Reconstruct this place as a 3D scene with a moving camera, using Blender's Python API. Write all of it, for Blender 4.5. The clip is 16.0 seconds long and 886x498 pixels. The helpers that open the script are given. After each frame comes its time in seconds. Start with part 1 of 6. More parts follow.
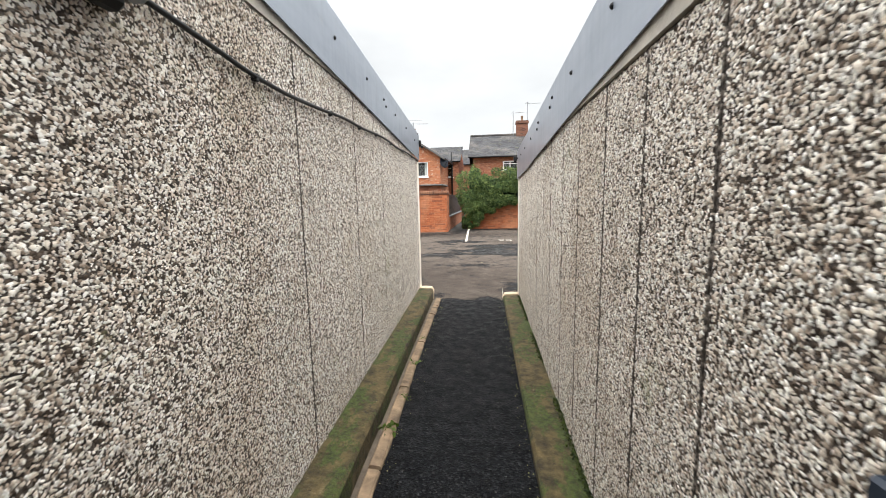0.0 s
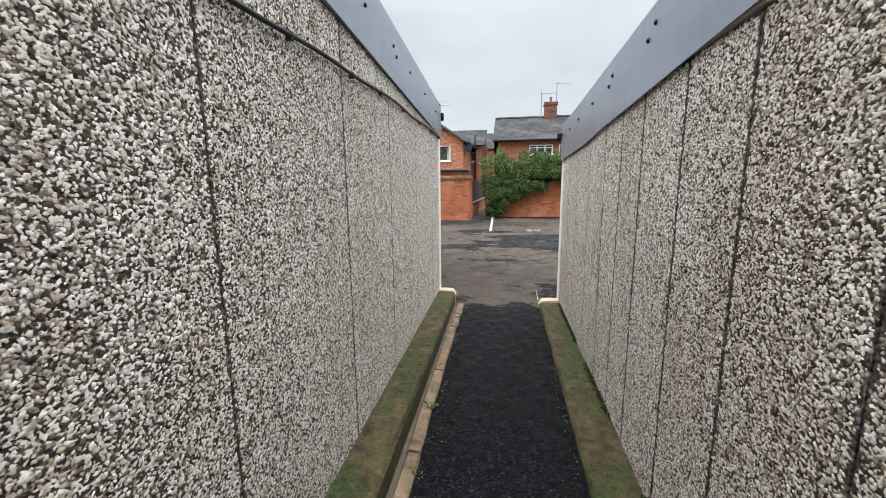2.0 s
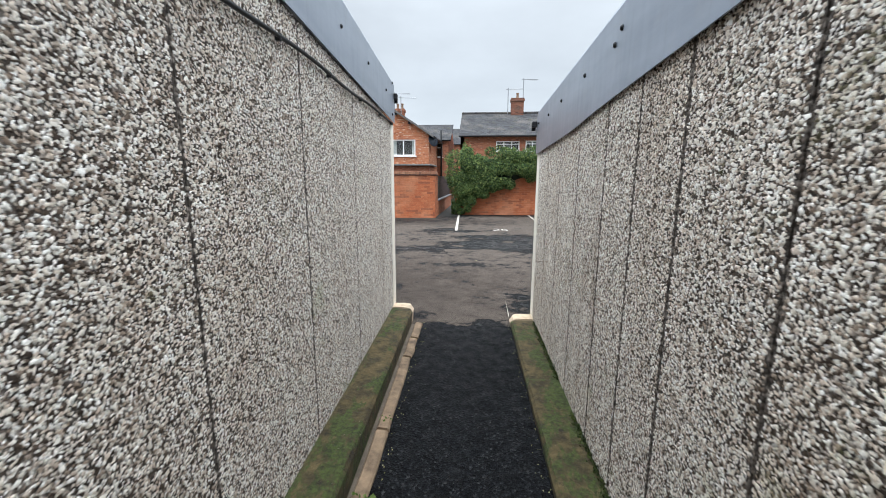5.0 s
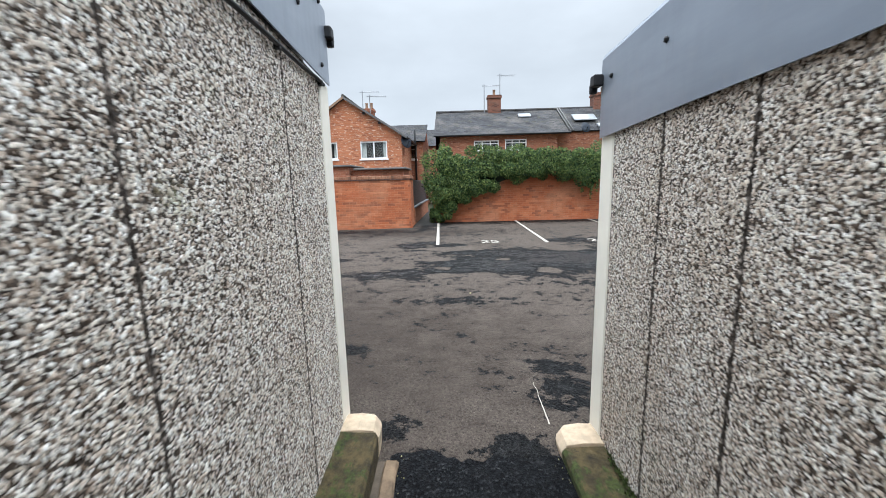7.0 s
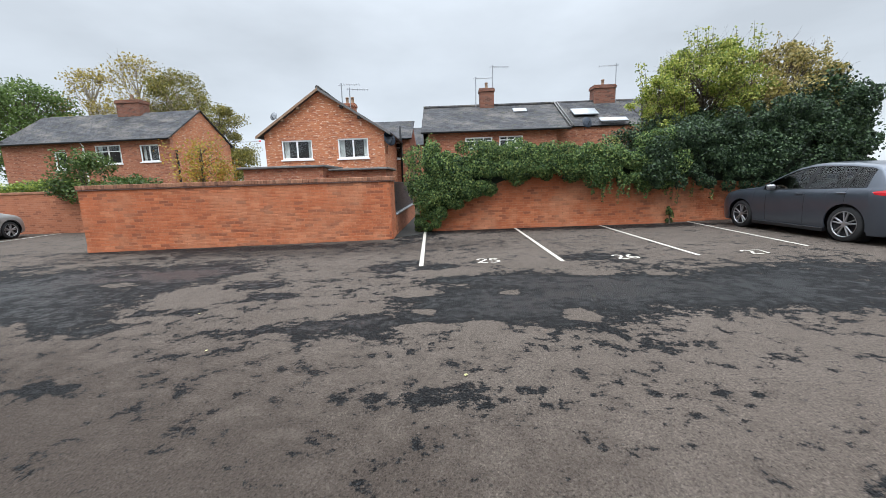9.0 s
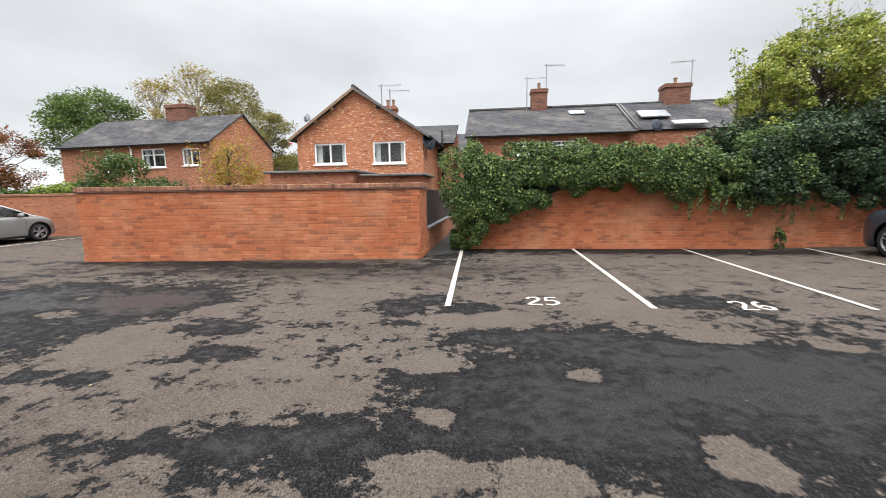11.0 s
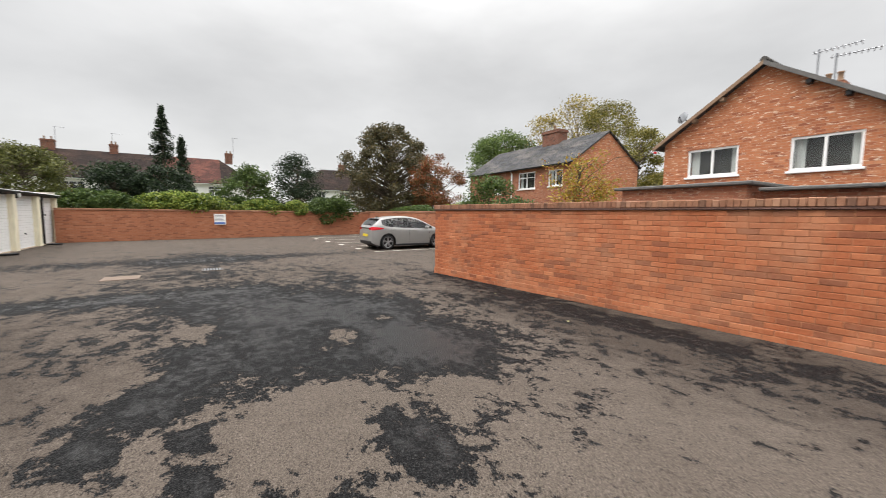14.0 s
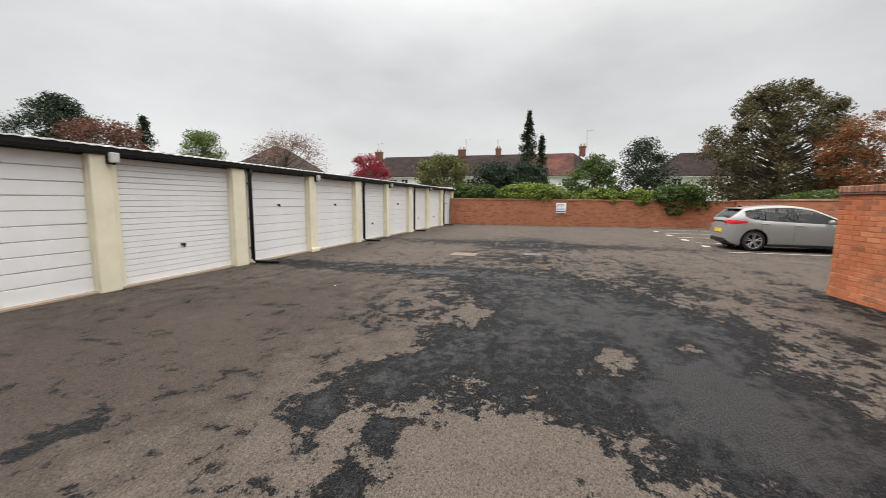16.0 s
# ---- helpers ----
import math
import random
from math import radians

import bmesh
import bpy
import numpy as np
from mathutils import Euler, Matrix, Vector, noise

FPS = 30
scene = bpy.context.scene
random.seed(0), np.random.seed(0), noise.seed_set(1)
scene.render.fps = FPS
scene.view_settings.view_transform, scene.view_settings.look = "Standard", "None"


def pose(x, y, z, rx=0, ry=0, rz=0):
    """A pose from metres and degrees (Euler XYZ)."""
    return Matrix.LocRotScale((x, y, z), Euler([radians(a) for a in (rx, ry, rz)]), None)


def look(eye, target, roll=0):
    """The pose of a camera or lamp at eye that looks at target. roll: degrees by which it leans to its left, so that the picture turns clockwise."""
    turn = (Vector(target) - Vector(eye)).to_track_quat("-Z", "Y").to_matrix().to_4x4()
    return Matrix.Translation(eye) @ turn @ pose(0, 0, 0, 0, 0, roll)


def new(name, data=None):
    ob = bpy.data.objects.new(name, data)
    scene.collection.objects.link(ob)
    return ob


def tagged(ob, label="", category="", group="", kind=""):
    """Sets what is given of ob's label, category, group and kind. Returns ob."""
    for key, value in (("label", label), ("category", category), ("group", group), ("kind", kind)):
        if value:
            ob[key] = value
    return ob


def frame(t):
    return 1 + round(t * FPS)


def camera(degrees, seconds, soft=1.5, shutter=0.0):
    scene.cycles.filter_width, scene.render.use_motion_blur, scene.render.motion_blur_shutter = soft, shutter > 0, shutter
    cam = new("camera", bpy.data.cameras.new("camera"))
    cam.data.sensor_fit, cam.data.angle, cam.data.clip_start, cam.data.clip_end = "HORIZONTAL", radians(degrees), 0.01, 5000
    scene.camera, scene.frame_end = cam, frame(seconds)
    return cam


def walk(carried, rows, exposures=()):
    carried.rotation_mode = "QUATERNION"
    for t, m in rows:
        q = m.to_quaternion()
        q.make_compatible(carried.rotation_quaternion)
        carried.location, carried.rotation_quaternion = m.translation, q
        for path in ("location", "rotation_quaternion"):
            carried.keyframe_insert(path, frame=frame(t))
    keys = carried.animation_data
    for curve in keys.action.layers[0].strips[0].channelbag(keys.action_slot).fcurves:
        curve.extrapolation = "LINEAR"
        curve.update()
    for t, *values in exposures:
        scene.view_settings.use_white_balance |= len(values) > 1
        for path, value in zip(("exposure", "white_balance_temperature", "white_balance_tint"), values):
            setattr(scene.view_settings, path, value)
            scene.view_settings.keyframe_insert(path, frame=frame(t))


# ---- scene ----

# ---------- camera ----------
cam = camera(97.5, 16.0, soft=0.45, shutter=0.22)
PATH = [
    (0, (0.659, -5.435, 1.431), (0.399, -3.469, 1.17), -1.1),
    (0.5, (0.596, -5.155, 1.434), (0.299, -3.196, 1.163), -0.9),
    (1, (0.568, -4.891, 1.424), (0.239, -2.939, 1.141), -0.6),
    (1.5, (0.55, -4.666, 1.437), (0.205, -2.718, 1.138), -0.6),
    (2, (0.494, -4.539, 1.43), (0.13, -2.6, 1.098), -0.5),
    (2.5, (0.511, -4.399, 1.435), (0.122, -2.466, 1.096), -0.6),
    (3, (0.54, -4.302, 1.429), (0.157, -2.373, 1.067), -0.4),
    (3.5, (0.562, -4.251, 1.429), (0.202, -2.318, 1.059), 0.1),
    (4, (0.565, -4.201, 1.428), (0.247, -2.261, 1.058), 0.4),
    (6.3, (0.283, -2.712, 1.451), (0.207, -0.741, 1.118), -0.7),
    (6.5, (0.264, -2.514, 1.462), (0.188, -0.544, 1.121), -1.0),
    (7, (0.256, -1.98, 1.468), (0.175, -0.011, 1.129), -1.4),
    (7.5, (0.218, -1.435, 1.459), (0.149, 0.535, 1.115), -1.4),
    (8, (0.274, -0.879, 1.464), (0.202, 1.091, 1.129), -1.8),
    (8.2, (0.302, -0.661, 1.479), (0.234, 1.309, 1.142), -1.9),
    (10.3, (0.317, 1.455, 1.508), (0.313, 3.427, 1.171), -1.4),
    (10.5, (0.337, 1.659, 1.484), (0.27, 3.632, 1.162), -1.4),
    (11, (0.366, 2.189, 1.481), (0.104, 4.151, 1.194), -0.8),
    (11.5, (0.296, 2.702, 1.506), (-0.259, 4.608, 1.264), -0.1),
    (12, (0.204, 3.21, 1.479), (-0.638, 5.011, 1.264), 0.4),
    (12.5, (0.047, 3.678, 1.462), (-1.017, 5.36, 1.264), 0.8),
    (13, (-0.125, 4.108, 1.461), (-1.398, 5.64, 1.275), 0.7),
    (13.5, (-0.358, 4.525, 1.465), (-1.847, 5.849, 1.291), 0.7),
    (14, (-0.625, 4.882, 1.479), (-2.313, 5.939, 1.302), 0.6),
    (14.5, (-0.878, 5.189, 1.461), (-2.746, 5.877, 1.265), 0.5),
    (15, (-1.126, 5.399, 1.454), (-3.095, 5.669, 1.23), 0.3),
    (15.5, (-1.353, 5.585, 1.454), (-3.332, 5.425, 1.208), 0.1),
    (16, (-1.482, 5.756, 1.42), (-3.385, 5.193, 1.175), 0.6),
]
EXPOSURES = [(0, 0.98, 6650, 10), (0.6, 0.74, 6450, 10), (1.5, 0.62, 6280, 10), (3.5, 0.62, 6050, 8), (6.5, 0.69, 5950, 8), (8.0, 0.53, 5850, 8), (10.3, 0.75, 6380, 11), (11.5, 0.76, 6580, 12), (12.5, 0.65, 6780, 13), (14, 0.58, 6780, 12), (16, 0.48, 6770, 12)]
walk(cam, [(t, look(eye, target, roll)) for t, eye, target, roll in PATH], EXPOSURES)

# ---------- world, sun ----------
SUN_EL, SUN_ROT = 58.0, 176.0
world = bpy.data.worlds.new("overcast_sky")
scene.world = world
world.use_nodes = True
wt = world.node_tree
wt.nodes.clear()
w_out = wt.nodes.new("ShaderNodeOutputWorld")
w_bg = wt.nodes.new("ShaderNodeBackground")
w_sky = wt.nodes.new("ShaderNodeTexSky")
w_sky.sky_type, w_sky.sun_disc = "NISHITA", False
w_sky.sun_elevation, w_sky.sun_rotation = radians(SUN_EL), radians(SUN_ROT)
w_co = wt.nodes.new("ShaderNodeTexCoord")
w_sep = wt.nodes.new("ShaderNodeSeparateXYZ")
wt.links.new(w_co.outputs["Generated"], w_sep.inputs[0])
w_grad = wt.nodes.new("ShaderNodeFloatCurve")         # an overcast sky is brighter overhead
wt.links.new(w_sep.outputs["Z"], w_grad.inputs["Value"])
curve_pts = w_grad.mapping.curves[0].points
curve_pts[0].location, curve_pts[1].location = (0.0, 0.158), (1.0, 1.0)
curve_pts.new(0.46, 0.176)
curve_pts.new(0.62, 0.38)
w_grad.mapping.update()
w_map = wt.nodes.new("ShaderNodeMapping")
w_map.inputs["Scale"].default_value = (1.0, 1.0, 2.6)
wt.links.new(w_co.outputs["Generated"], w_map.inputs[0])
w_noise = wt.nodes.new("ShaderNodeTexNoise")
w_noise.inputs["Scale"].default_value, w_noise.inputs["Detail"].default_value = 2.2, 5.0
w_noise.inputs["Roughness"].default_value = 0.52
wt.links.new(w_map.outputs[0], w_noise.inputs["Vector"])
w_cl = wt.nodes.new("ShaderNodeMapRange")
wt.links.new(w_noise.outputs[0], w_cl.inputs["Value"])
for k, v in (("From Min", 0.3), ("From Max", 0.7), ("To Min", 0.85), ("To Max", 1.12)):
    w_cl.inputs[k].default_value = v
w_mul = wt.nodes.new("ShaderNodeMath")
w_mul.operation = "MULTIPLY"
w_gain = wt.nodes.new("ShaderNodeMath")
w_gain.operation = "MULTIPLY"
w_gain.inputs[1].default_value = 4.2
wt.links.new(w_grad.outputs[0], w_gain.inputs[0])
wt.links.new(w_gain.outputs[0], w_mul.inputs[0])
wt.links.new(w_cl.outputs[0], w_mul.inputs[1])
w_tint = wt.nodes.new("ShaderNodeMix")
w_tint.data_type = "RGBA"
w_tint.blend_type = "MULTIPLY"
w_tint.inputs["Factor"].default_value = 1.0
w_tint.inputs[6].default_value = (0.955, 0.985, 1.0, 1)
wt.links.new(w_mul.outputs[0], w_tint.inputs[7])
w_dim = wt.nodes.new("ShaderNodeVectorMath")
w_dim.operation = "SCALE"
w_dim.inputs["Scale"].default_value = 0.1
wt.links.new(w_sky.outputs[0], w_dim.inputs[0])
w_mix = wt.nodes.new("ShaderNodeMix")
w_mix.data_type = "RGBA"
w_mix.inputs["Factor"].default_value = 0.92
wt.links.new(w_dim.outputs[0], w_mix.inputs[6])
wt.links.new(w_tint.outputs[2], w_mix.inputs[7])
wt.links.new(w_mix.outputs[2], w_bg.inputs["Color"])
w_bg.inputs["Strength"].default_value = 1.0
wt.links.new(w_bg.outputs[0], w_out.inputs[0])

sun = new("sun", bpy.data.lights.new("sun", "SUN"))
sun.data.energy, sun.data.angle, sun.data.color = 1.0, radians(40), (1.0, 0.97, 0.93)
sun.rotation_euler = (radians(90 - SUN_EL), 0, radians(180 - SUN_ROT))

# ---------- material tools ----------
class Mat:
    """A node material; methods add nodes and return their output sockets."""
    def __init__(self, name, rough=0.7, metal=0.0, spec=0.5):
        self.m = bpy.data.materials.new(name)
        self.m.use_nodes = True
        self.t = self.m.node_tree
        self.b = self.t.nodes["Principled BSDF"]
        self.b.inputs["Roughness"].default_value = rough
        self.b.inputs["Metallic"].default_value = metal
        self.b.inputs["Specular IOR Level"].default_value = spec
        self.co = None

    def node(self, kind):
        return self.t.nodes.new("ShaderNode" + kind)

    def put(self, socket, value):
        if hasattr(value, "is_linked"):
            self.t.links.new(value, socket)
        else:
            socket.default_value = value

    def coord(self, which="Object"):
        if self.co is None:
            self.co = self.node("TexCoord")
        return self.co.outputs[which]

    def world_co(self):
        return self.node("NewGeometry").outputs["Position"]

    def mapped(self, vec, scale=(1, 1, 1), loc=(0, 0, 0), rot=(0, 0, 0)):
        n = self.node("Mapping")
        self.put(n.inputs["Vector"], vec)
        n.inputs["Scale"].default_value, n.inputs["Location"].default_value, n.inputs["Rotation"].default_value = scale, loc, rot
        return n.outputs[0]

    def noise(self, scale, detail=4.0, rough=0.55, vec=None, distort=0.0):
        n = self.node("TexNoise")
        self.put(n.inputs["Vector"], self.coord() if vec is None else vec)
        n.inputs["Scale"].default_value, n.inputs["Detail"].default_value = scale, detail
        n.inputs["Roughness"].default_value, n.inputs["Distortion"].default_value = rough, distort
        return n.outputs[0]

    def voronoi(self, scale, vec=None, feature="F1", out="Distance"):
        n = self.node("TexVoronoi")
        n.feature = feature
        self.put(n.inputs["Vector"], self.coord() if vec is None else vec)
        n.inputs["Scale"].default_value = scale
        return n.outputs[out]

    def ramp(self, fac, stops):
        n = self.node("ValToRGB")
        e = n.color_ramp.elements
        while len(e) < len(stops):
            e.new(0.5)
        for el, (p, c) in zip(e, stops):
            el.position = p
            el.color = (*c, 1) if not isinstance(c, (int, float)) else (c, c, c, 1)
        self.put(n.inputs[0], fac)
        return n.outputs[0]

    def mix(self, fac, a, b, blend="MIX"):
        n = self.node("Mix")
        n.data_type, n.blend_type = "RGBA", blend
        for s, v in ((n.inputs["Factor"], fac), (n.inputs[6], a), (n.inputs[7], b)):
            self.put(s, (*v, 1) if isinstance(v, tuple) and len(v) == 3 else v)
        return n.outputs[2]

    def math(self, op, a, b=0.0, c=0.0):
        n = self.node("Math")
        n.operation = op
        for s, v in zip(n.inputs, (a, b, c)):
            self.put(s, v)
        return n.outputs[0]

    def sep(self, vec):
        n = self.node("SeparateXYZ")
        self.put(n.inputs[0], vec)
        return n.outputs

    def comb(self, x, y, z=0.0):
        n = self.node("CombineXYZ")
        for s, v in zip(n.inputs, (x, y, z)):
            self.put(s, v)
        return n.outputs[0]

    def rnd_object(self):
        return self.node("ObjectInfo").outputs["Random"]

    def rnd_island(self):
        return self.node("NewGeometry").outputs["Random Per Island"]

    def color(self, c):
        self.put(self.b.inputs["Base Color"], (*c, 1) if isinstance(c, tuple) else c)
        return self

    def rough(self, r):
        self.put(self.b.inputs["Roughness"], r)
        return self

    def bump(self, height, strength=0.4, dist=0.01):
        n = self.node("Bump")
        n.inputs["Strength"].default_value, n.inputs["Distance"].default_value = strength, dist
        self.put(n.inputs["Height"], height)
        self.t.links.new(n.outputs[0], self.b.inputs["Normal"])
        return self


def plain(name, col, rough=0.6, metal=0.0, vary=0.12, scale=6.0, bump=0.1, spec=0.5):
    """A painted or moulded surface with slight mottling and dirt."""
    m = Mat(name, rough, metal, spec)
    n = m.noise(scale, 6, 0.6)
    lo, hi = tuple(c * (1 - vary) for c in col), tuple(min(1, c * (1 + vary * 0.6)) for c in col)
    m.color(m.ramp(n, [(0.3, lo), (0.7, hi)]))
    if bump:
        m.bump(m.noise(scale * 14, 4), bump, 0.004)
    return m.m


# ---------- materials ----------
def make_chips():
    m = Mat("pebble_dash_chips", 0.8, 0.0, 0.3)
    c = m.ramp(m.rnd_island(), [(0.0, (0.04, 0.028, 0.021)), (0.15, (0.11, 0.08, 0.058)), (0.21, (0.36, 0.28, 0.215)), (0.3, (0.66, 0.55, 0.45)),
                                (0.55, (0.8, 0.73, 0.635)), (0.75, (0.9, 0.85, 0.775)), (1.0, (0.95, 0.925, 0.88))])
    p = m.world_co()
    grime = m.noise(26, 3, 0.6, p)
    c = m.mix(m.ramp(grime, [(0.34, 0.6), (0.43, 0.0)]), c, (0.34, 0.26, 0.2), "MULTIPLY")
    stain = m.noise(1.6, 5, 0.65, m.mapped(p, scale=(1, 1, 0.45)))
    streak = m.noise(5.0, 4, 0.6, m.mapped(p, scale=(1, 1, 0.12), loc=(2, 5, 0)))
    green = m.noise(3.1, 5, 0.65, m.mapped(p, loc=(3, 7, 1)))
    c = m.mix(m.ramp(stain, [(0.5, 0.0), (0.7, 0.4)]), c, (0.6, 0.48, 0.35), "MULTIPLY")
    c = m.mix(m.ramp(streak, [(0.6, 0.0), (0.74, 0.55)]), c, (0.5, 0.42, 0.35), "MULTIPLY")
    c = m.mix(m.ramp(green, [(0.62, 0.0), (0.74, 0.35)]), c, (0.27, 0.31, 0.13))
    m.color(c)
    m.bump(m.noise(300, 3), 0.25, 0.002)
    return m.m


def make_dash_bed():
    m = Mat("pebble_dash_bed", 0.9)
    v = m.voronoi(85, m.world_co(), "F1", "Color")
    d = m.voronoi(85, m.world_co())
    s = m.sep(v)
    c = m.ramp(s[0], [(0.0, (0.03, 0.022, 0.017)), (0.5, (0.1, 0.075, 0.058)), (1.0, (0.5, 0.43, 0.37))])
    c = m.mix(m.ramp(d, [(0.25, 0.0), (0.6, 0.7)]), c, (0.03, 0.024, 0.019))
    m.color(c)
    m.bump(m.math("SUBTRACT", 1.0, d), 0.8, 0.006)
    return m.m


def make_plinth():
    m = Mat("mossy_concrete", 0.9)
    p = m.world_co()
    c = m.ramp(m.noise(11, 8, 0.7, p), [(0.34, (0.012, 0.009, 0.0035)), (0.48, (0.052, 0.038, 0.014)), (0.62, (0.098, 0.071, 0.028)), (0.74, (0.19, 0.15, 0.085))])
    moss = m.noise(3.4, 8, 0.72, m.mapped(p, scale=(1.6, 0.8, 1)))
    c = m.mix(m.ramp(moss, [(0.49, 0.0), (0.54, 0.9)]), c, m.ramp(m.noise(40, 4, 0.7, p), [(0.35, (0.012, 0.02, 0.003)), (0.7, (0.06, 0.085, 0.012))]))
    c = m.mix(m.ramp(m.noise(24, 6, 0.75, p), [(0.58, 0.0), (0.66, 0.85)]), c, (0.014, 0.011, 0.007))
    c = m.mix(m.ramp(m.noise(38, 4, 0.7, m.mapped(p, loc=(6, 1, 3))), [(0.7, 0.0), (0.74, 0.9)]), c, (0.4, 0.35, 0.27))
    m.color(c).bump(m.noise(45, 6, 0.65, p), 0.8, 0.01)
    return m.m


def make_tarmac():
    m = Mat("fresh_black_tarmac", 0.8, 0.0, 0.08)
    p = m.world_co()
    v = m.voronoi(95, p)
    cell = m.sep(m.voronoi(95, p, "F1", "Color"))
    g = m.math("ADD", m.math("MULTIPLY", cell[0], 0.5), m.math("MULTIPLY", m.noise(60, 6, 0.8, p), 0.5))
    c = m.ramp(g, [(0.25, (0.0018, 0.0019, 0.0024)), (0.55, (0.0052, 0.0056, 0.0066)), (0.72, (0.017, 0.018, 0.02)), (0.86, (0.1, 0.1, 0.098))])
    worn = m.ramp(m.noise(4.2, 7, 0.75, p), [(0.6, 0.0), (0.68, 0.45)])
    c = m.mix(worn, c, (0.045, 0.046, 0.047))
    m.color(c)
    m.rough(m.ramp(m.noise(12, 3, 0.5, p), [(0.3, 0.45), (0.7, 0.8)]))
    m.bump(m.math("ADD", v, m.noise(60, 4, 0.6, p)), 0.9, 0.007)
    return m.m


def make_asphalt():
    """Old car-park asphalt drying after rain: pale where dry, dark and glossy where wet."""
    m = Mat("damp_car_park_asphalt", 0.85, 0.0, 0.2)
    p = m.world_co()
    x, y, _z = m.sep(p)

    def blob(cx, cy, rx, ry, power):
        dx = m.math("DIVIDE", m.math("SUBTRACT", x, cx), rx)
        dy = m.math("DIVIDE", m.math("SUBTRACT", y, cy), ry)
        d = m.math("ADD", m.math("MULTIPLY", dx, dx), m.math("MULTIPLY", dy, dy))
        return m.math("MULTIPLY", m.math("DIVIDE", 1.0, m.math("ADD", 1.0, m.math("MULTIPLY", d, d))), power)

    ponds = ((-5.7, 6.15, 1.9, 1.35, .166), (-4.5, 6.95, .85, .55, .141), (-5.0, 4.75, .5, .4, .12), (-7.9, 5.5, 1.5, 1.2, .13), (.35, 4.95, .95, .55, .166),
             (1.9, 5.5, 1.1, .85, .166), (3.7, 5.3, 1.7, 1.0, .166), (6.2, 5.6, 1.6, 1.2, .128), (-.6, 4.15, .5, .3, .141), (.5, 6.05, .65, .22, .154), (3.0, 7.6, .6, .4, .141),
             (1.15, 4.3, .9, .35, .141), (3.2, 12.1, 6.5, .5, .128), (-5.2, 9.85, 4.6, .35, .109), (-13.5, 5, 4.5, 1.2, .07), (-10.2, 3.6, 2.6, .5, .05), (-3.6, 9.0, 4.5, .9, .04), (-9.7, 7.6, 1.5, .5, .077), (-.7, 11.2, .6, .8, .102),
             (-8.9, 2.0, .5, 2.8, .17), (-14.8, 4.5, .9, 4.5, .12), (-4.2, 7.4, .6, .5, .1), (-4.3, 4.5, .5, .4, .12), (-6.3, 7.2, .7, .8, .1))
    spots = ((-2.68, 6.07, .38, .22, .192), (-3.19, 5.95, .14, .13, .154), (-2.25, 5.37, .3, .2, .154), (-3.04, 4.79, .17, .13, .128), (-3.55, 4.8, .18, .14, .128), (-3.7, 4.19, .25, .18, .128),
             (-.86, 7.06, .36, .32, .179), (-.45, 7.5, .22, .16, .141), (-.59, 6.42, .2, .11, .141), (.08, 7.06, .36, .22, .128), (-1.25, 4.07, .3, .18, .141), (-1.71, 4.07, .14, .1, .128),
             (-2.93, 2.95, .26, .14, .128), (.94, .96, .19, .12, .166), (.98, .52, .17, .24, .141), (-.12, .18, .12, .12, .128), (.6, -.05, .2, .16, .141), (.4, 2.72, .7, .16, .102), (-.72, 1.28, .2, .1, .115))
    islands = ((-5.23, 6.32, .36, .16, -.186), (-5.77, 7.03, .26, .16, -.186), (-6.28, 4.8, .28, .22, -.161), (-5.0, 4.1, .5, .2, -.099), (-.18, 5.33, .3, .17, -.211), (0, 4.57, .12, .09, -.186),
               (-.03, 4.08, .28, .11, -.198), (.69, 4.05, .19, .17, -.223), (1.12, 5.28, .16, .14, -.211), (2.6, 6.25, .38, .2, -.223), (1.73, 4.34, .2, .2, -.236), (3.61, 6.06, .22, .11, -.186),
               (.27, 6.57, .42, .16, -.149), (-.84, 4.75, .38, .18, -.149), (2.0, 7.25, .4, .3, -.087), (-3.3, 5.4, .45, .4, -.06), (-2.0, 8.0, 1.6, 1.1, -.019), (-3.5, 5.65, .35, .5, -.1), (-3.25, 6.7, .3, .35, -.08), (-4.99, 4.34, .3, .25, -.1))
    total = None
    for b in ponds + spots + islands:
        k = blob(*b)
        total = k if total is None else m.math("ADD", total, k)
    stretched = m.mapped(p, scale=(1.0, 1.2, 1.0))
    n1 = m.noise(0.75, 4, 0.55, stretched, 0.2)
    n2 = m.noise(3.0, 10, 0.7, stretched, 0.3)
    n3 = m.noise(9.0, 8, 0.75, p)
    n = m.math("ADD", m.math("MULTIPLY", n1, 0.2), m.math("MULTIPLY", n2, 0.52))
    n = m.math("ADD", n, m.math("MULTIPLY", n3, 0.5))
    wetness = m.math("ADD", n, total)
    wet = m.ramp(wetness, [(0.671, 0.0), (0.684, 1.0)])
    deep = m.ramp(wetness, [(0.76, 0.0), (0.88, 1.0)])
    cell = m.sep(m.voronoi(150, p, "F1", "Color"))[0]
    grit = m.math("ADD", m.math("MULTIPLY", m.noise(55, 8, 0.82, p), 0.8), m.math("MULTIPLY", cell, 0.2))
    dry = m.ramp(grit, [(0.32, (0.024, 0.019, 0.016)), (0.45, (0.082, 0.0665, 0.055)), (0.6, (0.117, 0.097, 0.0815)), (0.72, (0.205, 0.176, 0.152))])
    dry = m.mix(m.ramp(m.noise(0.8, 6, 0.6, p), [(0.35, 0.0), (0.7, 0.5)]), dry, (0.66, 0.64, 0.62), "MULTIPLY")
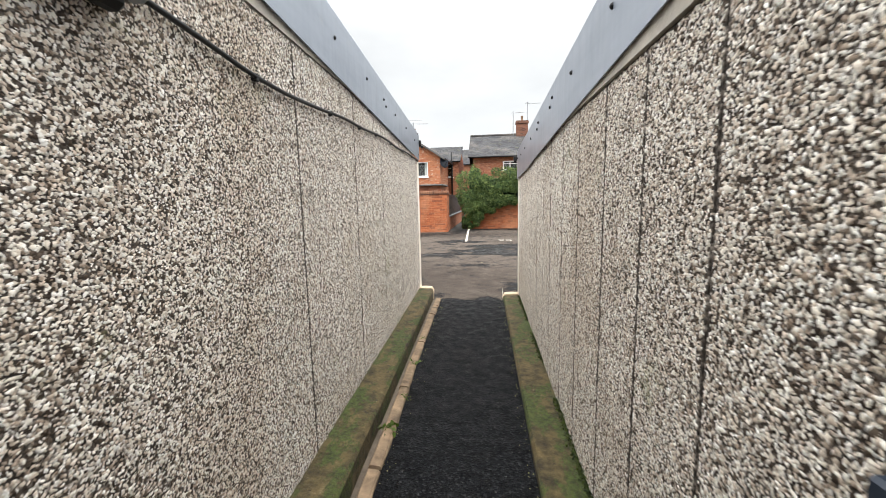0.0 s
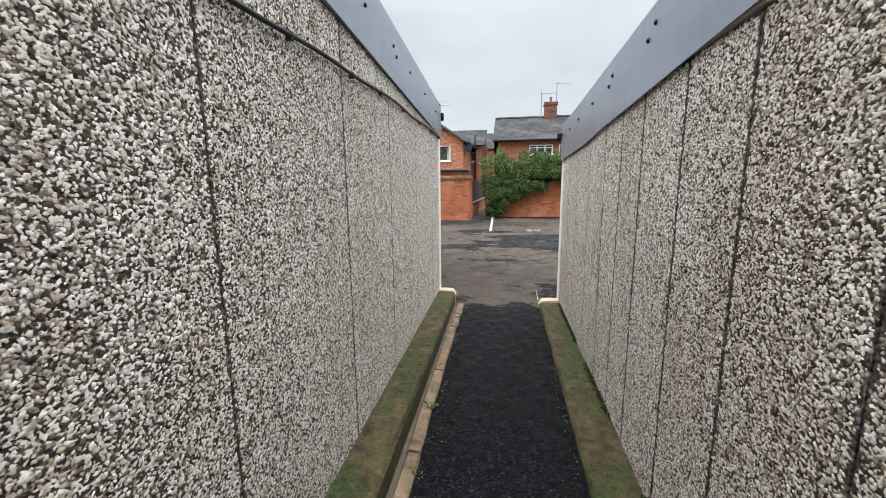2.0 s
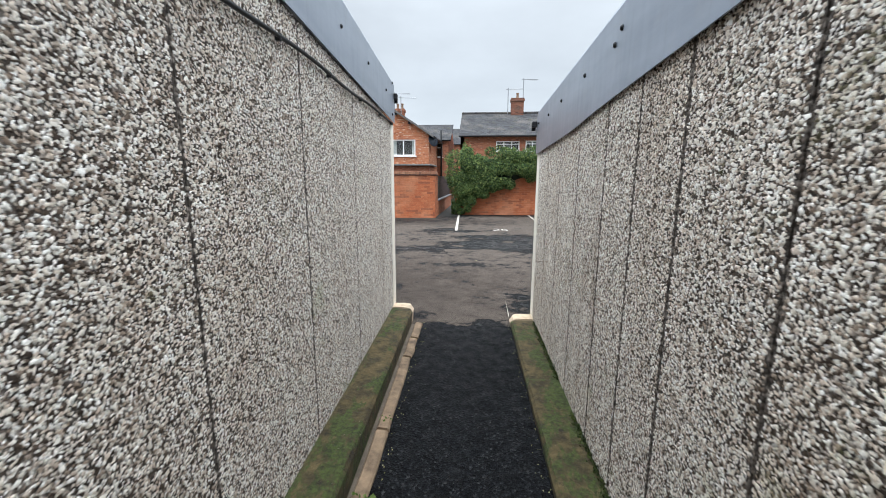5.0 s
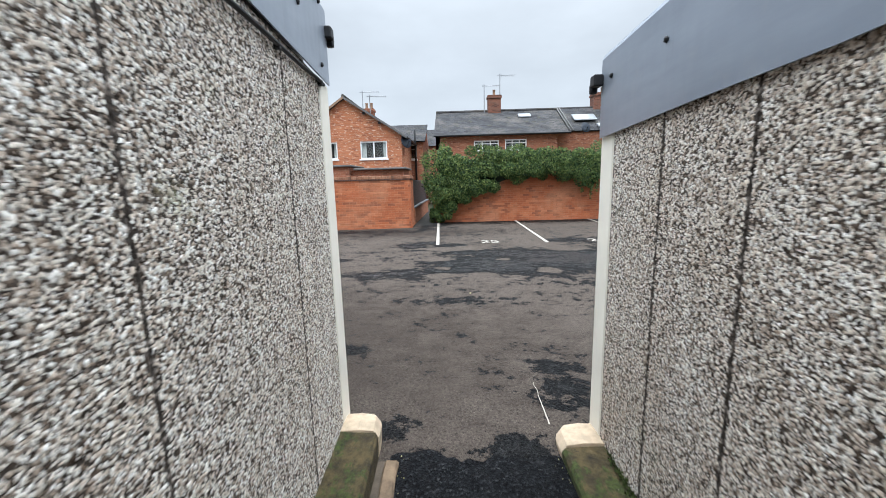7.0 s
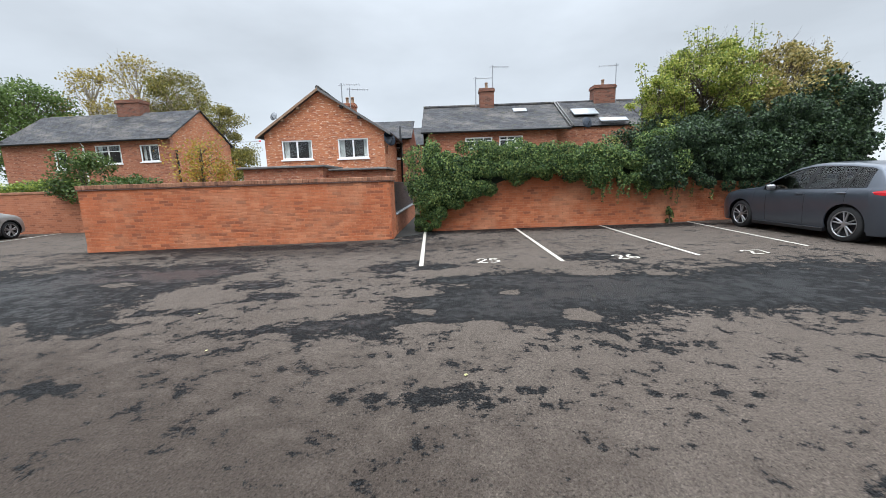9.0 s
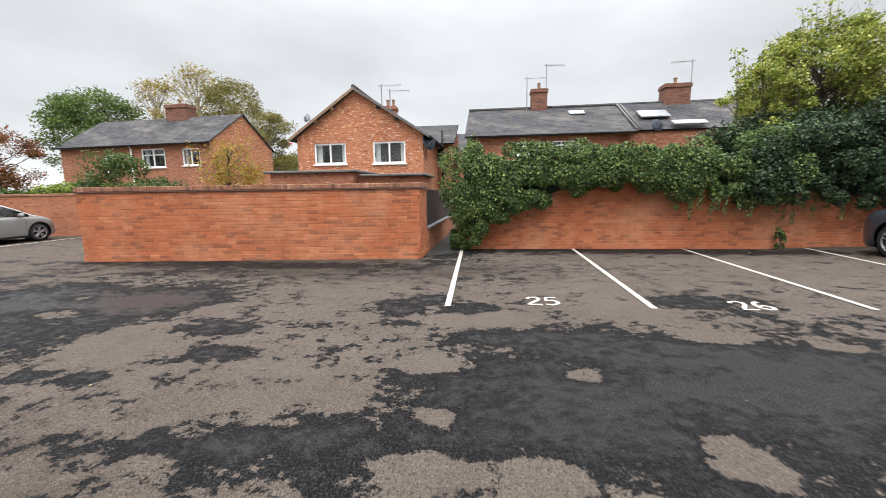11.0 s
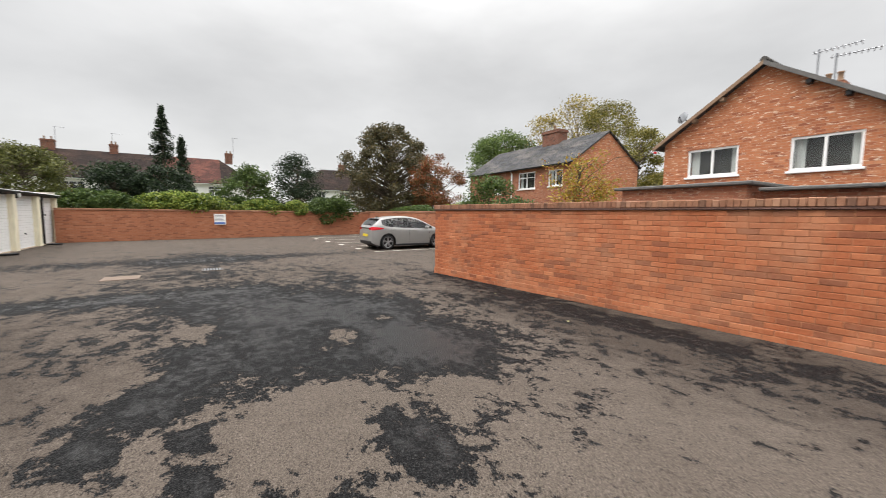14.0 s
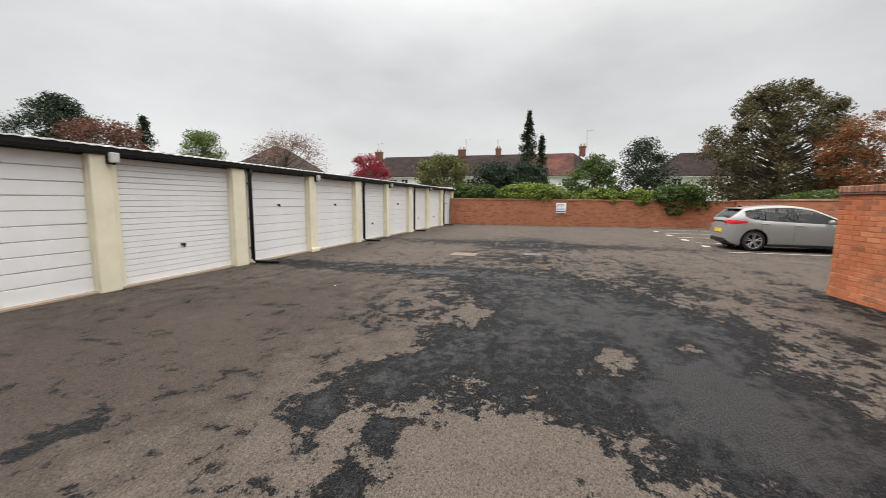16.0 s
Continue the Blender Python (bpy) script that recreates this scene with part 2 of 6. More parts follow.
    damp = m.math("ADD", m.math("ADD", blob(-4.4, 1.9, 4.0, 2.0, 0.6), m.math("ADD", blob(.2, 1.2, 1.6, 1.5, .22), blob(-3.2, 9.5, 4.5, 1.0, .6))), m.math("MULTIPLY", m.math("SUBTRACT", n2, 0.5), 1.2))
    dry = m.mix(m.ramp(damp, [(0.08, 0.0), (0.5, 0.9)]), dry, (0.52, 0.5, 0.49), "MULTIPLY")
    pits = m.ramp(m.noise(24, 5, 0.75, m.mapped(p, loc=(4, 2, 0))), [(0.59, 0.0), (0.66, 0.85)])
    dry = m.mix(pits, dry, (0.02, 0.018, 0.016))
    dark = m.ramp(grit, [(0.36, (0.0025, 0.0025, 0.0028)), (0.52, (0.007, 0.007, 0.0074)), (0.66, (0.045, 0.0445, 0.044))])
    m.color(m.mix(wet, dry, dark))
    m.rough(m.mix(deep, m.mix(wet, (0.9, 0.9, 0.9), (0.6, 0.6, 0.6)), (0.32, 0.32, 0.32)))
    m.put(m.b.inputs["Specular IOR Level"], m.mix(deep, m.mix(wet, (0.12, 0.12, 0.12), (0.06, 0.06, 0.06)), (0.28, 0.28, 0.28)))
    bumps = m.math("ADD", m.voronoi(75, p), m.noise(60, 4, 0.6, p))
    m.bump(bumps, 0.9, 0.009)
    return m.m


def make_brick(name, low, mid, high, rnd):
    m = Mat(name, 0.88)
    r = m.rnd_object() if rnd == "object" else m.rnd_island()
    c = m.ramp(r, [(0.0, low), (0.1, low), (0.22, tuple(v * .87 for v in mid)), (0.45, tuple(v * .9 for v in mid)), (0.6, mid), (0.85, mid), (1.0, high)])
    p = m.world_co()
    c = m.mix(m.ramp(m.noise(30, 6, 0.7, p), [(0.32, 0.45), (0.6, 0.0)]), c, (0.62, 0.48, 0.42), "MULTIPLY")
    c = m.mix(m.ramp(m.noise(1.3, 6, 0.65, p), [(0.5, 0.0), (0.74, 0.5)]), c, (0.62, 0.54, 0.48), "MULTIPLY")
    c = m.mix(m.ramp(m.noise(0.9, 6, 0.7, m.mapped(p, loc=(9, 1, 4))), [(0.46, 0.0), (0.72, 0.5)]), c, (0.55, 0.3, 0.175))
    c = m.mix(m.ramp(m.noise(13, 5, 0.8, m.mapped(p, scale=(1, 1, 3.5), loc=(2, 8, 1))), [(0.68, 0.0), (0.74, 0.6)]), c, (0.62, 0.46, 0.33))
    m.color(c).bump(m.noise(120, 5, 0.7, p), 0.5, 0.004)
    return m.m


def make_brickwork(name, low, mid, high, mortar, pale=0.0, size=1.0):
    """Brickwork too far off to pick apart: courses by texture, in a wall's own axes (u along it, v up)."""
    m = Mat(name, 0.9)
    x, y, z = m.sep(m.coord())
    uv = m.comb(m.math("ADD", x, y), z)
    b = m.node("TexBrick")
    m.put(b.inputs["Vector"], uv)
    b.inputs["Scale"].default_value = 1.0
    b.inputs["Brick Width"].default_value, b.inputs["Row Height"].default_value = 0.225 * size, 0.075 * size
    b.inputs["Mortar Size"].default_value, b.inputs["Mortar Smooth"].default_value = 0.007, 0.3
    b.inputs["Bias"].default_value = 0.0
    b.inputs["Color1"].default_value, b.inputs["Color2"].default_value = (0, 0, 0, 1), (1, 1, 1, 1)
    b.inputs["Mortar"].default_value = (0.5, 0.5, 0.5, 1)
    c = m.ramp(b.outputs["Color"], [(0.0, low), (0.4, mid), (0.85, mid), (1.0, high)])
    c = m.mix(m.ramp(m.noise(14, 5, 0.7), [(0.3, 0.5), (0.6, 0.0)]), c, (0.6, 0.5, 0.45), "MULTIPLY")
    if pale:
        spot = m.ramp(m.noise(5.5, 3, 0.6, m.mapped(uv, scale=(1, 3, 1))), [(0.58, 0.0), (0.62, pale)])
        c = m.mix(spot, c, (0.72, 0.58, 0.45))
    c = m.mix(m.ramp(m.noise(0.7, 5, 0.6), [(0.45, 0.0), (0.75, 0.45)]), c, (0.55, 0.48, 0.44), "MULTIPLY")
    c = m.mix(b.outputs["Fac"], c, mortar)
    m.color(c).bump(m.math("SUBTRACT", 1.0, b.outputs["Fac"]), 0.5, 0.006)
    return m.m


def make_slates(name, lo, hi, moss=0.0, row=0.18, wid=0.24):
    """Roof covering in courses, in the slope's own axes (x along, y up the slope)."""
    m = Mat(name, 0.85, 0.0, 0.15)
    x, y, _z = m.sep(m.coord())
    b = m.node("TexBrick")
    m.put(b.inputs["Vector"], m.comb(x, y))
    b.inputs["Scale"].default_value = 1.0
    b.inputs["Brick Width"].default_value, b.inputs["Row Height"].default_value = wid, row
    b.inputs["Mortar Size"].default_value = 0.005
    b.inputs["Color1"].default_value, b.inputs["Color2"].default_value = (0, 0, 0, 1), (1, 1, 1, 1)
    c = m.ramp(b.outputs["Color"], [(0.0, lo), (0.5, tuple((a + d) / 2 for a, d in zip(lo, hi))), (1.0, hi)])
    c = m.mix(m.ramp(m.noise(1.2, 6, 0.65), [(0.4, 0.0), (0.7, 0.5)]), c, tuple(v * 1.4 for v in hi))
    c = m.mix(m.ramp(m.noise(0.45, 7, 0.7, m.mapped(m.coord(), scale=(1, 1.6, 1))), [(0.47, 0.0), (0.64, 0.6)]), c, (hi[0] * 2.9, hi[1] * 2.6, hi[2] * 2.1))
    if moss:
        c = m.mix(m.ramp(m.noise(2.5, 5, 0.65), [(0.56, 0.0), (0.68, moss)]), c, (0.14, 0.13, 0.07))
    c = m.mix(b.outputs["Fac"], c, tuple(v * 0.35 for v in lo))
    saw = m.math("FRACT", m.math("DIVIDE", y, row))
    m.color(c).bump(m.math("SUBTRACT", m.math("SUBTRACT", 1.0, saw), b.outputs["Fac"]), 0.7, 0.02)
    return m.m


def make_leaf(name, cols, rough=0.5, trans=0.35):
    m = Mat(name, rough, 0.0, 0.35)
    n = len(cols)
    c = m.ramp(m.rnd_island(), [(i / max(1, n - 1), col) for i, col in enumerate(cols)])
    big = m.noise(0.9, 3, 0.6, m.world_co())
    c = m.mix(m.ramp(big, [(0.35, 0.5), (0.65, 0.0)]), c, (0.6, 0.62, 0.6), "MULTIPLY")
    m.color(c)
    tr = m.node("BsdfTranslucent")
    m.put(tr.inputs["Color"], c)
    sh = m.node("MixShader")
    sh.inputs[0].default_value = trans
    m.t.links.new(m.b.outputs[0], sh.inputs[1])
    m.t.links.new(tr.outputs[0], sh.inputs[2])
    m.t.links.new(sh.outputs[0], m.t.nodes["Material Output"].inputs["Surface"])
    return m.m


def make_glass(name, tint=(0.9, 0.95, 0.95), rough=0.02):
    m = Mat(name, rough)
    m.b.inputs["Transmission Weight"].default_value = 1.0
    m.b.inputs["IOR"].default_value = 1.45
    m.color(tint)
    m.bump(m.noise(1.5, 2), 0.03, 0.01)
    return m.m


def make_fascia():
    m = Mat("grey_blue_coated_steel", 0.33, 0.35)
    p = m.world_co()
    c = m.ramp(m.noise(2.0, 5, 0.6, m.mapped(p, scale=(1, 0.5, 3))), [(0.3, (0.235, 0.265, 0.315)), (0.7, (0.325, 0.36, 0.415))])
    c = m.mix(m.ramp(m.noise(9, 5, 0.7, p), [(0.55, 0.0), (0.8, 0.3)]), c, (0.36, 0.36, 0.36))
    c = m.mix(m.ramp(m.noise(4, 5, 0.7, m.mapped(p, scale=(1, 2.5, 0.3))), [(0.6, 0.0), (0.75, 0.35)]), c, (0.17, 0.17, 0.17))
    m.color(c).bump(m.noise(1.7, 3, 0.5, m.mapped(p, scale=(1, 1.6, 0.7))), 0.35, 0.04)
    return m.m


def make_paint(name, col, flake=0.5, rough=0.25):
    m = Mat(name, rough, flake)
    m.b.inputs["Coat Weight"].default_value, m.b.inputs["Coat Roughness"].default_value = 0.45, 0.06
    c = m.ramp(m.noise(3, 5, 0.6), [(0.3, tuple(v * 0.9 for v in col)), (0.7, col)])
    m.color(c).bump(m.noise(900, 1), 0.02, 0.001)
    return m.m


def make_road_paint():
    m = Mat("worn_white_road_paint", 0.75)
    p = m.world_co()
    n = m.noise(22, 7, 0.72, p)
    c = m.ramp(n, [(0.3, (0.15, 0.135, 0.115)), (0.44, (0.39, 0.36, 0.31)), (0.7, (0.49, 0.455, 0.395))])
    m.color(c).bump(m.noise(110, 4, 0.7, p), 0.4, 0.004)
    return m.m


M = dict(
    chips=make_chips(), bed=make_dash_bed(), plinth=make_plinth(), tarmac=make_tarmac(), asphalt=make_asphalt(), line=make_road_paint(),
    fascia=make_fascia(),
    mortar_new=plain("tan_fresh_mortar", (0.56, 0.44, 0.31), 0.9, 0, 0.3, 14, 0.5),
    kerb=plain("weathered_kerb_stone", (0.21, 0.145, 0.09), 0.9, 0, 0.6, 11, 0.6),
    concrete=plain("weathered_concrete", (0.46, 0.42, 0.36), 0.9, 0, 0.3, 5, 0.5),
    cream=plain("cream_masonry_paint", (0.80, 0.74, 0.56), 0.7, 0, 0.08, 3, 0.15),
    pale=plain("off_white_masonry_paint", (0.86, 0.81, 0.7), 0.65, 0, 0.07, 3, 0.12),
    white=plain("white_door_paint", (0.84, 0.845, 0.84), 0.4, 0, 0.05, 1.5, 0.03),
    upvc=plain("white_window_plastic", (0.84, 0.845, 0.84), 0.35, 0, 0.04, 3, 0.0),
    black=plain("black_plastic", (0.01, 0.01, 0.0115), 0.5, 0, 0.2, 5, 0.03, 0.35),
    steel_blue=plain("dark_blue_steel_paint", (0.012, 0.02, 0.035), 0.5, 0, 0.2, 5, 0.05),
    roof_pane=plain("grey_rooflight_glass", (0.3, 0.32, 0.33), 0.12, 0, 0.15, 3, 0.0),
    roof_sheet=plain("pale_cement_roof_sheet", (0.72, 0.72, 0.7), 0.8, 0, 0.2, 3, 0.2),
    brick_o=make_brick("orange_red_brick", (0.265, 0.088, 0.042), (0.44, 0.136, 0.055), (0.5, 0.178, 0.078), "object"),
    brick_i=make_brick("orange_red_brick_joined", (0.265, 0.088, 0.042), (0.44, 0.136, 0.055), (0.5, 0.178, 0.078), "island"),
    coping=make_brick("weathered_coping_brick", (0.16, 0.08, 0.05), (0.27, 0.125, 0.072), (0.36, 0.2, 0.13), "island"),
    mortar=plain("orange_stained_mortar", (0.4, 0.17, 0.088), 0.95, 0, 0.5, 7, 0.5),
    creasing=plain("dark_creasing_tile", (0.10, 0.05, 0.038), 0.85, 0, 0.3, 12, 0.3),
    brickwall=make_brickwork("orange_brickwork", (0.24, 0.09, 0.047), (0.375, 0.14, 0.07), (0.43, 0.185, 0.1), (0.34, 0.15, 0.085)),
    housebrick=make_brickwork("mottled_house_brickwork", (0.3, 0.1, 0.052), (0.47, 0.17, 0.078), (0.55, 0.24, 0.12), (0.4, 0.205, 0.12), 0.8),
    oldbrick=make_brickwork("dull_red_house_brickwork", (0.21, 0.074, 0.044), (0.34, 0.125, 0.068), (0.41, 0.17, 0.095), (0.31, 0.165, 0.105), 0.3),
    slate=make_slates("grey_welsh_slate", (0.026, 0.026, 0.028), (0.058, 0.058, 0.063), 0.35),
    tiles_brown=make_slates("brown_clay_tile", (0.0125, 0.0085, 0.008), (0.0225, 0.014, 0.0125), 0.2, 0.12, 0.17),
    tiles_red=make_slates("red_clay_tile", (0.048, 0.02, 0.017), (0.074, 0.031, 0.026), 0.15, 0.12, 0.17),
    render=plain("white_house_render", (0.78, 0.78, 0.76), 0.85, 0, 0.08, 1.2, 0.1),
    lead=plain("grey_lead_flashing", (0.2, 0.21, 0.225), 0.5, 0.2, 0.2, 4, 0.1),
    terracotta=plain("buff_chimney_pot", (0.26, 0.17, 0.11), 0.85, 0, 0.2, 9, 0.2),
    glass=make_glass("window_glass"),
    car_glass=make_glass("tinted_car_glass", (0.42, 0.45, 0.46)),
    # near black that paints in shade: window rooms, drain pit, garage lintel
    dark=plain("painted_shade_dark", (0.035, 0.033, 0.03), 0.9, 0, 0.3, 2, 0.0),
    curtain=plain("pale_curtain", (0.6, 0.6, 0.58), 0.9, 0, 0.15, 3, 0.1),
    silver=make_paint("silver_car_paint", (0.29, 0.285, 0.277), 0.3, 0.42),
    graphite=make_paint("graphite_car_paint", (0.075, 0.085, 0.105), 0.5, 0.28),
    tyre=plain("black_tyre_rubber", (0.018, 0.018, 0.019), 0.8, 0, 0.2, 30, 0.3),
    alloy=plain("machined_alloy", (0.36, 0.36, 0.37), 0.35, 0.8, 0.1, 9, 0.0),
    tail=plain("red_lamp_lens", (0.5, 0.012, 0.02), 0.15, 0, 0.1, 9, 0.0),
    lens=plain("clear_lamp_lens", (0.6, 0.62, 0.65), 0.1, 0.2, 0.1, 9, 0.0),
    plate=plain("yellow_number_plate", (0.72, 0.55, 0.03), 0.4, 0, 0.05, 9, 0.0),
    bark=plain("grey_brown_bark", (0.11, 0.085, 0.062), 0.95, 0, 0.4, 12, 0.8),
    pale_bark=plain("pale_twig_bark", (0.33, 0.28, 0.22), 0.9, 0, 0.3, 12, 0.3),
    earth=plain("garden_earth_and_grass", (0.07, 0.075, 0.035), 0.95, 0, 0.5, 0.8, 0.5),
    ivy_gap_shade=plain("painted_ivy_gap_shade", (0.012, 0.022, 0.009), 0.9, 0, 0.5, 9, 0.8),
    path=plain("mossy_path_paving", (0.016, 0.016, 0.013), 0.85, 0, 0.35, 3, 0.5),
    fence=plain("black_painted_fence_board", (0.03, 0.033, 0.04), 0.55, 0, 0.25, 8, 0.2),
    aerial=plain("dull_aluminium_aerial", (0.33, 0.34, 0.36), 0.45, 0.6, 0.1, 9, 0.0),
    blue=plain("blue_sign_print", (0.04, 0.12, 0.42), 0.5, 0, 0.05, 9, 0.0),
    iron=plain("rusty_cast_iron", (0.09, 0.075, 0.065), 0.7, 0.3, 0.3, 20, 0.4),
    tan=plain("tan_cover_concrete", (0.40, 0.31, 0.235), 0.9, 0, 0.15, 9, 0.4),
    cover=plain("worn_cover_concrete", (0.15, 0.108, 0.082), 0.9, 0, 0.2, 9, 0.4),
    sootbrick=make_brickwork("sooty_chimney_brickwork", (0.1, 0.042, 0.03), (0.2, 0.08, 0.05), (0.26, 0.11, 0.07), (0.17, 0.12, 0.09)),
    lamp_cover=plain("grey_lamp_diffuser", (0.5, 0.5, 0.48), 0.4, 0, 0.15, 6, 0.05),
    slate_edge=plain("dark_mortared_verge", (0.13, 0.125, 0.12), 0.85, 0, 0.3, 6, 0.3),
    ivy=make_leaf("dark_ivy_leaves", [(0.009, 0.02, 0.011), (0.022, 0.045, 0.021), (0.045, 0.08, 0.033), (0.1, 0.155, 0.065)], 0.6, 0.18),
    ivy_light=make_leaf("bright_ivy_leaves", [(0.014, 0.032, 0.013), (0.042, 0.084, 0.027), (0.085, 0.15, 0.042), (0.16, 0.23, 0.07), (0.27, 0.32, 0.085)], 0.65, 0.25),
    yellow_green=make_leaf("yellow_green_leaves", [(0.09, 0.135, 0.022), (0.2, 0.26, 0.04), (0.35, 0.38, 0.065), (0.5, 0.48, 0.13)]),
    ochre=make_leaf("ochre_autumn_leaves", [(0.1, 0.1, 0.03), (0.24, 0.2, 0.055), (0.4, 0.32, 0.1), (0.5, 0.4, 0.16)]),
    fresh_green=make_leaf("fresh_green_leaves", [(0.06, 0.1, 0.028), (0.11, 0.165, 0.04), (0.18, 0.245, 0.06)]),
    rose_leaf=make_leaf("yellow_and_orange_rose_leaves", [(0.3, 0.17, 0.03), (0.5, 0.34, 0.05), (0.26, 0.27, 0.06), (0.42, 0.12, 0.05)]),
    hedge=make_leaf("laurel_hedge_leaves", [(0.045, 0.085, 0.02), (0.12, 0.18, 0.03), (0.23, 0.29, 0.048), (0.35, 0.39, 0.085)]),
    dark_green=make_leaf("dark_evergreen_leaves", [(0.012, 0.022, 0.012), (0.022, 0.04, 0.018), (0.04, 0.062, 0.025)]),
    mid_green=make_leaf("mid_green_leaves", [(0.035, 0.065, 0.017), (0.07, 0.115, 0.028), (0.12, 0.165, 0.038)]),
    bronze=make_leaf("bronze_green_leaves", [(0.045, 0.044, 0.024), (0.075, 0.072, 0.034), (0.12, 0.1, 0.045), (0.15, 0.105, 0.04)]),
    orange=make_leaf("orange_red_autumn_leaves", [(0.1, 0.075, 0.03), (0.2, 0.075, 0.035), (0.34, 0.1, 0.035), (0.13, 0.12, 0.04)]),
    olive=make_leaf("olive_yellow_leaves", [(0.1, 0.1, 0.025), (0.19, 0.17, 0.04), (0.3, 0.25, 0.06)]),
    sallow=make_leaf("sallow_green_leaves", [(0.055, 0.065, 0.02), (0.115, 0.125, 0.034), (0.19, 0.19, 0.06)]),
    red=make_leaf("crimson_leaves", [(0.12, 0.008, 0.016), (0.26, 0.012, 0.03), (0.38, 0.03, 0.045)]),
    straw=make_leaf("straw_yellow_leaves", [(0.22, 0.18, 0.05), (0.34, 0.27, 0.065), (0.46, 0.36, 0.1)]),
    dusky=make_leaf("dusky_olive_leaves", [(0.045, 0.045, 0.02), (0.09, 0.082, 0.034), (0.15, 0.13, 0.05)]),
    russet=make_leaf("russet_brown_leaves", [(0.07, 0.03, 0.02), (0.14, 0.055, 0.035), (0.2, 0.085, 0.05)]),
    mauve=make_leaf("faded_pink_leaves", [(0.2, 0.11, 0.09), (0.3, 0.17, 0.13), (0.2, 0.15, 0.1)]),
    moss=make_leaf("bright_weed_leaves", [(0.06, 0.11, 0.015), (0.12, 0.18, 0.03)]),
    wall_moss=make_leaf("dark_wall_moss", [(0.008, 0.014, 0.003), (0.03, 0.045, 0.008), (0.06, 0.08, 0.016)], 0.9, 0.1),
    fallen=make_leaf("fallen_yellow_leaf", [(0.4, 0.4, 0.14), (0.5, 0.46, 0.24)]),
)

# ---------- mesh tools ----------
class Acc:
    """Gathers vertices and faces of one mesh."""
    def __init__(self):
        self.v, self.f, self.n = [], [], 0

    def add(self, verts, faces, m=None):
        if m is not None:
            verts = [m @ Vector(p) for p in verts]
        self.v.extend(tuple(p) for p in verts)
        self.f.extend(tuple(i + self.n for i in q) for q in faces)
        self.n += len(verts)
        return self

    def box(self, x0, x1, y0, y1, z0, z1, m=None):
        v = [(x, y, z) for z in (z0, z1) for y in (y0, y1) for x in (x0, x1)]
        return self.add(v, [(0, 2, 3, 1), (4, 5, 7, 6), (0, 1, 5, 4), (2, 6, 7, 3), (0, 4, 6, 2), (1, 3, 7, 5)], m)

    def soft(self, x0, x1, y0, y1, z0, z1, b=0.01, m=None):
        """A box with chamfered edges."""
        v, k = [], []
        for sx in (0, 1):
            for sy in (0, 1):
                for sz in (0, 1):
                    c = ((x0, x1)[sx], (y0, y1)[sy], (z0, z1)[sz])
                    d = (b, -b)[sx], (b, -b)[sy], (b, -b)[sz]
                    v += [(c[0], c[1] + d[1], c[2] + d[2]), (c[0] + d[0], c[1], c[2] + d[2]), (c[0] + d[0], c[1] + d[1], c[2])]
        def i(sx, sy, sz, a):
            return ((sx * 2 + sy) * 2 + sz) * 3 + a
        f = []
        for a in range(3):
            for s in (0, 1):
                q = []
                for p, r in ((0, 0), (1, 0), (1, 1), (0, 1)):
                    c = [0, 0, 0]
                    c[a], c[(a + 1) % 3], c[(a + 2) % 3] = s, p, r
                    q.append(i(*c, a))
                f.append(tuple(q if s else q[::-1]))
        for a in range(3):
            o, w = (a + 1) % 3, (a + 2) % 3
            for so in (0, 1):
                for sw in (0, 1):
                    c0, c1 = [0, 0, 0], [0, 0, 0]
                    c1[a] = 1
                    c0[o] = c1[o] = so
                    c0[w] = c1[w] = sw
                    q = (i(*c0, o), i(*c1, o), i(*c1, w), i(*c0, w))
                    f.append(q if so != sw else q[::-1])
        for sx in (0, 1):
            for sy in (0, 1):
                for sz in (0, 1):
                    q = (i(sx, sy, sz, 0), i(sx, sy, sz, 1), i(sx, sy, sz, 2))
                    f.append(q if (sx + sy + sz) % 2 else q[::-1])
        return self.add(v, f, m)

    def prism(self, poly, a0, a1, axis="y", m=None):
        """A polygon (in the two other axes, in order) drawn out along an axis."""
        n = len(poly)
        def at(p, a):
            return {"x": (a, p[0], p[1]), "y": (p[0], a, p[1]), "z": (p[0], p[1], a)}[axis]
        v = [at(p, a0) for p in poly] + [at(p, a1) for p in poly]
        f = [tuple(range(n))[::-1], tuple(range(n, 2 * n))] + [(j, (j + 1) % n, n + (j + 1) % n, n + j) for j in range(n)]
        return self.add(v, f, m)

    def tube(self, pts, radii, sides=8, caps=True):
        pts = [Vector(p) for p in pts]
        v, f = [], []
        for j, p in enumerate(pts):
            d = (pts[min(j + 1, len(pts) - 1)] - pts[max(j - 1, 0)]).normalized()
            a = d.orthogonal().normalized() if abs(d.z) < 0.95 else Vector((1, 0, 0))
            a = (a - d * a.dot(d)).normalized()
            c = d.cross(a)
            r = radii[j] if isinstance(radii, (list, tuple)) else radii
            v += [p + (a * math.cos(2 * math.pi * s / sides) + c * math.sin(2 * math.pi * s / sides)) * r for s in range(sides)]
        for j in range(len(pts) - 1):
            for s in range(sides):
                f.append((j * sides + s, j * sides + (s + 1) % sides, (j + 1) * sides + (s + 1) % sides, (j + 1) * sides + s))
        if caps:
            f += [tuple(range(sides))[::-1], tuple(range((len(pts) - 1) * sides, len(pts) * sides))]
        return self.add(v, f)

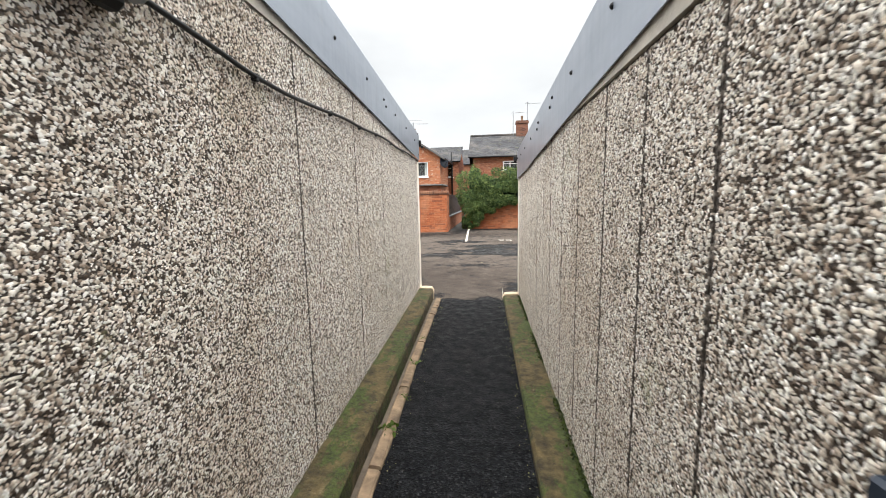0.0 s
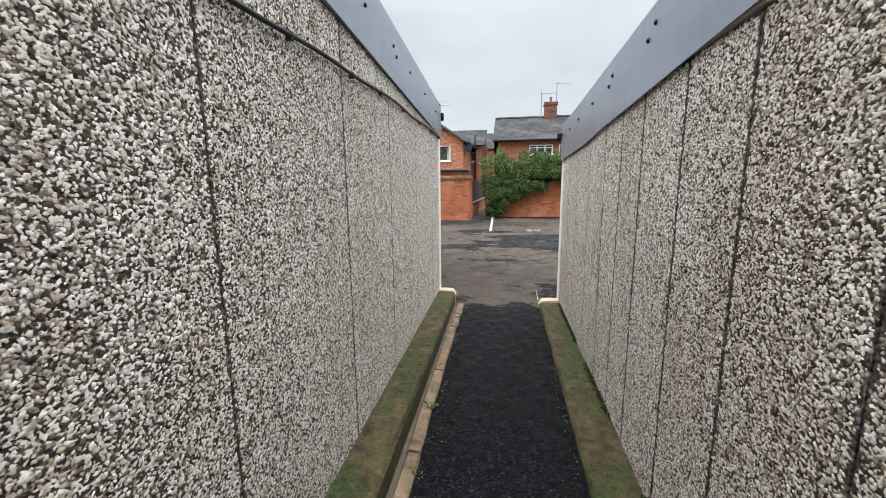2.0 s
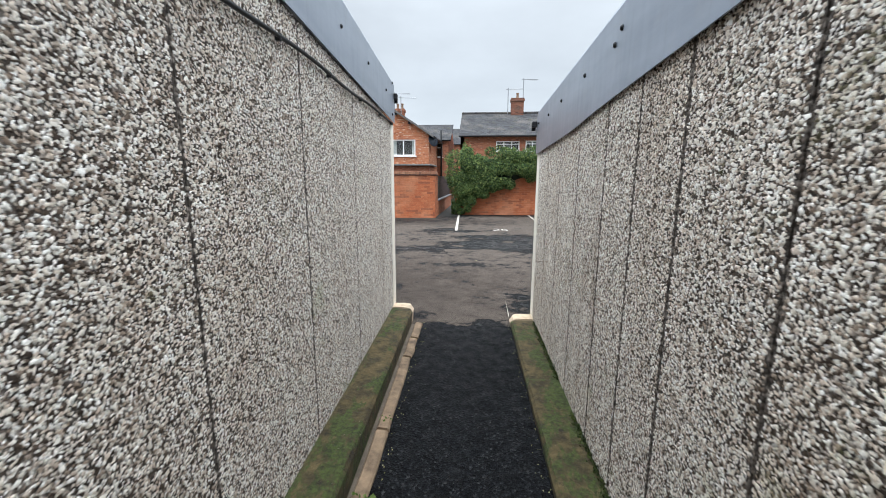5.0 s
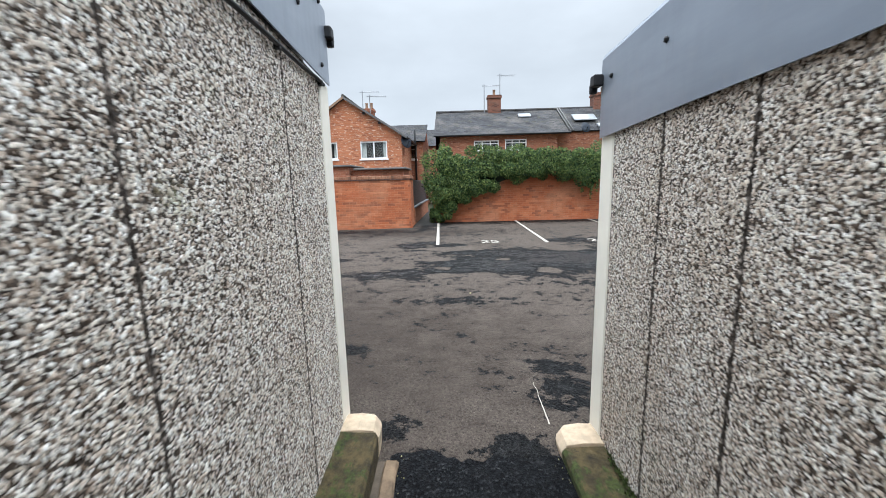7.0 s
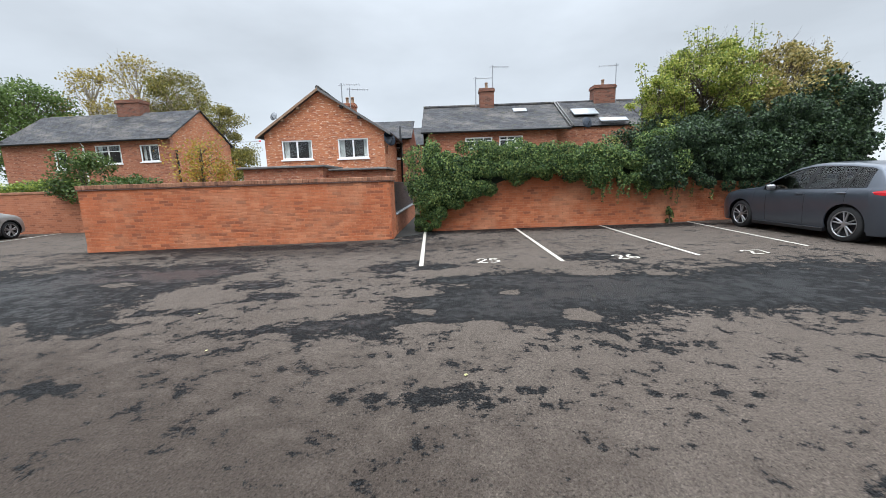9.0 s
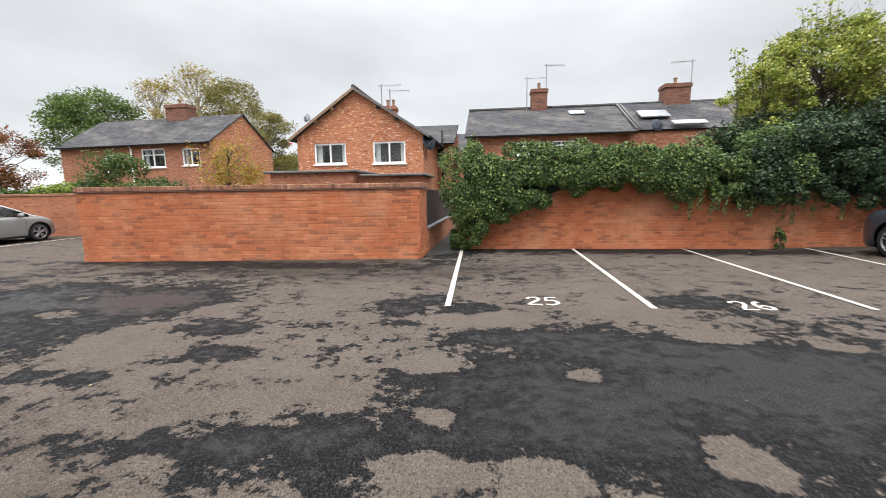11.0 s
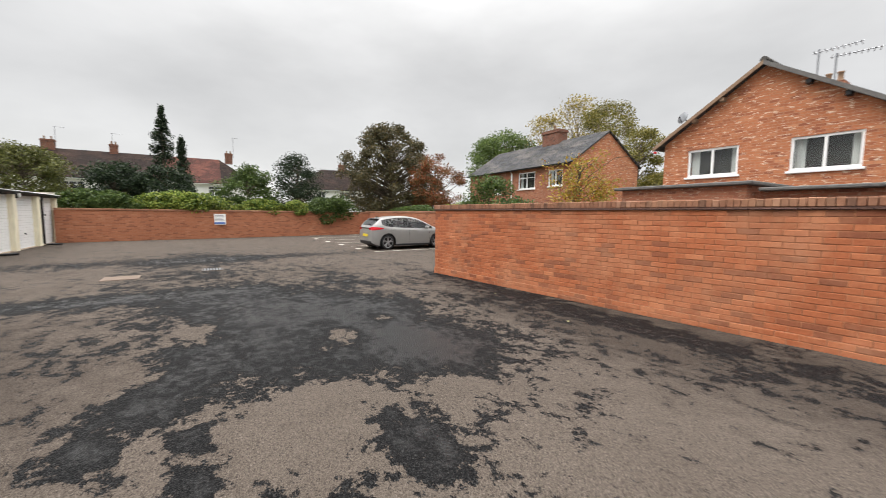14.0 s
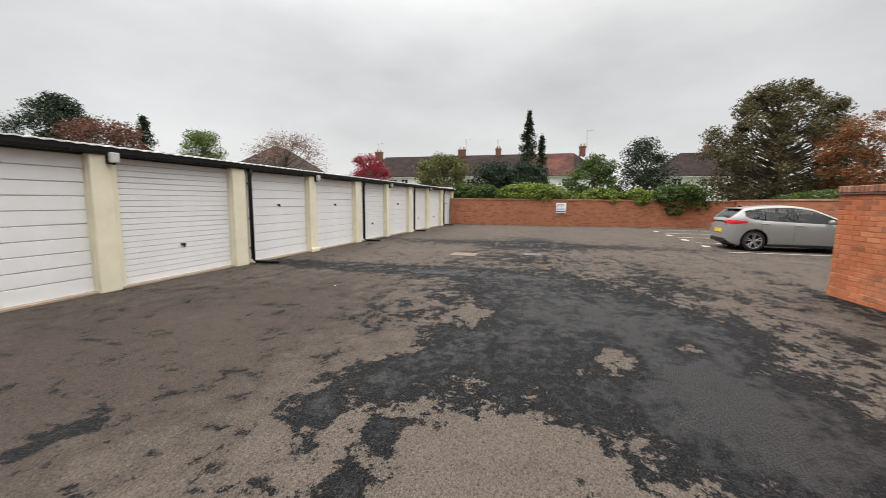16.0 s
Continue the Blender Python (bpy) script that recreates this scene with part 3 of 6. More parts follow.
    def lathe(self, profile, sides=24, m=None, axis="x"):
        """Turns (radius, along) pairs about an axis."""
        v, f, n = [], [], len(profile)
        for s in range(sides):
            c, d = math.cos(2 * math.pi * s / sides), math.sin(2 * math.pi * s / sides)
            for r, a in profile:
                v.append((a, r * c, r * d) if axis == "x" else (r * c, r * d, a))
        for s in range(sides):
            for j in range(n - 1):
                f.append((s * n + j, ((s + 1) % sides) * n + j, ((s + 1) % sides) * n + j + 1, s * n + j + 1))
        return self.add(v, f, m)


def mesh_of(name, acc, mats, smooth=False):
    me = bpy.data.meshes.new(name)
    me.from_pydata(acc.v, [], acc.f)
    for m in mats if isinstance(mats, (list, tuple)) else [mats]:
        me.materials.append(m)
    if smooth:
        me.polygons.foreach_set("use_smooth", [True] * len(me.polygons))
    me.update()
    return me


def fixed_normals(me):
    bm = bmesh.new()
    bm.from_mesh(me)
    bmesh.ops.recalc_face_normals(bm, faces=bm.faces)
    bm.to_mesh(me)
    bm.free()
    return me


def part(name, acc, mat, parent=None, label="", smooth=False, fix=True):
    me = mesh_of(name, acc, mat, smooth)
    if fix and len(me.polygons) < 20000:
        fixed_normals(me)
    ob = new(name, me)
    ob.parent = parent
    return tagged(ob, label=label)


def thing(name, label, category, m=None, group="", kind=""):
    ob = new(name)
    ob.empty_display_size = 0.2
    if m is not None:
        ob.matrix_world = m
    return tagged(ob, label, category, group, kind)


def fast_mesh(name, V, F, mat, parent=None, m=None):
    """A mesh from arrays of vertices and of triangles."""
    me = bpy.data.meshes.new(name)
    V, F = np.asarray(V, dtype=np.float32), np.asarray(F, dtype=np.int32)
    me.vertices.add(len(V))
    me.vertices.foreach_set("co", V.ravel())
    me.loops.add(F.size)
    me.loops.foreach_set("vertex_index", F.ravel())
    me.polygons.add(len(F))
    me.polygons.foreach_set("loop_start", np.arange(len(F), dtype=np.int32) * 3)
    me.materials.append(mat)
    me.update(calc_edges=True)
    ob = new(name, me)
    ob.parent = parent
    if m is not None:
        ob.matrix_world = m
    return ob


rng = np.random.default_rng(7)


def leaf_arrays(C, size, up=0.4, out=None, droop=0.0):
    """Folded pointed leaves at the centres C: two triangles each."""
    n = len(C)
    d = rng.normal(size=(n, 3))
    d[:, 2] -= droop
    d /= np.linalg.norm(d, axis=1, keepdims=True)
    nr = rng.normal(size=(n, 3)) * 0.8
    nr[:, 2] += up
    if out is not None:
        nr += out
    side = np.cross(d, nr)
    side /= np.linalg.norm(side, axis=1, keepdims=True) + 1e-9
    nrm = np.cross(side, d)
    s = np.asarray(size).reshape(-1, 1) * rng.uniform(0.65, 1.25, (n, 1))
    base, tip = C - d * s * 0.5, C + d * s * 0.5
    mid = C - d * s * 0.08
    lf, rt = mid + side * s * 0.38 + nrm * s * 0.12, mid - side * s * 0.38 + nrm * s * 0.12
    V = np.stack([base, lf, tip, rt], axis=1).reshape(-1, 3)
    k = np.arange(n)[:, None] * 4
    F = np.concatenate([k + [0, 1, 2], k + [0, 2, 3]], axis=0)
    return V, F


def leaves(name, C, size, mat, parent=None, up=0.4, out=None, droop=0.0):
    V, F = leaf_arrays(np.asarray(C, dtype=float), size, up, out, droop)
    return fast_mesh(name, V, F, mat, parent)


def tree(name, base, height, radius, mat, label, n_leaf=9000, leaf=0.16, trunk=0.22, clear=0.25, squash=1.0, bark="bark", clumps=60, density=0.42, twigs=0,
         category="tree", lean=(0, 0), top_heavy=0.0):
    """A tapered trunk with limbs, and a crown of leaf clumps with gaps between them."""
    r = random.Random(name + str(base))
    t = thing(name, label, category, pose(*base))
    wood = Acc()
    top = Vector((lean[0], lean[1], height * 0.86))
    stem = [Vector((0, 0, 0))] + [top * k + Vector((r.uniform(-.04, .04), r.uniform(-.04, .04), 0)) * height * 0.25 for k in (.2, .4, .6, .8)] + [top]
    wood.tube(stem, [trunk, trunk * .8, trunk * .62, trunk * .45, trunk * .28, trunk * .08], 8)
    cz, ch = height * (1 + clear) / 2, height * (1 - clear) / 2 * squash
    pts = []
    for k in range(clumps):
        a, u = r.uniform(0, 2 * math.pi), r.uniform(-0.92, 0.98)
        ring = math.sqrt(max(0.02, 1 - u * u)) * (1 + top_heavy * u)
        rr = radius * ring * r.uniform(0.5, 1.0)
        c = Vector((math.cos(a) * rr + lean[0] * .5, math.sin(a) * rr + lean[1] * .5, cz + u * ch))
        start = top * max(0.18, min(0.9, (c.z - 0.35 * (c.xy.length)) / height * 0.95))
        mid = start.lerp(c, 0.55) + Vector((0, 0, -0.05 * radius))
        w = trunk * 0.3 * (1 - 0.5 * k / clumps)
        wood.tube([start, mid, c], [w, w * .55, w * .12], 5, caps=False)
        for _ in range(twigs):
            e = c + Vector((r.gauss(0, 1), r.gauss(0, 1), r.gauss(0.5, .8))).normalized() * radius * r.uniform(.15, .4)
            wood.tube([mid.lerp(c, r.uniform(.3, 1)), c.lerp(e, .5), e], [w * .22, w * .14, w * .05], 3, caps=False)
        pts.append(c)
    part("trunk", wood, M[bark], t, fix=False, smooth=True)
    C, size = [], radius * density
    weights = rng.uniform(0.4, 1.6, len(pts))
    weights /= weights.sum()
    for c, wgt in zip(pts, weights):
        k = max(4, int(n_leaf * wgt))
        q = rng.normal(size=(k, 3))
        q = q / np.linalg.norm(q, axis=1, keepdims=True) * rng.uniform(.1, 1, (k, 1)) ** .6 * size * np.array([1, 1, 0.72]) * rng.uniform(.6, 1.15)
        C.append(q + np.array(c))
    C = np.concatenate(C)
    C = C[C[:, 2] > 0.05]
    crown = leaves("crown", C, leaf, M[mat], t, droop=0.3)
    tagged(crown, kind="stuff")
    return t


def shrub(name, cx, cy, cz, rx, ry, rz, mat, label, n=5000, leaf=0.09, category="shrub", seed_lumps=26):
    """A low mass of foliage on a few stems: lumps of leaves over an uneven outline."""
    r = random.Random(label + str(cx))
    t = thing(name, label, category, pose(cx, cy, 0))
    wood = Acc()
    C, out = [], []
    for k in range(seed_lumps):
        a, u = r.uniform(0, 2 * math.pi), r.uniform(-.6, 1)
        ring = math.sqrt(max(0.03, 1 - u * u)) * r.uniform(.45, .95)
        c = np.array([math.cos(a) * ring * rx, math.sin(a) * ring * ry, cz + u * rz * r.uniform(.75, 1.0)])
        q = rng.normal(size=(max(3, n // seed_lumps), 3))
        q /= np.linalg.norm(q, axis=1, keepdims=True)
        q *= rng.uniform(0.35, 1.0, (len(q), 1)) ** 0.6
        C.append(c + q * np.array([rx, ry, rz]) * r.uniform(.28, .45))
        out.append(q)
        if k % 4 == 0:
            wood.tube([(c[0] * .2, c[1] * .2, 0), (c[0] * .6, c[1] * .6, max(.1, c[2] * .6)), tuple(c)], [.03, .02, .008], 5, caps=False)
    part("stems", wood, M["bark"], t, fix=False)
    C, out = np.concatenate(C), np.concatenate(out)
    keep = C[:, 2] > 0.03
    crown = leaves("foliage", C[keep], leaf, M[mat], t, out=out[keep] * 0.8)
    tagged(crown, kind="stuff")
    return t


# ---------- ground ----------
g = Acc().add([(-320, -320, -.05), (320, -320, -.05), (320, 320, -.05), (-320, 320, -.05)], [(0, 1, 2, 3)])
tagged(part("ground", g, M["earth"]), "rough grassy earth of the surrounding gardens", "ground", kind="structure")
g = Acc()
# the yard is one surface, with slight dips where water gathers
xs, ys = np.linspace(-29.5, 15, 90), np.linspace(-9, 17.2, 54)
vv, ff = [], []
for yy in ys:
    for xx in xs:
        vv.append((xx, yy, 0.006 * noise.noise((xx * .35, yy * .35, 2.0))))
for j in range(len(ys) - 1):
    for i in range(len(xs) - 1):
        a = j * len(xs) + i
        ff.append((a, a + 1, a + 1 + len(xs), a + len(xs)))
g.add(vv, ff)
tagged(part("pavement", g, M["asphalt"], smooth=True, fix=False), "old grey asphalt of the car park, patchy and drying after rain", "car park", kind="structure")

ALLEY_L, ALLEY_R = pose(-.40, 0, 0, 0, 0, 2.58), pose(1.0, 0, 0, 0, 0, 1.43)
BACK = -8.0


def side(m, x, y, z=0.0):
    return tuple(m @ Vector((x, y, z)))


g = Acc()
rows = 40
tv = []
for i in range(rows + 1):
    y = -0.1 + (BACK + 0.1) * i / rows + (0.05 * math.sin(3.1) if i == 0 else 0)
    xl, xr = -.14 - .045 * y, .79 - .025 * y
    for k in range(25):
        x = xl + (xr - xl) * k / 24
        edge = 0.1 * noise.noise((x * 5, 1.3, 0)) + 0.05 * noise.noise((x * 19, 4.3, 0)) if i == 0 else 0
        tv.append((x, y + edge, 0.012 + 0.006 * noise.noise((x * 3, y * 2, 0)) - (0.008 if i == 0 else 0)))
g.add(tv, [(i * 25 + k, i * 25 + k + 1, (i + 1) * 25 + k + 1, (i + 1) * 25 + k) for i in range(rows) for k in range(24)])
tagged(part("alley_path", g, M["tarmac"], smooth=True), "fresh black tarmac path between the two garages", "path", kind="structure")

# ---------- the two pebble-dashed garages beside the alley ----------
def chip_field(y0, y1, z0, z1f, face, n_per_m2, seed):
    """Stone chips bedded in a panel: low faceted lumps standing proud of the plane x = 0, towards +x or -x."""
    r = np.random.default_rng(seed)
    step = 1 / math.sqrt(n_per_m2)
    gy, gz = np.meshgrid(np.arange(y0 + .006, y1 - .006, step), np.arange(z0 + .006, 2.3, step))
    C = np.stack([gy.ravel(), gz.ravel()], 1) + r.uniform(-.55, .55, (gy.size, 2)) * step
    C = C[(C[:, 1] < np.array([z1f(y) for y in C[:, 0]]) - .006) & (C[:, 0] > y0 + .006) & (C[:, 0] < y1 - .006)]
    n = len(C)
    ang = r.uniform(0, 2 * math.pi, n)
    s = r.uniform(.0036, .0072, n) * np.where(r.random(n) < .08, 1.35, 1)
    el = r.uniform(.5, .95, n)
    V = np.zeros((n, 5, 3), np.float32)
    for k in range(4):
        a = 2 * math.pi * k / 4 + r.uniform(-.5, .5, n)
        p, q = np.cos(a) * s * r.uniform(.8, 1.25, n), np.sin(a) * s * el * r.uniform(.85, 1.2, n)
        V[:, k, 0] = r.uniform(-.001, .0012, n)
        V[:, k, 1] = C[:, 0] + p * np.cos(ang) - q * np.sin(ang)
        V[:, k, 2] = C[:, 1] + p * np.sin(ang) + q * np.cos(ang)
    V[:, 4, 0] = s * r.uniform(.35, .7, n)
    V[:, 4, 1] = C[:, 0] + r.uniform(-.6, .6, n) * s
    V[:, 4, 2] = C[:, 1] + r.uniform(-.6, .6, n) * s
    V[:, :, 0] *= face
    b = np.arange(n)[:, None] * 5
    F = np.concatenate([b + ([k, (k + 1) % 4, 4] if face > 0 else [(k + 1) % 4, k, 4]) for k in range(4)], 0)
    return V.reshape(-1, 3), F


def dashed_wall(name, m, face, joints, foot, topf, label, chips_from, gap=.004):
    wall = thing(name, label, "wall", m, kind="structure")
    edges = [-0.05] + joints + [BACK]
    for i, (b, a) in enumerate(zip(edges, edges[1:])):
        a, b = a + gap, b - gap
        acc = Acc()
        x0, x1 = (-.06, 0) if face > 0 else (0, .06)
        poly = [(a, foot), (b, foot), (b, topf(b)), (a, topf(a))]
        acc.prism(poly, x0, x1, "x")
        panel = part("panel", acc, M["bed"], wall)
        if b > chips_from:
            V, F = chip_field(max(a, chips_from), b, foot, topf, face, 20500, i + (10 if face > 0 else 50))
            tagged(fast_mesh("stone_chips", V, F, M["chips"], panel), kind="stuff")
    back = Acc()
    x0, x1 = (-.09, -.061) if face > 0 else (.061, .09)
    back.prism([(BACK, foot), (-.05, foot), (-.05, topf(-.05) + .2), (BACK, topf(BACK) + .2)], x0, x1, "x")
    part("backing", back, M["concrete"], wall)
    return wall


dashed_wall("wall_west", ALLEY_L, 1, [-.5, -1.3, -2.1, -2.85, -3.71, -5.4, -6.2], .13, lambda y: min(2.12 - .004 * y, 1.97 - .055 * y),
            "pebble-dashed concrete garage wall with fine vertical joints and brown stains", -4.95, .0018)
dashed_wall("wall_east", ALLEY_R, -1, [-.48, -.92, -1.4, -1.87, -2.22, -2.55, -2.98, -3.37, -3.8, -4.18, -4.56, -5.0, -5.4, -6.2], .05,
            lambda y: min(1.85, 1.72 - .045 * y), "pebble-dashed concrete garage wall with open vertical joints and green algae", -4.95, .0034)


def fascia(name, m, face, z0, slope, h, x_off, y_end, bolts, label, sag=lambda y: 0.0):
    """A folded steel edge trim under the roof, with capped bolts and a gutter stub at its end."""
    f = thing(name, label, "roof trim", m)
    sheet = Acc()
    prof = [(0, 0), (.002, .0), (.002, h * .9), (-.012, h * .97), (-.045, h), (-.12, h + .01), (-.12, h + .004), (-.045, h - .006), (-.016, h * .965), (-.004, h * .9), (-.004, .0)]
    n = len(prof)
    st = [y_end - .02 * k for k in range(2)] + [y_end - .02 - (y_end - .02 - BACK) * (k / 26) ** 1.3 for k in range(1, 27)]
    v = [((x_off + px) * face, y, z0 - slope * y + pz - (sag(y) if pz == 0 else 0)) for y in st for px, pz in prof]
    e = len(st) - 1
    ff = [tuple(range(n)), tuple(range(e * n, e * n + n))] + [(i * n + k, i * n + (k + 1) % n, (i + 1) * n + (k + 1) % n, (i + 1) * n + k) for i in range(e) for k in range(n)]
    sheet.add(v, ff)
    part("sheet", sheet, M["fascia"], f)
    for y, dz in bolts:
        b = Acc().lathe([(0.0, .011), (.006, .0105), (.0105, .007), (.012, 0), (0.0, 0)], 10)
        ob = part("bolt_cap", b, M["black"], f, smooth=True)
        ob.matrix_local = pose((x_off + .001) * face, y, z0 - slope * y + dz, 0, 0, 0 if face > 0 else 180)
    cap = Acc()
    cap.soft(-.05, -.002, -.03, .03, -.025, .03, .006)
    cap.soft(-.045, -.008, .03, .055, -.05, -.005, .005)
    part("gutter_end", cap, M["black"], f).matrix_local = pose(x_off + .035 if face > 0 else -x_off, y_end, z0 + h * .62)
    return f


fascia("fascia", ALLEY_L, 1, 1.965, .055, .385, .02, .07, [(-.05, .06), (-.04, .34), (-.33, .2), (-.95, .21), (-1.55, .2), (-1.95, .17), (-2.02, .21), (-2.55, .2), (-3.2, .2), (-3.85, .2), (-4.5, .2), (-5.2, .2)],
       "grey-blue steel roof edge trim with black bolt caps")
fascia("fascia", ALLEY_R, -1, 1.715, .045, .36, .02, .08, [(-.04, .22), (-.5, .2), (-.95, .2), (-1.5, .2), (-1.95, .19), (-2.02, .23), (-2.6, .2), (-2.68, .24), (-3.25, .2), (-3.9, .2), (-4.6, .2), (-5.3, .2)],
       "low grey-blue steel roof edge trim with black bolt caps",
       lambda y: float(np.interp(-y, [-.1, .7, 1.2, 1.8, 2.5, 3.3, 8], [.045, .045, .05, .026, .018, .004, .004])))

# concrete ring beam that shows under the trim towards the back
for nm, m, face, lo, hi in (("ring_beam", ALLEY_L, 1, lambda y: min(2.12 - .004 * y, 1.97 - .055 * y) + .003, lambda y: 1.98 - .055 * y),
                            ("ring_beam", ALLEY_R, -1, lambda y: min(1.85, 1.72 - .045 * y) + .003, lambda y: 1.73 - .045 * y)):
    acc = Acc()
    y_from = -2.6 if face > 0 else -2.95
    st = [y_from + (BACK - y_from) * k / 14 for k in range(15)]
    x0, x1 = (-.06 * face, (.012 if face < 0 else .006) * face)
    v = []
    for y in st:
        v += [(x0, y, lo(y)), (x1, y, lo(y)), (x1 * .8, y, max(lo(y) + .002, hi(y) + .02)), (x0, y, max(lo(y) + .002, hi(y) + .02))]
    acc.add(v, [(0, 1, 2, 3), (56, 57, 58, 59)] + [(i * 4 + k, i * 4 + (k + 1) % 4, i * 4 + 4 + (k + 1) % 4, i * 4 + 4 + k) for i in range(14) for k in range(4)])
    ob = part(nm, acc, M["concrete"])
    ob.matrix_world = m
    tagged(ob, "stained smooth concrete beam along the top of the wall", "beam", kind="structure")

# concrete plinths, kerb stones and pale end blocks
for nm, m, face, w, z, lab in (("plinth", ALLEY_L, 1, .195, .15, "mossy concrete plinth along the foot of the stained wall"),
                               ("plinth", ALLEY_R, -1, .215, .075, "mossy brown concrete plinth along the foot of the algae wall")):
    acc = Acc()
    n = 46
    prof = [(-.02, -.05), (w, -.05), (w + .004, z - .02), (w - .012, z), (w * .5, z + .006), (.002, z + .012), (-.02, z + .012)]
    v = []
    for i in range(n + 1):
        y = -.12 + (BACK + .12) * i / n
        for k, (px, pz) in enumerate(prof):
            j = .007 * noise.noise((y * 4.0, k * 3.1, face * 2.0)) if 1 < k < 6 else 0
            v.append(((px + j) * face, y, pz + j))
    p = len(prof)
    acc.add(v, [tuple(range(p)), tuple(range(n * p, n * p + p))] + [(i * p + k, i * p + (k + 1) % p, (i + 1) * p + (k + 1) % p, (i + 1) * p + k) for i in range(n) for k in range(p)])
    ob = part(nm, acc, M["plinth"])
    ob.matrix_world = m
    tagged(ob, lab, "plinth", kind="structure")
    end = Acc()
    r = random.Random(3)
    prof2 = [(0, -.02), (w, -.02), (w + .01, z - .03), (w - .02, z + .012), (w * .5, z + .022), (0, z + .018)]
    v = []
    ends = (-.115, -.1, -.04, 0, .04, .07, .09, .103, .11)
    for i, y in enumerate(ends):
        u = max(0, y + .02) / .135
        rnd = math.sqrt(max(0.0, 1 - u * u))
        for k, (px, pz) in enumerate(prof2):
            v.append((px * (.35 + .65 * rnd) * face, y, pz * (.25 + .75 * rnd ** .6 if pz > 0 else 1) + .007 * noise.noise((k, y * 30, face))))
    p = len(prof2)
    end.add(v, [tuple(range(p)), tuple(range(8 * p, 9 * p))] + [(i * p + k, i * p + (k + 1) % p, (i + 1) * p + (k + 1) % p, (i + 1) * p + k) for i in range(8) for k in range(p)])
    ob = part("end_block", end, M["mortar_new"])
    ob.matrix_world = m
    tagged(ob, "pale rounded mortar block at the end of the plinth", "kerb block", kind="structure")

r = random.Random(11)
y = -.19
kerbs = thing("kerb", "row of narrow weathered edging stones, chipped and out of line, beside the tarmac", "kerb", ALLEY_L, kind="structure")
while y > -7.6:
    ln = r.choice((.85, .9, .62, .35))
    acc = Acc()
    st = [y - ln * k / 6 for k in range(7)]
    off = r.uniform(-.008, .012)
    v = []
    for yy in st:
        j = .006 * noise.noise((yy * 9, 5.5, 0))
        x0, x1, z1 = .232 + off + j, .305 + off + j * 1.5, .038 + j * .8
        v += [(x0, yy, -.04), (x1, yy, -.04), (x1, yy, z1 - .012), (x1 - .012, yy, z1), (x0 + .01, yy, z1 + .004), (x0, yy, z1 - .01)]
    acc.add(v, [tuple(range(6)), tuple(range(36, 42))] + [(i * 6 + k, i * 6 + (k + 1) % 6, i * 6 + 6 + (k + 1) % 6, i * 6 + 6 + k) for i in range(6) for k in range(6)])
    part("stone", acc, M["kerb"], kerbs)
    y -= ln + r.uniform(.012, .03)
gut = Acc().box(.19, .24, BACK, -.15, -.03, .004)
ob = part("gap_soil", gut, M["bark"])
ob.matrix_world = ALLEY_L
tagged(ob, "dark soil in the gap between plinth and edging stones", "soil", kind="structure")

# off-white corner posts at the mouth of the alley
for m, face, h in ((ALLEY_L, 1, 1.965), (ALLEY_R, -1, 1.715)):
    acc = Acc()
    x0, x1 = sorted((-.26 * face, .004 * face))
    acc.soft(x0, x1, -.046, .10, 0.0, h, .008)
    ob = part("corner_post", acc, M["pale"])
    ob.matrix_world = m
    tagged(ob, "smooth off-white painted concrete corner post of the garage", "post", kind="structure")

# black cable clipped along the stained wall
acc = Acc()
cy = [-.02, -.12, -.5, -1.2, -1.9, -2.4, -3.0, -3.4, -3.8, -4.1, -4.4, -4.7, -5.2, -5.8]
cz = [1.945, 1.955, 1.955, 1.95, 1.955, 1.945, 1.925, 1.895, 1.885, 1.885, 1.905, 1.93, 1.95, 1.96]
fine = np.linspace(-.02, -5.8, 60)
acc.tube([(.017, yy, float(np.interp(-yy, [-q for q in cy], cz)) + .006 * math.sin(yy * 5.3)) for yy in fine], .0085, 7)
cable = thing("cable", "black cable clipped along the pebble-dashed wall", "cable", ALLEY_L)
part("sheath", acc, M["black"], cable, smooth=True)
for yy in (-.06, -.55, -1.15, -1.75, -2.3, -2.75, -3.3, -4.05, -4.6, -5.3):
    c = Acc().soft(0, .024, -.01, .01, -.016, .011, .003)
    part("clip", c, M["black"], cable).matrix_local = pose(0, yy, float(np.interp(-yy, [-q for q in cy], cz)) + .006 * math.sin(yy * 5.3))

# bulkhead lamp high on the stained wall, and the gate frame by which the alley is entered
lampb = thing("bulkhead_light", "black bulkhead light with a pale cover, high on the pebble-dashed wall", "wall light", ALLEY_L @ pose(0, -4.74, 1.9))
part("base", Acc().soft(0, .05, -.13, .13, -.05, .07, .015), M["black"], lampb)
part("cover", Acc().soft(.05, .11, -.12, .14, -.035, .06, .02), M["lead"], lampb)
gate = thing("gate_frame", "dark blue painted steel gate posts fixed to both walls", "gate frame", pose(.57, -5.03, 0, 0, 0, 2))
part("post", Acc().soft(-.77, -.675, -.02, .06, .05, 1.1, .006), M["steel_blue"], gate)
part("post", Acc().soft(.528, .58, -.02, .06, .05, 1.1, .006), M["steel_blue"], gate)

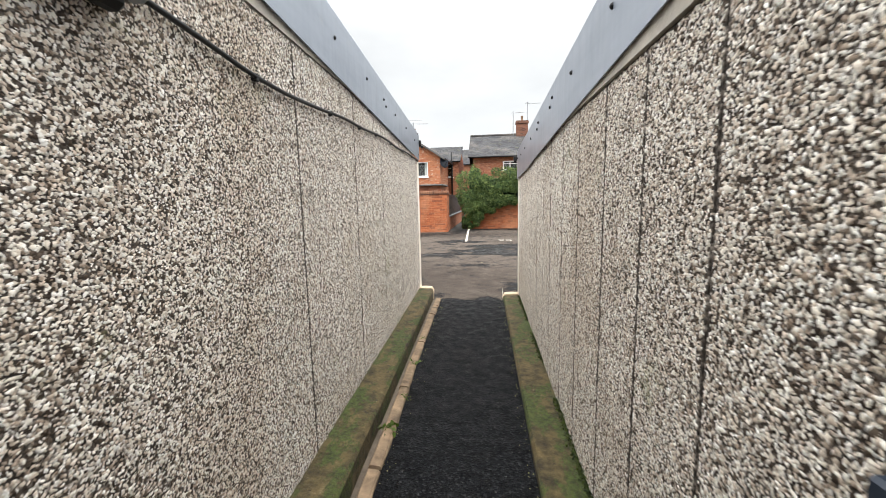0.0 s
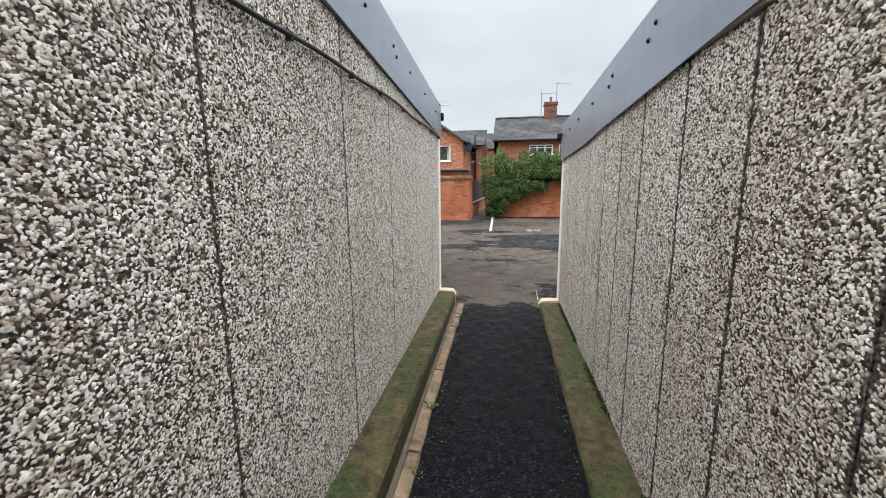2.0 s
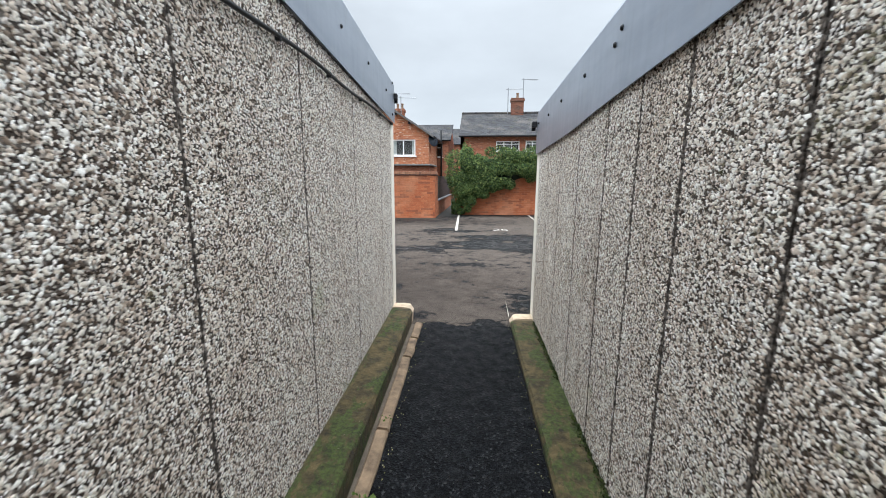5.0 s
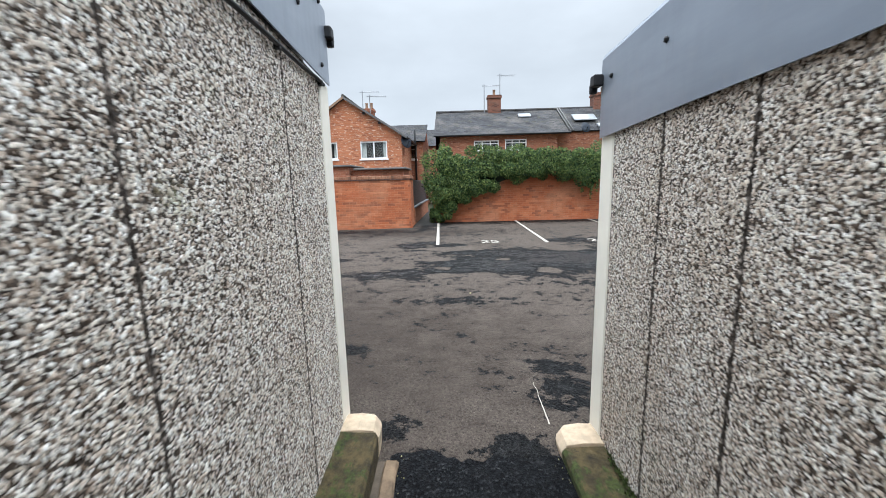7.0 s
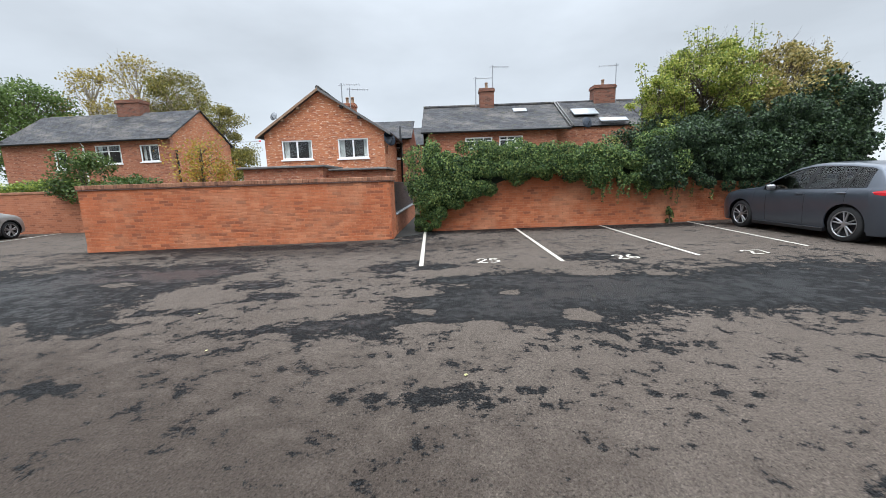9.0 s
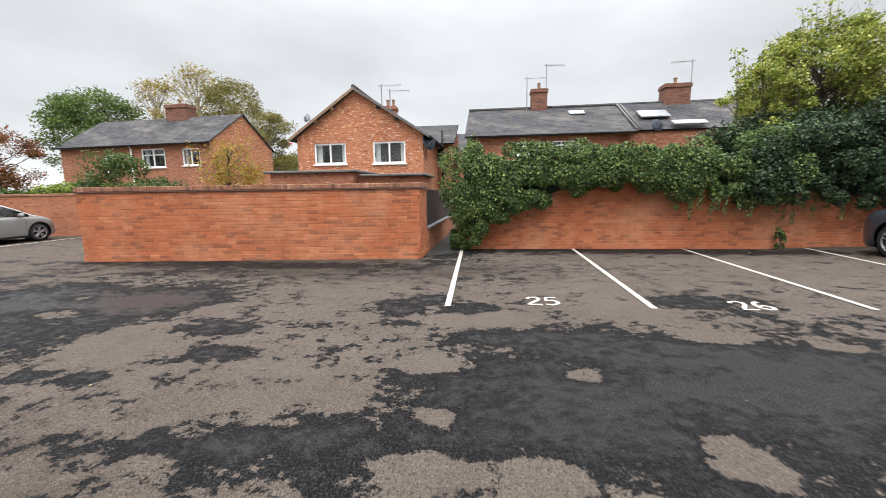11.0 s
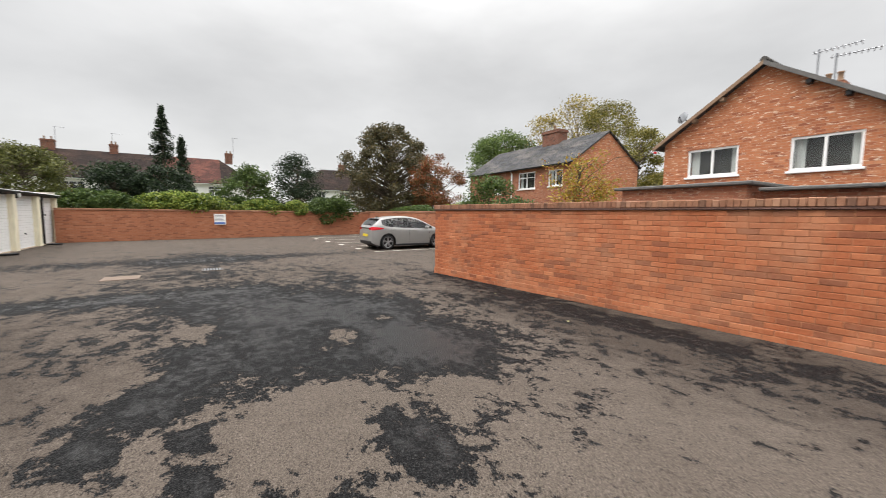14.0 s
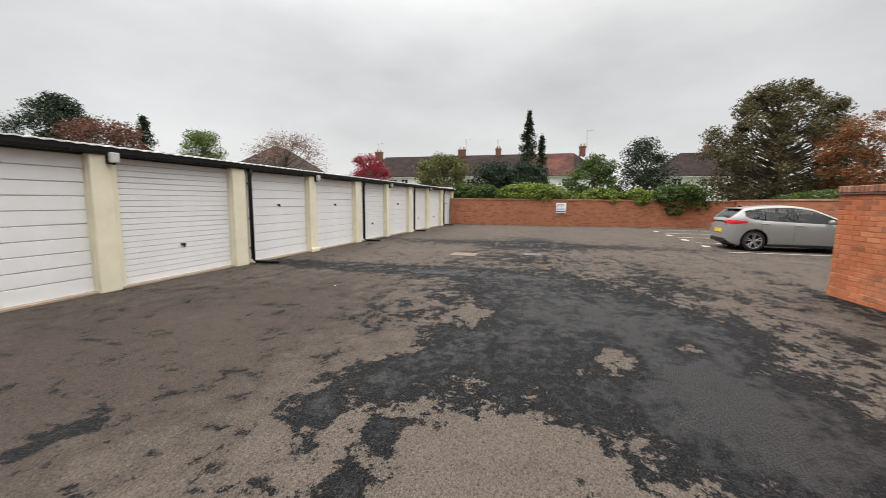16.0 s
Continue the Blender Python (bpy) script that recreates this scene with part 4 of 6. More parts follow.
# the bodies of the two garages: roofs, far walls, fronts that face the yard
for nm, x0, x1, zf, sl, lab in (("garage", -3.12, -.47, 2.3, .055, "pebble-dashed concrete garage with a sheet roof, beside the alley"),
                                ("garage", 1.10, 12.0, 2.05, .045, "row of concrete garages with a sheet roof")):
    gr = thing(nm, lab, "garage")
    roof = Acc()
    n = int((x1 - x0) / .09)
    v = []
    for i in range(n + 1):
        x = x0 + (x1 - x0) * i / n
        dz = .022 * (i % 2)
        off = .34 if x < 0 and x > -.9 else .1
        v += [(x, .06, zf + dz), (x, BACK, zf - sl * BACK + dz)]
    roof.add(v, [(2 * i, 2 * i + 2, 2 * i + 3, 2 * i + 1) for i in range(n)])
    part("roof", roof, M["roof_sheet"], gr)
    part("back_wall", Acc().box(x0, x1, BACK, BACK + .08, 0, zf - sl * BACK), M["concrete"], gr)
    if x0 < 0:
        part("side_wall", Acc().box(x0, x0 + .08, BACK + .08, .02, 0, zf), M["concrete"], gr)
        part("front_wall", Acc().box(x0, x1 - .12, .02, .09, 0, zf), M["white"], gr)
    else:
        part("front_wall", Acc().box(x0 + .2, x1, .02, .09, 0, zf), M["white"], gr)

# ---------- row of lock-up garages ----------
GF = -.75           # front of the row
PIERS = [-.9 - 2.2, -5.655, -8.23, -10.775, -13.3, -15.67, -18.1, -20.6, -23.05, -25.35]


def garage_door(m, w, h, narrow, label):
    d = thing("garage_door", label, "garage door", m, "doors of the garage row")
    n = 21 if narrow else 10
    ph = (h - .02) / n
    strip = Acc().soft(0, w, -.03, 0, 0.0, ph - (.008 if narrow else .011), .004)
    me = fixed_normals(mesh_of("strip", strip, M["white"]))
    for i in range(n):
        s = new("strip", me)
        s.parent = d
        s.matrix_local = pose(0, 0, .02 + i * ph)
    part("backing", Acc().box(.01, w - .01, -.05, -.028, .02, h), M["curtain"], d)
    part("bottom_rail", Acc().soft(0, w, -.034, .004, 0, .02, .003), M["white"], d)
    hz = .55 if narrow else 1.25
    hd = part("handle", Acc().soft(-.05, .05, 0, .02, -.02, .02, .005).soft(-.012, .012, .02, .045, -.05, .02, .004), M["black"], d, "black lock handle")
    hd.matrix_local = pose(w / 2, 0, hz)
    return d


row_wall = thing("wall_south", "front of the lock-up garage row with cream painted concrete piers", "wall", kind="structure")
part("back_wall", Acc().box(-25.6, -3.14, -6.0, -5.9, 0, 2.5), M["concrete"], row_wall)
part("end_wall", Acc().box(-25.6, -25.5, -5.9, GF - .02, 0, 2.3), M["concrete"], row_wall)
for i, px in enumerate(PIERS):
    hw = .205 if i % 2 else .235
    if i == len(PIERS) - 1:
        hw = .16
    acc = Acc().soft(px - hw, px + hw, GF - .12, GF - .01, 0, 2.05, .012)
    acc.soft(px - hw * .42, px + hw + .002, GF - .012, GF + .075, 0, 2.05, .012)
    part("pier", acc, M["cream"], row_wall)
    if i in (3, 6):
        part("pier_foot", Acc().soft(px - hw * .5, px + hw + .05, GF + .08, GF + .13, 0, .1, .012), M["cream"], row_wall)
part("sill", Acc().soft(-25.5, -3.3, GF - .14, GF - .005, -.02, .035, .01), M["tan"], row_wall)
# strip over the doors, its dark colour standing in for shade under the gutter
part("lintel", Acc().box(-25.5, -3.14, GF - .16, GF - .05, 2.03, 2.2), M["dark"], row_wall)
NARROW = [False, True, False, False, True, False, True, True, False]
for i in range(9):
    a, b = PIERS[i + 1], PIERS[i]
    x0, x1 = a + (.205 if (i + 1) % 2 else .235), b - (.205 if i % 2 else .235)
    garage_door(pose(x0, GF - .085, .035), x1 - x0, 2.0, NARROW[i],
                "white ribbed steel garage door, closed" if NARROW[i] else "white panelled steel garage door with wide boards, closed")

roof = Acc()
n = 250
v = []
for i in range(n + 1):
    x = -25.6 + 22.5 * i / n
    dz = .013 * (i % 2)
    v += [(x, GF + .17, 2.165 + dz), (x, -6.0, 2.5 + dz), (x, GF + .17, 2.145 + dz)]
roof.add(v, [(3 * i, 3 * i + 3, 3 * i + 4, 3 * i + 1) for i in range(n)] + [(3 * i, 3 * i + 2, 3 * i + 5, 3 * i + 3) for i in range(n)])
tagged(part("garage_roof", roof, M["roof_sheet"], fix=False), "pale corrugated cement sheet roof over the garage row", "roof", kind="structure")
gt = thing("gutter", "black plastic gutter along the garage row", "gutter")
prof = [(GF + .02, 2.15), (GF + .02, 2.075), (GF + .05, 2.045), (GF + .11, 2.045), (GF + .145, 2.08), (GF + .15, 2.15), (GF + .142, 2.15), (GF + .135, 2.085), (GF + .105, 2.055), (GF + .055, 2.055), (GF + .03, 2.08), (GF + .03, 2.15)]
part("channel", Acc().prism(prof, -25.55, -3.14, "x"), M["black"], gt)
for k in range(22):
    part("bracket", Acc().soft(-.012, .012, -.006, .14, 0, .11, .003), M["black"], gt).matrix_local = pose(-25.2 + k * 1.0, GF + .014, 2.04)
for px in (-8.455, -13.6, -18.5, -23.35):
    dp = thing("downpipe", "black plastic downpipe with a shoe along the ground", "downpipe", pose(px, GF + .085, 0), "downpipes of the garage row")
    part("pipe", Acc().tube([(0, 0, 2.06), (0, .0, 1.95), (0, -.02, 1.86), (0, -.02, .1)], .042, 10), M["black"], dp, smooth=True)
    part("shoe", Acc().tube([(0, -.02, .1), (-.03, .03, .05), (-.17, .5, .045)], .04, 10), M["black"], dp, smooth=True)
    for z in (.35, 1.0, 1.75):
        part("clip", Acc().soft(-.05, .05, -.06, -.01, -.02, .02, .004), M["black"], dp).matrix_local = pose(0, 0, z)
for i in (1, 3, 5, 7):
    lt = thing("wall_lamp", "small pale box lamp on a garage pier under the gutter", "wall lamp", pose(PIERS[i] - .06, GF + .075, 1.93), "lamps of the garage row")
    part("housing", Acc().soft(-.06, .06, 0, .05, -.02, .2, .008), M["black"], lt)
    part("diffuser", Acc().soft(-.07, .055, .05, .12, .0, .15, .012), M["lamp_cover"], lt)

# ---------- brick walls ----------
BR, JT = .2155, .0095


def brick_wall(name, p0, p1, h, label, parts_upto, thick=.22, plinth_course=True, coping=True, bricks_from=0.0, seed=1):
    """A free-standing wall in stretcher and header courses, with brick-on-edge coping over a tile course. Local x runs from p0 to p1; the face is towards -y."""
    d = Vector(p1) - Vector(p0)
    L = d.length
    w = thing(name, label, "brick wall", pose(p0[0], p0[1], 0, 0, 0, math.degrees(math.atan2(d.y, d.x))), kind="structure")
    part("core", Acc().box(.008, L - .008, .0052, thick - .006, -.05, h), M["mortar"], w)
    if plinth_course:
        part("plinth_mortar", Acc().box(.004, L - .004, -.0185, .004, -.05, .146), M["mortar"], w)
    r = random.Random(seed)
    ch = .075
    n = int(round(h / ch))
    face, rest = [], Acc()
    for c in range(n):
        z = c * ch
        proud = .022 if plinth_course and c < 2 else 0.0
        x = 0.0 if c % 2 else -.1125
        while x < L - .03:
            a, b = max(x, 0), min(x + BR, L)
            if b - a > .04:
                face.append((a, b, z, proud + r.uniform(-.0015, .003), r.uniform(-.002, .002)))
            x += BR + JT
    for c in range(n):
        z = c * ch
        for xa, xb in ((-.004, .05), (L - .05, L + .004)):
            rest.soft(xa, xb, .012 + (0 if c % 2 else .1), (.106 if c % 2 else thick - .01), z, z + .069, .005)
            rest.soft(xa, xb, .116 if c % 2 else .012, thick - .01 if c % 2 else .09, z, z + .069, .005)
    whole = fixed_normals(mesh_of("brick", Acc().soft(0, BR, 0, .1, 0, .067, .0045), M["brick_o"]))
    face.sort(key=lambda q: -q[0] if parts_upto > 0 else q[0])
    used = 0
    for a, b, z, pr, dz in face:
        if used < abs(parts_upto) and b - a > BR - .001:
            o = new("brick", whole)
            o.parent = w
            o.matrix_local = pose(a, -pr, z + dz)
            used += 1
        else:
            rest.soft(a, b, -pr, .1 - pr, z + dz, z + dz + .067, .0045)
    for c in range(n):                   # the far face, plain courses
        rest.box(.0, L, thick - .03, thick, c * ch, c * ch + .069)
    ob = part("brickwork", rest, M["brick_i"], w, fix=False)
    tagged(ob, kind="stuff")
    if coping:
        cp, cr = Acc(), Acc()
        x = -.03
        while x < L + .03:
            e = min(x + .115, L + .035)
            cr.soft(x, e - .012, -.034 + r.uniform(-.008, .006), thick + .034, h + .002, h + .017, .004)
            cr.box(x, e, -.026 + r.uniform(-.004, .004), thick + .026, h + .0175, h + .031)
            x = e
        x = -.03
        while x < L - .03:
            j = r.uniform(-.006, .006)
            cp.soft(x, min(x + .071, L + .03), -.012 + j, thick + .012, h + .034, h + .135 + r.uniform(-.006, .006), .008)
            x += .0765
        tagged(part("creasing_course", cr, M["creasing"], w), "dark double tile course")
        tagged(part("coping", cp, M["coping"], w, fix=False), "weathered brick-on-edge coping", kind="stuff")
    return w


def plain_wall(name, p0, p1, h, label, thick=.22, coping=True):
    d = Vector(p1) - Vector(p0)
    L = d.length
    w = thing(name, label, "brick wall", pose(p0[0], p0[1], 0, 0, 0, math.degrees(math.atan2(d.y, d.x))), kind="structure")
    part("brickwork", Acc().box(0, L, 0, thick, -.05, h), M["brickwall"], w)
    if coping:
        part("coping", Acc().soft(-.01, L + .01, -.03, thick + .03, h + .003, h + .1, .015), M["coping"], w)
    return w


# wall far west with its angled line, north wall behind the parked hatchback
plain_wall("wall_far_west", (-27.95, 15.49), (-25.15, -.74), 1.5, "long red-brick boundary wall of the car park under hedges")
plain_wall("wall_north", (-28.4, 15.45), (-9.6, 15.2), 1.55, "red-brick boundary wall behind the parked silver hatchback")
plain_wall("wall_east_boundary", (14.4, 13.9), (14.4, -1), 1.6, "red-brick boundary wall at the end of the bays")

# sign on the west wall: white board with lines of small print
sg = thing("parking_sign", "white parking notice with small print on the brick wall", "sign", pose(-26.0, 5.86, .78, 0, 0, 80.2))
part("board", Acc().soft(-.3, .3, -.028, -.01, 0, .6, .004), M["upvc"], sg)
for k in range(5):
    ln = Acc().box(-.24, .24 - .06 * (k % 3), -.031, -.0285, .2 + k * .075, .222 + k * .075)
    part("print_line", ln, M["lead"], sg)
part("blue_band", Acc().box(-.27, .27, -.031, -.0285, .04, .13), M["blue"], sg)

# ---------- markings ----------
def stripe(x0, y0, x1, y1, w, label="white painted bay line on the asphalt"):
    d = Vector((x1 - x0, y1 - y0))
    n = max(4, int(d.length / .12))
    acc = Acc()
    v = []
    px, py = -d.y / d.length, d.x / d.length
    for i in range(n + 1):
        k = i / n
        a, b = w / 2 + .004 * noise.noise((k * 40, x0, 0)), w / 2 + .004 * noise.noise((k * 40, x0, 5))
        cx, cy = x0 + d.x * k, y0 + d.y * k
        z = .010
        v += [(cx + px * a, cy + py * a, z), (cx - px * b, cy - py * b, z)]
    acc.add(v, [(2 * i, 2 * i + 1, 2 * i + 3, 2 * i + 2) for i in range(n)])
    ob = part("bay_line", acc, M["line"])
    return tagged(ob, label, "road marking", "bay lines")


for s in ((-.24, 7.1, -.47, 12.2), (2.36, 7.2, 2.36, 12.5), (4.95, 7.37, 5.03, 12.5), (7.5, 8.0, 7.95, 12.75), (10.4, 8.1, 10.6, 12.9)):
    stripe(*s, .078)
for x in (-14.8, -17.6, -19.9, -22.2, -24.5, -26.9):
    stripe(x, 10.6, x - .2, 15.1, .1)
for x in (-16.4, -18.7, -21.0, -23.4):
    stripe(x - .2, 10.55, x + .3, 10.5, .22, "small painted bay number, worn")


def digits(text, x, y, size, rz):
    """A bay number painted by hand, in thick strokes."""
    strokes = {"2": [(0, .75), (.12, .95), (.38, .98), (.52, .8), (.45, .58), (.2, .3), (.02, .06), (.3, .04), (.58, .04)],
               "5": [(.55, .96), (.12, .96), (.08, .56), (.34, .62), (.55, .46), (.54, .2), (.32, .03), (.04, .1)],
               "6": [(.5, .95), (.26, .86), (.08, .55), (.06, .25), (.25, .04), (.48, .1), (.55, .32), (.4, .5), (.12, .4)],
               "7": [(.02, .94), (.55, .94), (.42, .55), (.25, .04)]}
    m = pose(x, y, .012, 0, 0, rz)
    ob = thing("bay_number", "white hand-painted bay number " + text + " on the asphalt", "road marking", m)
    for k, ch in enumerate(text):
        st = [Vector((px * .5, py * .62)) * size for px, py in strokes[ch]]
        acc, w = Acc(), .025 * size / .6
        v = []
        for i, p in enumerate(st):
            d = (st[min(i + 1, len(st) - 1)] - st[max(i - 1, 0)]).normalized()
            q = Vector((-d.y, d.x)) * w
            v += [(p.x + q.x, p.y + q.y, 0), (p.x - q.x, p.y - q.y, 0)]
        acc.add(v, [(2 * i, 2 * i + 1, 2 * i + 3, 2 * i + 2) for i in range(len(st) - 1)])
        part("digit_" + {"2": "two", "5": "five", "6": "six", "7": "seven"}[ch], acc, M["line"], ob).matrix_local = pose(k * .36 * size - .33 * size, -.3 * size, 0)


digits("25", 1.02, 7.42, .62, 0)
digits("26", 3.61, 7.42, .62, 3)
digits("27", 6.13, 7.53, .62, 4)

# pale crack where the tarmac of the alley meets the yard
ck = Acc()
v = []
for i in range(13):
    k = i / 12
    w_, x_ = .004 * (1.2 - k) * (1 + .6 * noise.noise((k * 9, 2, 0))), .785 + .012 * noise.noise((k * 6, 7, 0))
    v += [(x_ - w_, .18 + .5 * k, .011), (x_ + w_, .18 + .5 * k, .011)]
ck.add(v, [(2 * i, 2 * i + 1, 2 * i + 3, 2 * i + 2) for i in range(12)])
tagged(part("mortar_seam", ck, M["concrete"]), "thin pale mortar seam in the asphalt at the alley mouth", "seam", kind="structure")

# covers and drain in the yard
cv = thing("cover_slab", "tan concrete access cover set in the asphalt", "cover", pose(-11.55, 3.37, .004))
part("slab", Acc().soft(-.28, .28, -.33, .33, -.02, .012, .008), M["cover"], cv)
dr = thing("drain_grate", "rusty iron drain grating set in the asphalt", "drain", pose(-12.17, 5.12, .004))
part("rim", Acc().box(-.24, .24, -.24, -.2, -.01, .012).box(-.24, .24, .2, .24, -.01, .012).box(-.24, -.2, -.2, .2, -.01, .012).box(.2, .24, -.2, .2, -.01, .012), M["iron"], dr)
# flat dark plate in place of a hole: the shade below the bars is painted
part("pit", Acc().box(-.2, .2, -.2, .2, .002, .004), M["dark"], dr)
for k in range(6):
    part("bar", Acc().soft(-.2, .2, -.014, .014, .004, .014, .003), M["lead"], dr).matrix_local = pose(0, -.165 + k * .066, 0)

# ---------- path between the walls, with the black boarded fence ----------
pth = Acc().add([(-1.36, 10.95, .012), (-.5, 11.6, .012), (-.42, 19.5, .014), (-1.36, 19.5, .014)], [(0, 1, 2, 3)])
tagged(part("garden_path", pth, M["path"]), "narrow mossy paved path beside the ivy", "path", kind="structure")
fn = thing("fence", "black boarded fence on a low brick wall with a stone coping", "fence", pose(-1.31, 11.78, 0, 0, 0, 90))
part("dwarf_wall", Acc().box(0, 6.2, -.04, .14, 0, .58), M["brickwall"], fn)
part("capping", Acc().soft(.01, 6.22, -.07, .17, .583, .64, .012), M["lead"], fn)
for k in range(45):
    part("board", Acc().soft(0, .13, .03, .055, .645, 1.52, .004), M["fence"], fn).matrix_local = pose(.02 + k * .135, 0, 0)
part("rail", Acc().soft(.01, 6.15, .02, .075, 1.523, 1.57, .006), M["fence"], fn)

# large bricked walls last: single bricks on the faces that the walk passes nearest
brick_wall("wall_brick_front", (-9.07, 9.93, 0), (-1.30, 10.77, 0), 1.575, "orange-red brick garden wall with brick-on-edge coping", 300, seed=2)
brick_wall("wall_brick_return", (-1.285, 10.79, 0), (-1.3, 11.75, 0), 1.575, "short brick return of the garden wall beside the path", 60, thick=.2, seed=3)
brick_wall("wall_brick_ivy", (-.62, 12.32, 0), (7.2, 12.66, 0), 1.8, "orange-red brick wall half hidden under hanging ivy", -300, coping=False, seed=4)
brick_wall("wall_brick_end", (7.22, 12.8, 0), (14.3, 13.9, 0), 1.7, "orange-red brick wall under dark hanging ivy", -120, coping=False, seed=5)

# ---------- houses ----------
def window_unit(parent, x0, x1, z0, z1, y, lights=2, sill=True, curtain=True, top_light=False, label="white plastic window"):
    """A window set in an opening of a wall whose outer face is at local y; it looks towards -y."""
    wn = part("window", Acc().box(x0, x1, y + .3, y + .31, z0, z1), M["dark"], parent, label)
    fr = Acc()
    b = .065
    fr.soft(x0, x1, y + .03, y + .1, z0, z0 + b, .008).soft(x0, x1, y + .03, y + .1, z1 - b, z1, .008)
    fr.soft(x0, x0 + b, y + .03, y + .1, z0 + b, z1 - b, .008).soft(x1 - b, x1, y + .03, y + .1, z0 + b, z1 - b, .008)
    for k in range(1, lights):
        c = x0 + (x1 - x0) * k / lights
        fr.soft(c - b / 2, c + b / 2, y + .025, y + .095, z0 + b, z1 - b, .008)
    if top_light:
        fr.soft(x0 + b, x1 - b, y + .035, y + .09, z1 - (z1 - z0) * .36, z1 - (z1 - z0) * .36 + .05, .006)
    part("frame", fr, M["upvc"], wn)
    for k in range(lights):
        a, c = x0 + (x1 - x0) * k / lights + b * .8, x0 + (x1 - x0) * (k + 1) / lights - b * .8
        pn = part("pane", Acc().box(a, c, y + .06, y + .068, z0 + b * .8, z1 - b * .8), M["glass"], wn)
        pn.visible_shadow = False
    if curtain:
        for a, c in ((x0 + .05, x0 + (x1 - x0) * .2), (x1 - (x1 - x0) * .17, x1 - .05)):
            n = 8
            v, cu = [], Acc()
            for i in range(n + 1):
                q = a + (c - a) * i / n
                v += [(q, y + .2 + .025 * (i % 2), z0), (q, y + .2 + .025 * (i % 2), z1)]
            cu.add(v, [(2 * i, 2 * i + 2, 2 * i + 3, 2 * i + 1) for i in range(n)])
            part("curtain", cu, M["curtain"], wn)
    if sill:
        part("sill", Acc().soft(x0 - .06, x1 + .06, y - .06, y + .09, z0 - .07, z0 - .002, .01), M["upvc"], wn)
    return wn


def wall_holes(x0, x1, z0, z1, holes, y0=0.0, y1=.25):
    """A wall with rectangular openings, cut into upright and level strips."""
    xs = sorted({x0, x1, *[h[0] for h in holes], *[h[1] for h in holes]})
    zs = sorted({z0, z1, *[h[2] for h in holes], *[h[3] for h in holes]})
    nx, nz = len(xs), len(zs)
    v = [(x, y, z) for y in (y0, y1) for z in zs for x in xs]
    def solid(i, j):
        if not (0 <= i < nx - 1 and 0 <= j < nz - 1):
            return False
        cx, cz = (xs[i] + xs[i + 1]) / 2, (zs[j] + zs[j + 1]) / 2
        return not any(h[0] < cx < h[1] and h[2] < cz < h[3] for h in holes)
    f, k = [], nx * nz
    for i in range(nx - 1):
        for j in range(nz - 1):
            if not solid(i, j):
                continue
            a, b, c, d = j * nx + i, j * nx + i + 1, (j + 1) * nx + i + 1, (j + 1) * nx + i
            f += [(a, b, c, d), (k + d, k + c, k + b, k + a)]
            for q, (p, r_) in (((i - 1, j), (d, a)), ((i + 1, j), (b, c)), ((i, j - 1), (a, b)), ((i, j + 1), (c, d))):
                if not solid(*q):
                    f.append((r_, p, k + p, k + r_))
    acc = Acc().add(v, f)
    return acc


def slope_roof(parent, x0, x1, y_eave, z_eave, y_ridge, z_ridge, mat, thick=.07, name="roof"):
    """One roof slope as its own plane: local x along the eave, local y up the slope."""
    run, rise = y_ridge - y_eave, z_ridge - z_eave
    ln = math.hypot(run, rise)
    ob = part(name, Acc().box(0, x1 - x0, 0, ln, -thick, 0), mat, parent)
    if run > 0:
        ob.matrix_local = pose(x0, y_eave, z_eave, math.degrees(math.atan2(rise, run)), 0, 0)
    else:
        ob.matrix_local = pose(x1, y_eave, z_eave, 0, 0, 180) @ pose(0, 0, 0, math.degrees(math.atan2(rise, -run)), 0, 0)
    return ob


def chimney(parent, x, y, z0, z1, w, d, mat, pots=2):
    acc = Acc().box(x - w / 2, x + w / 2, y - d / 2, y + d / 2, z0, z1 - .2)
    acc.box(x - w / 2 - .05, x + w / 2 + .05, y - d / 2 - .05, y + d / 2 + .05, z1 - .2, z1 - .06)
    acc.box(x - w / 2 - .02, x + w / 2 + .02, y - d / 2 - .02, y + d / 2 + .02, z1 - .06, z1)
    ch = part("chimney", acc, mat, parent)
    for k in range(pots):
        px = x + (k - (pots - 1) / 2) * w * .5
        pot = Acc().lathe([(.0, 0), (.11, 0), (.10, .06), (.085, .1), (.08, .3), (.1, .32), (.1, .36), (.07, .36), (.065, .1)], 12, pose(px, y, z1), "z")
        part("chimney_pot", pot, M["terracotta"], ch, smooth=True)
    return ch


def aerial(name, x, y, z, h, turn, label="thin roof television aerial on a pole", bars=9):
    a = thing(name, label, "aerial", pose(x, y, z, 0, 0, turn))
    part("pole", Acc().tube([(0, 0, -.6), (0, 0, h)], .027, 6), M["aerial"], a)
    part("boom", Acc().tube([(-.15, 0, h - .1), (1.0, 0, h - .05)], .016, 5), M["aerial"], a)
    el = Acc()
    for k in range(bars):
        q = -.1 + 1.05 * k / (bars - 1)
        el.tube([(q, -.2, h - .09), (q, .2, h - .09)], .012, 4)
    part("elements", el, M["aerial"], a)
    return a


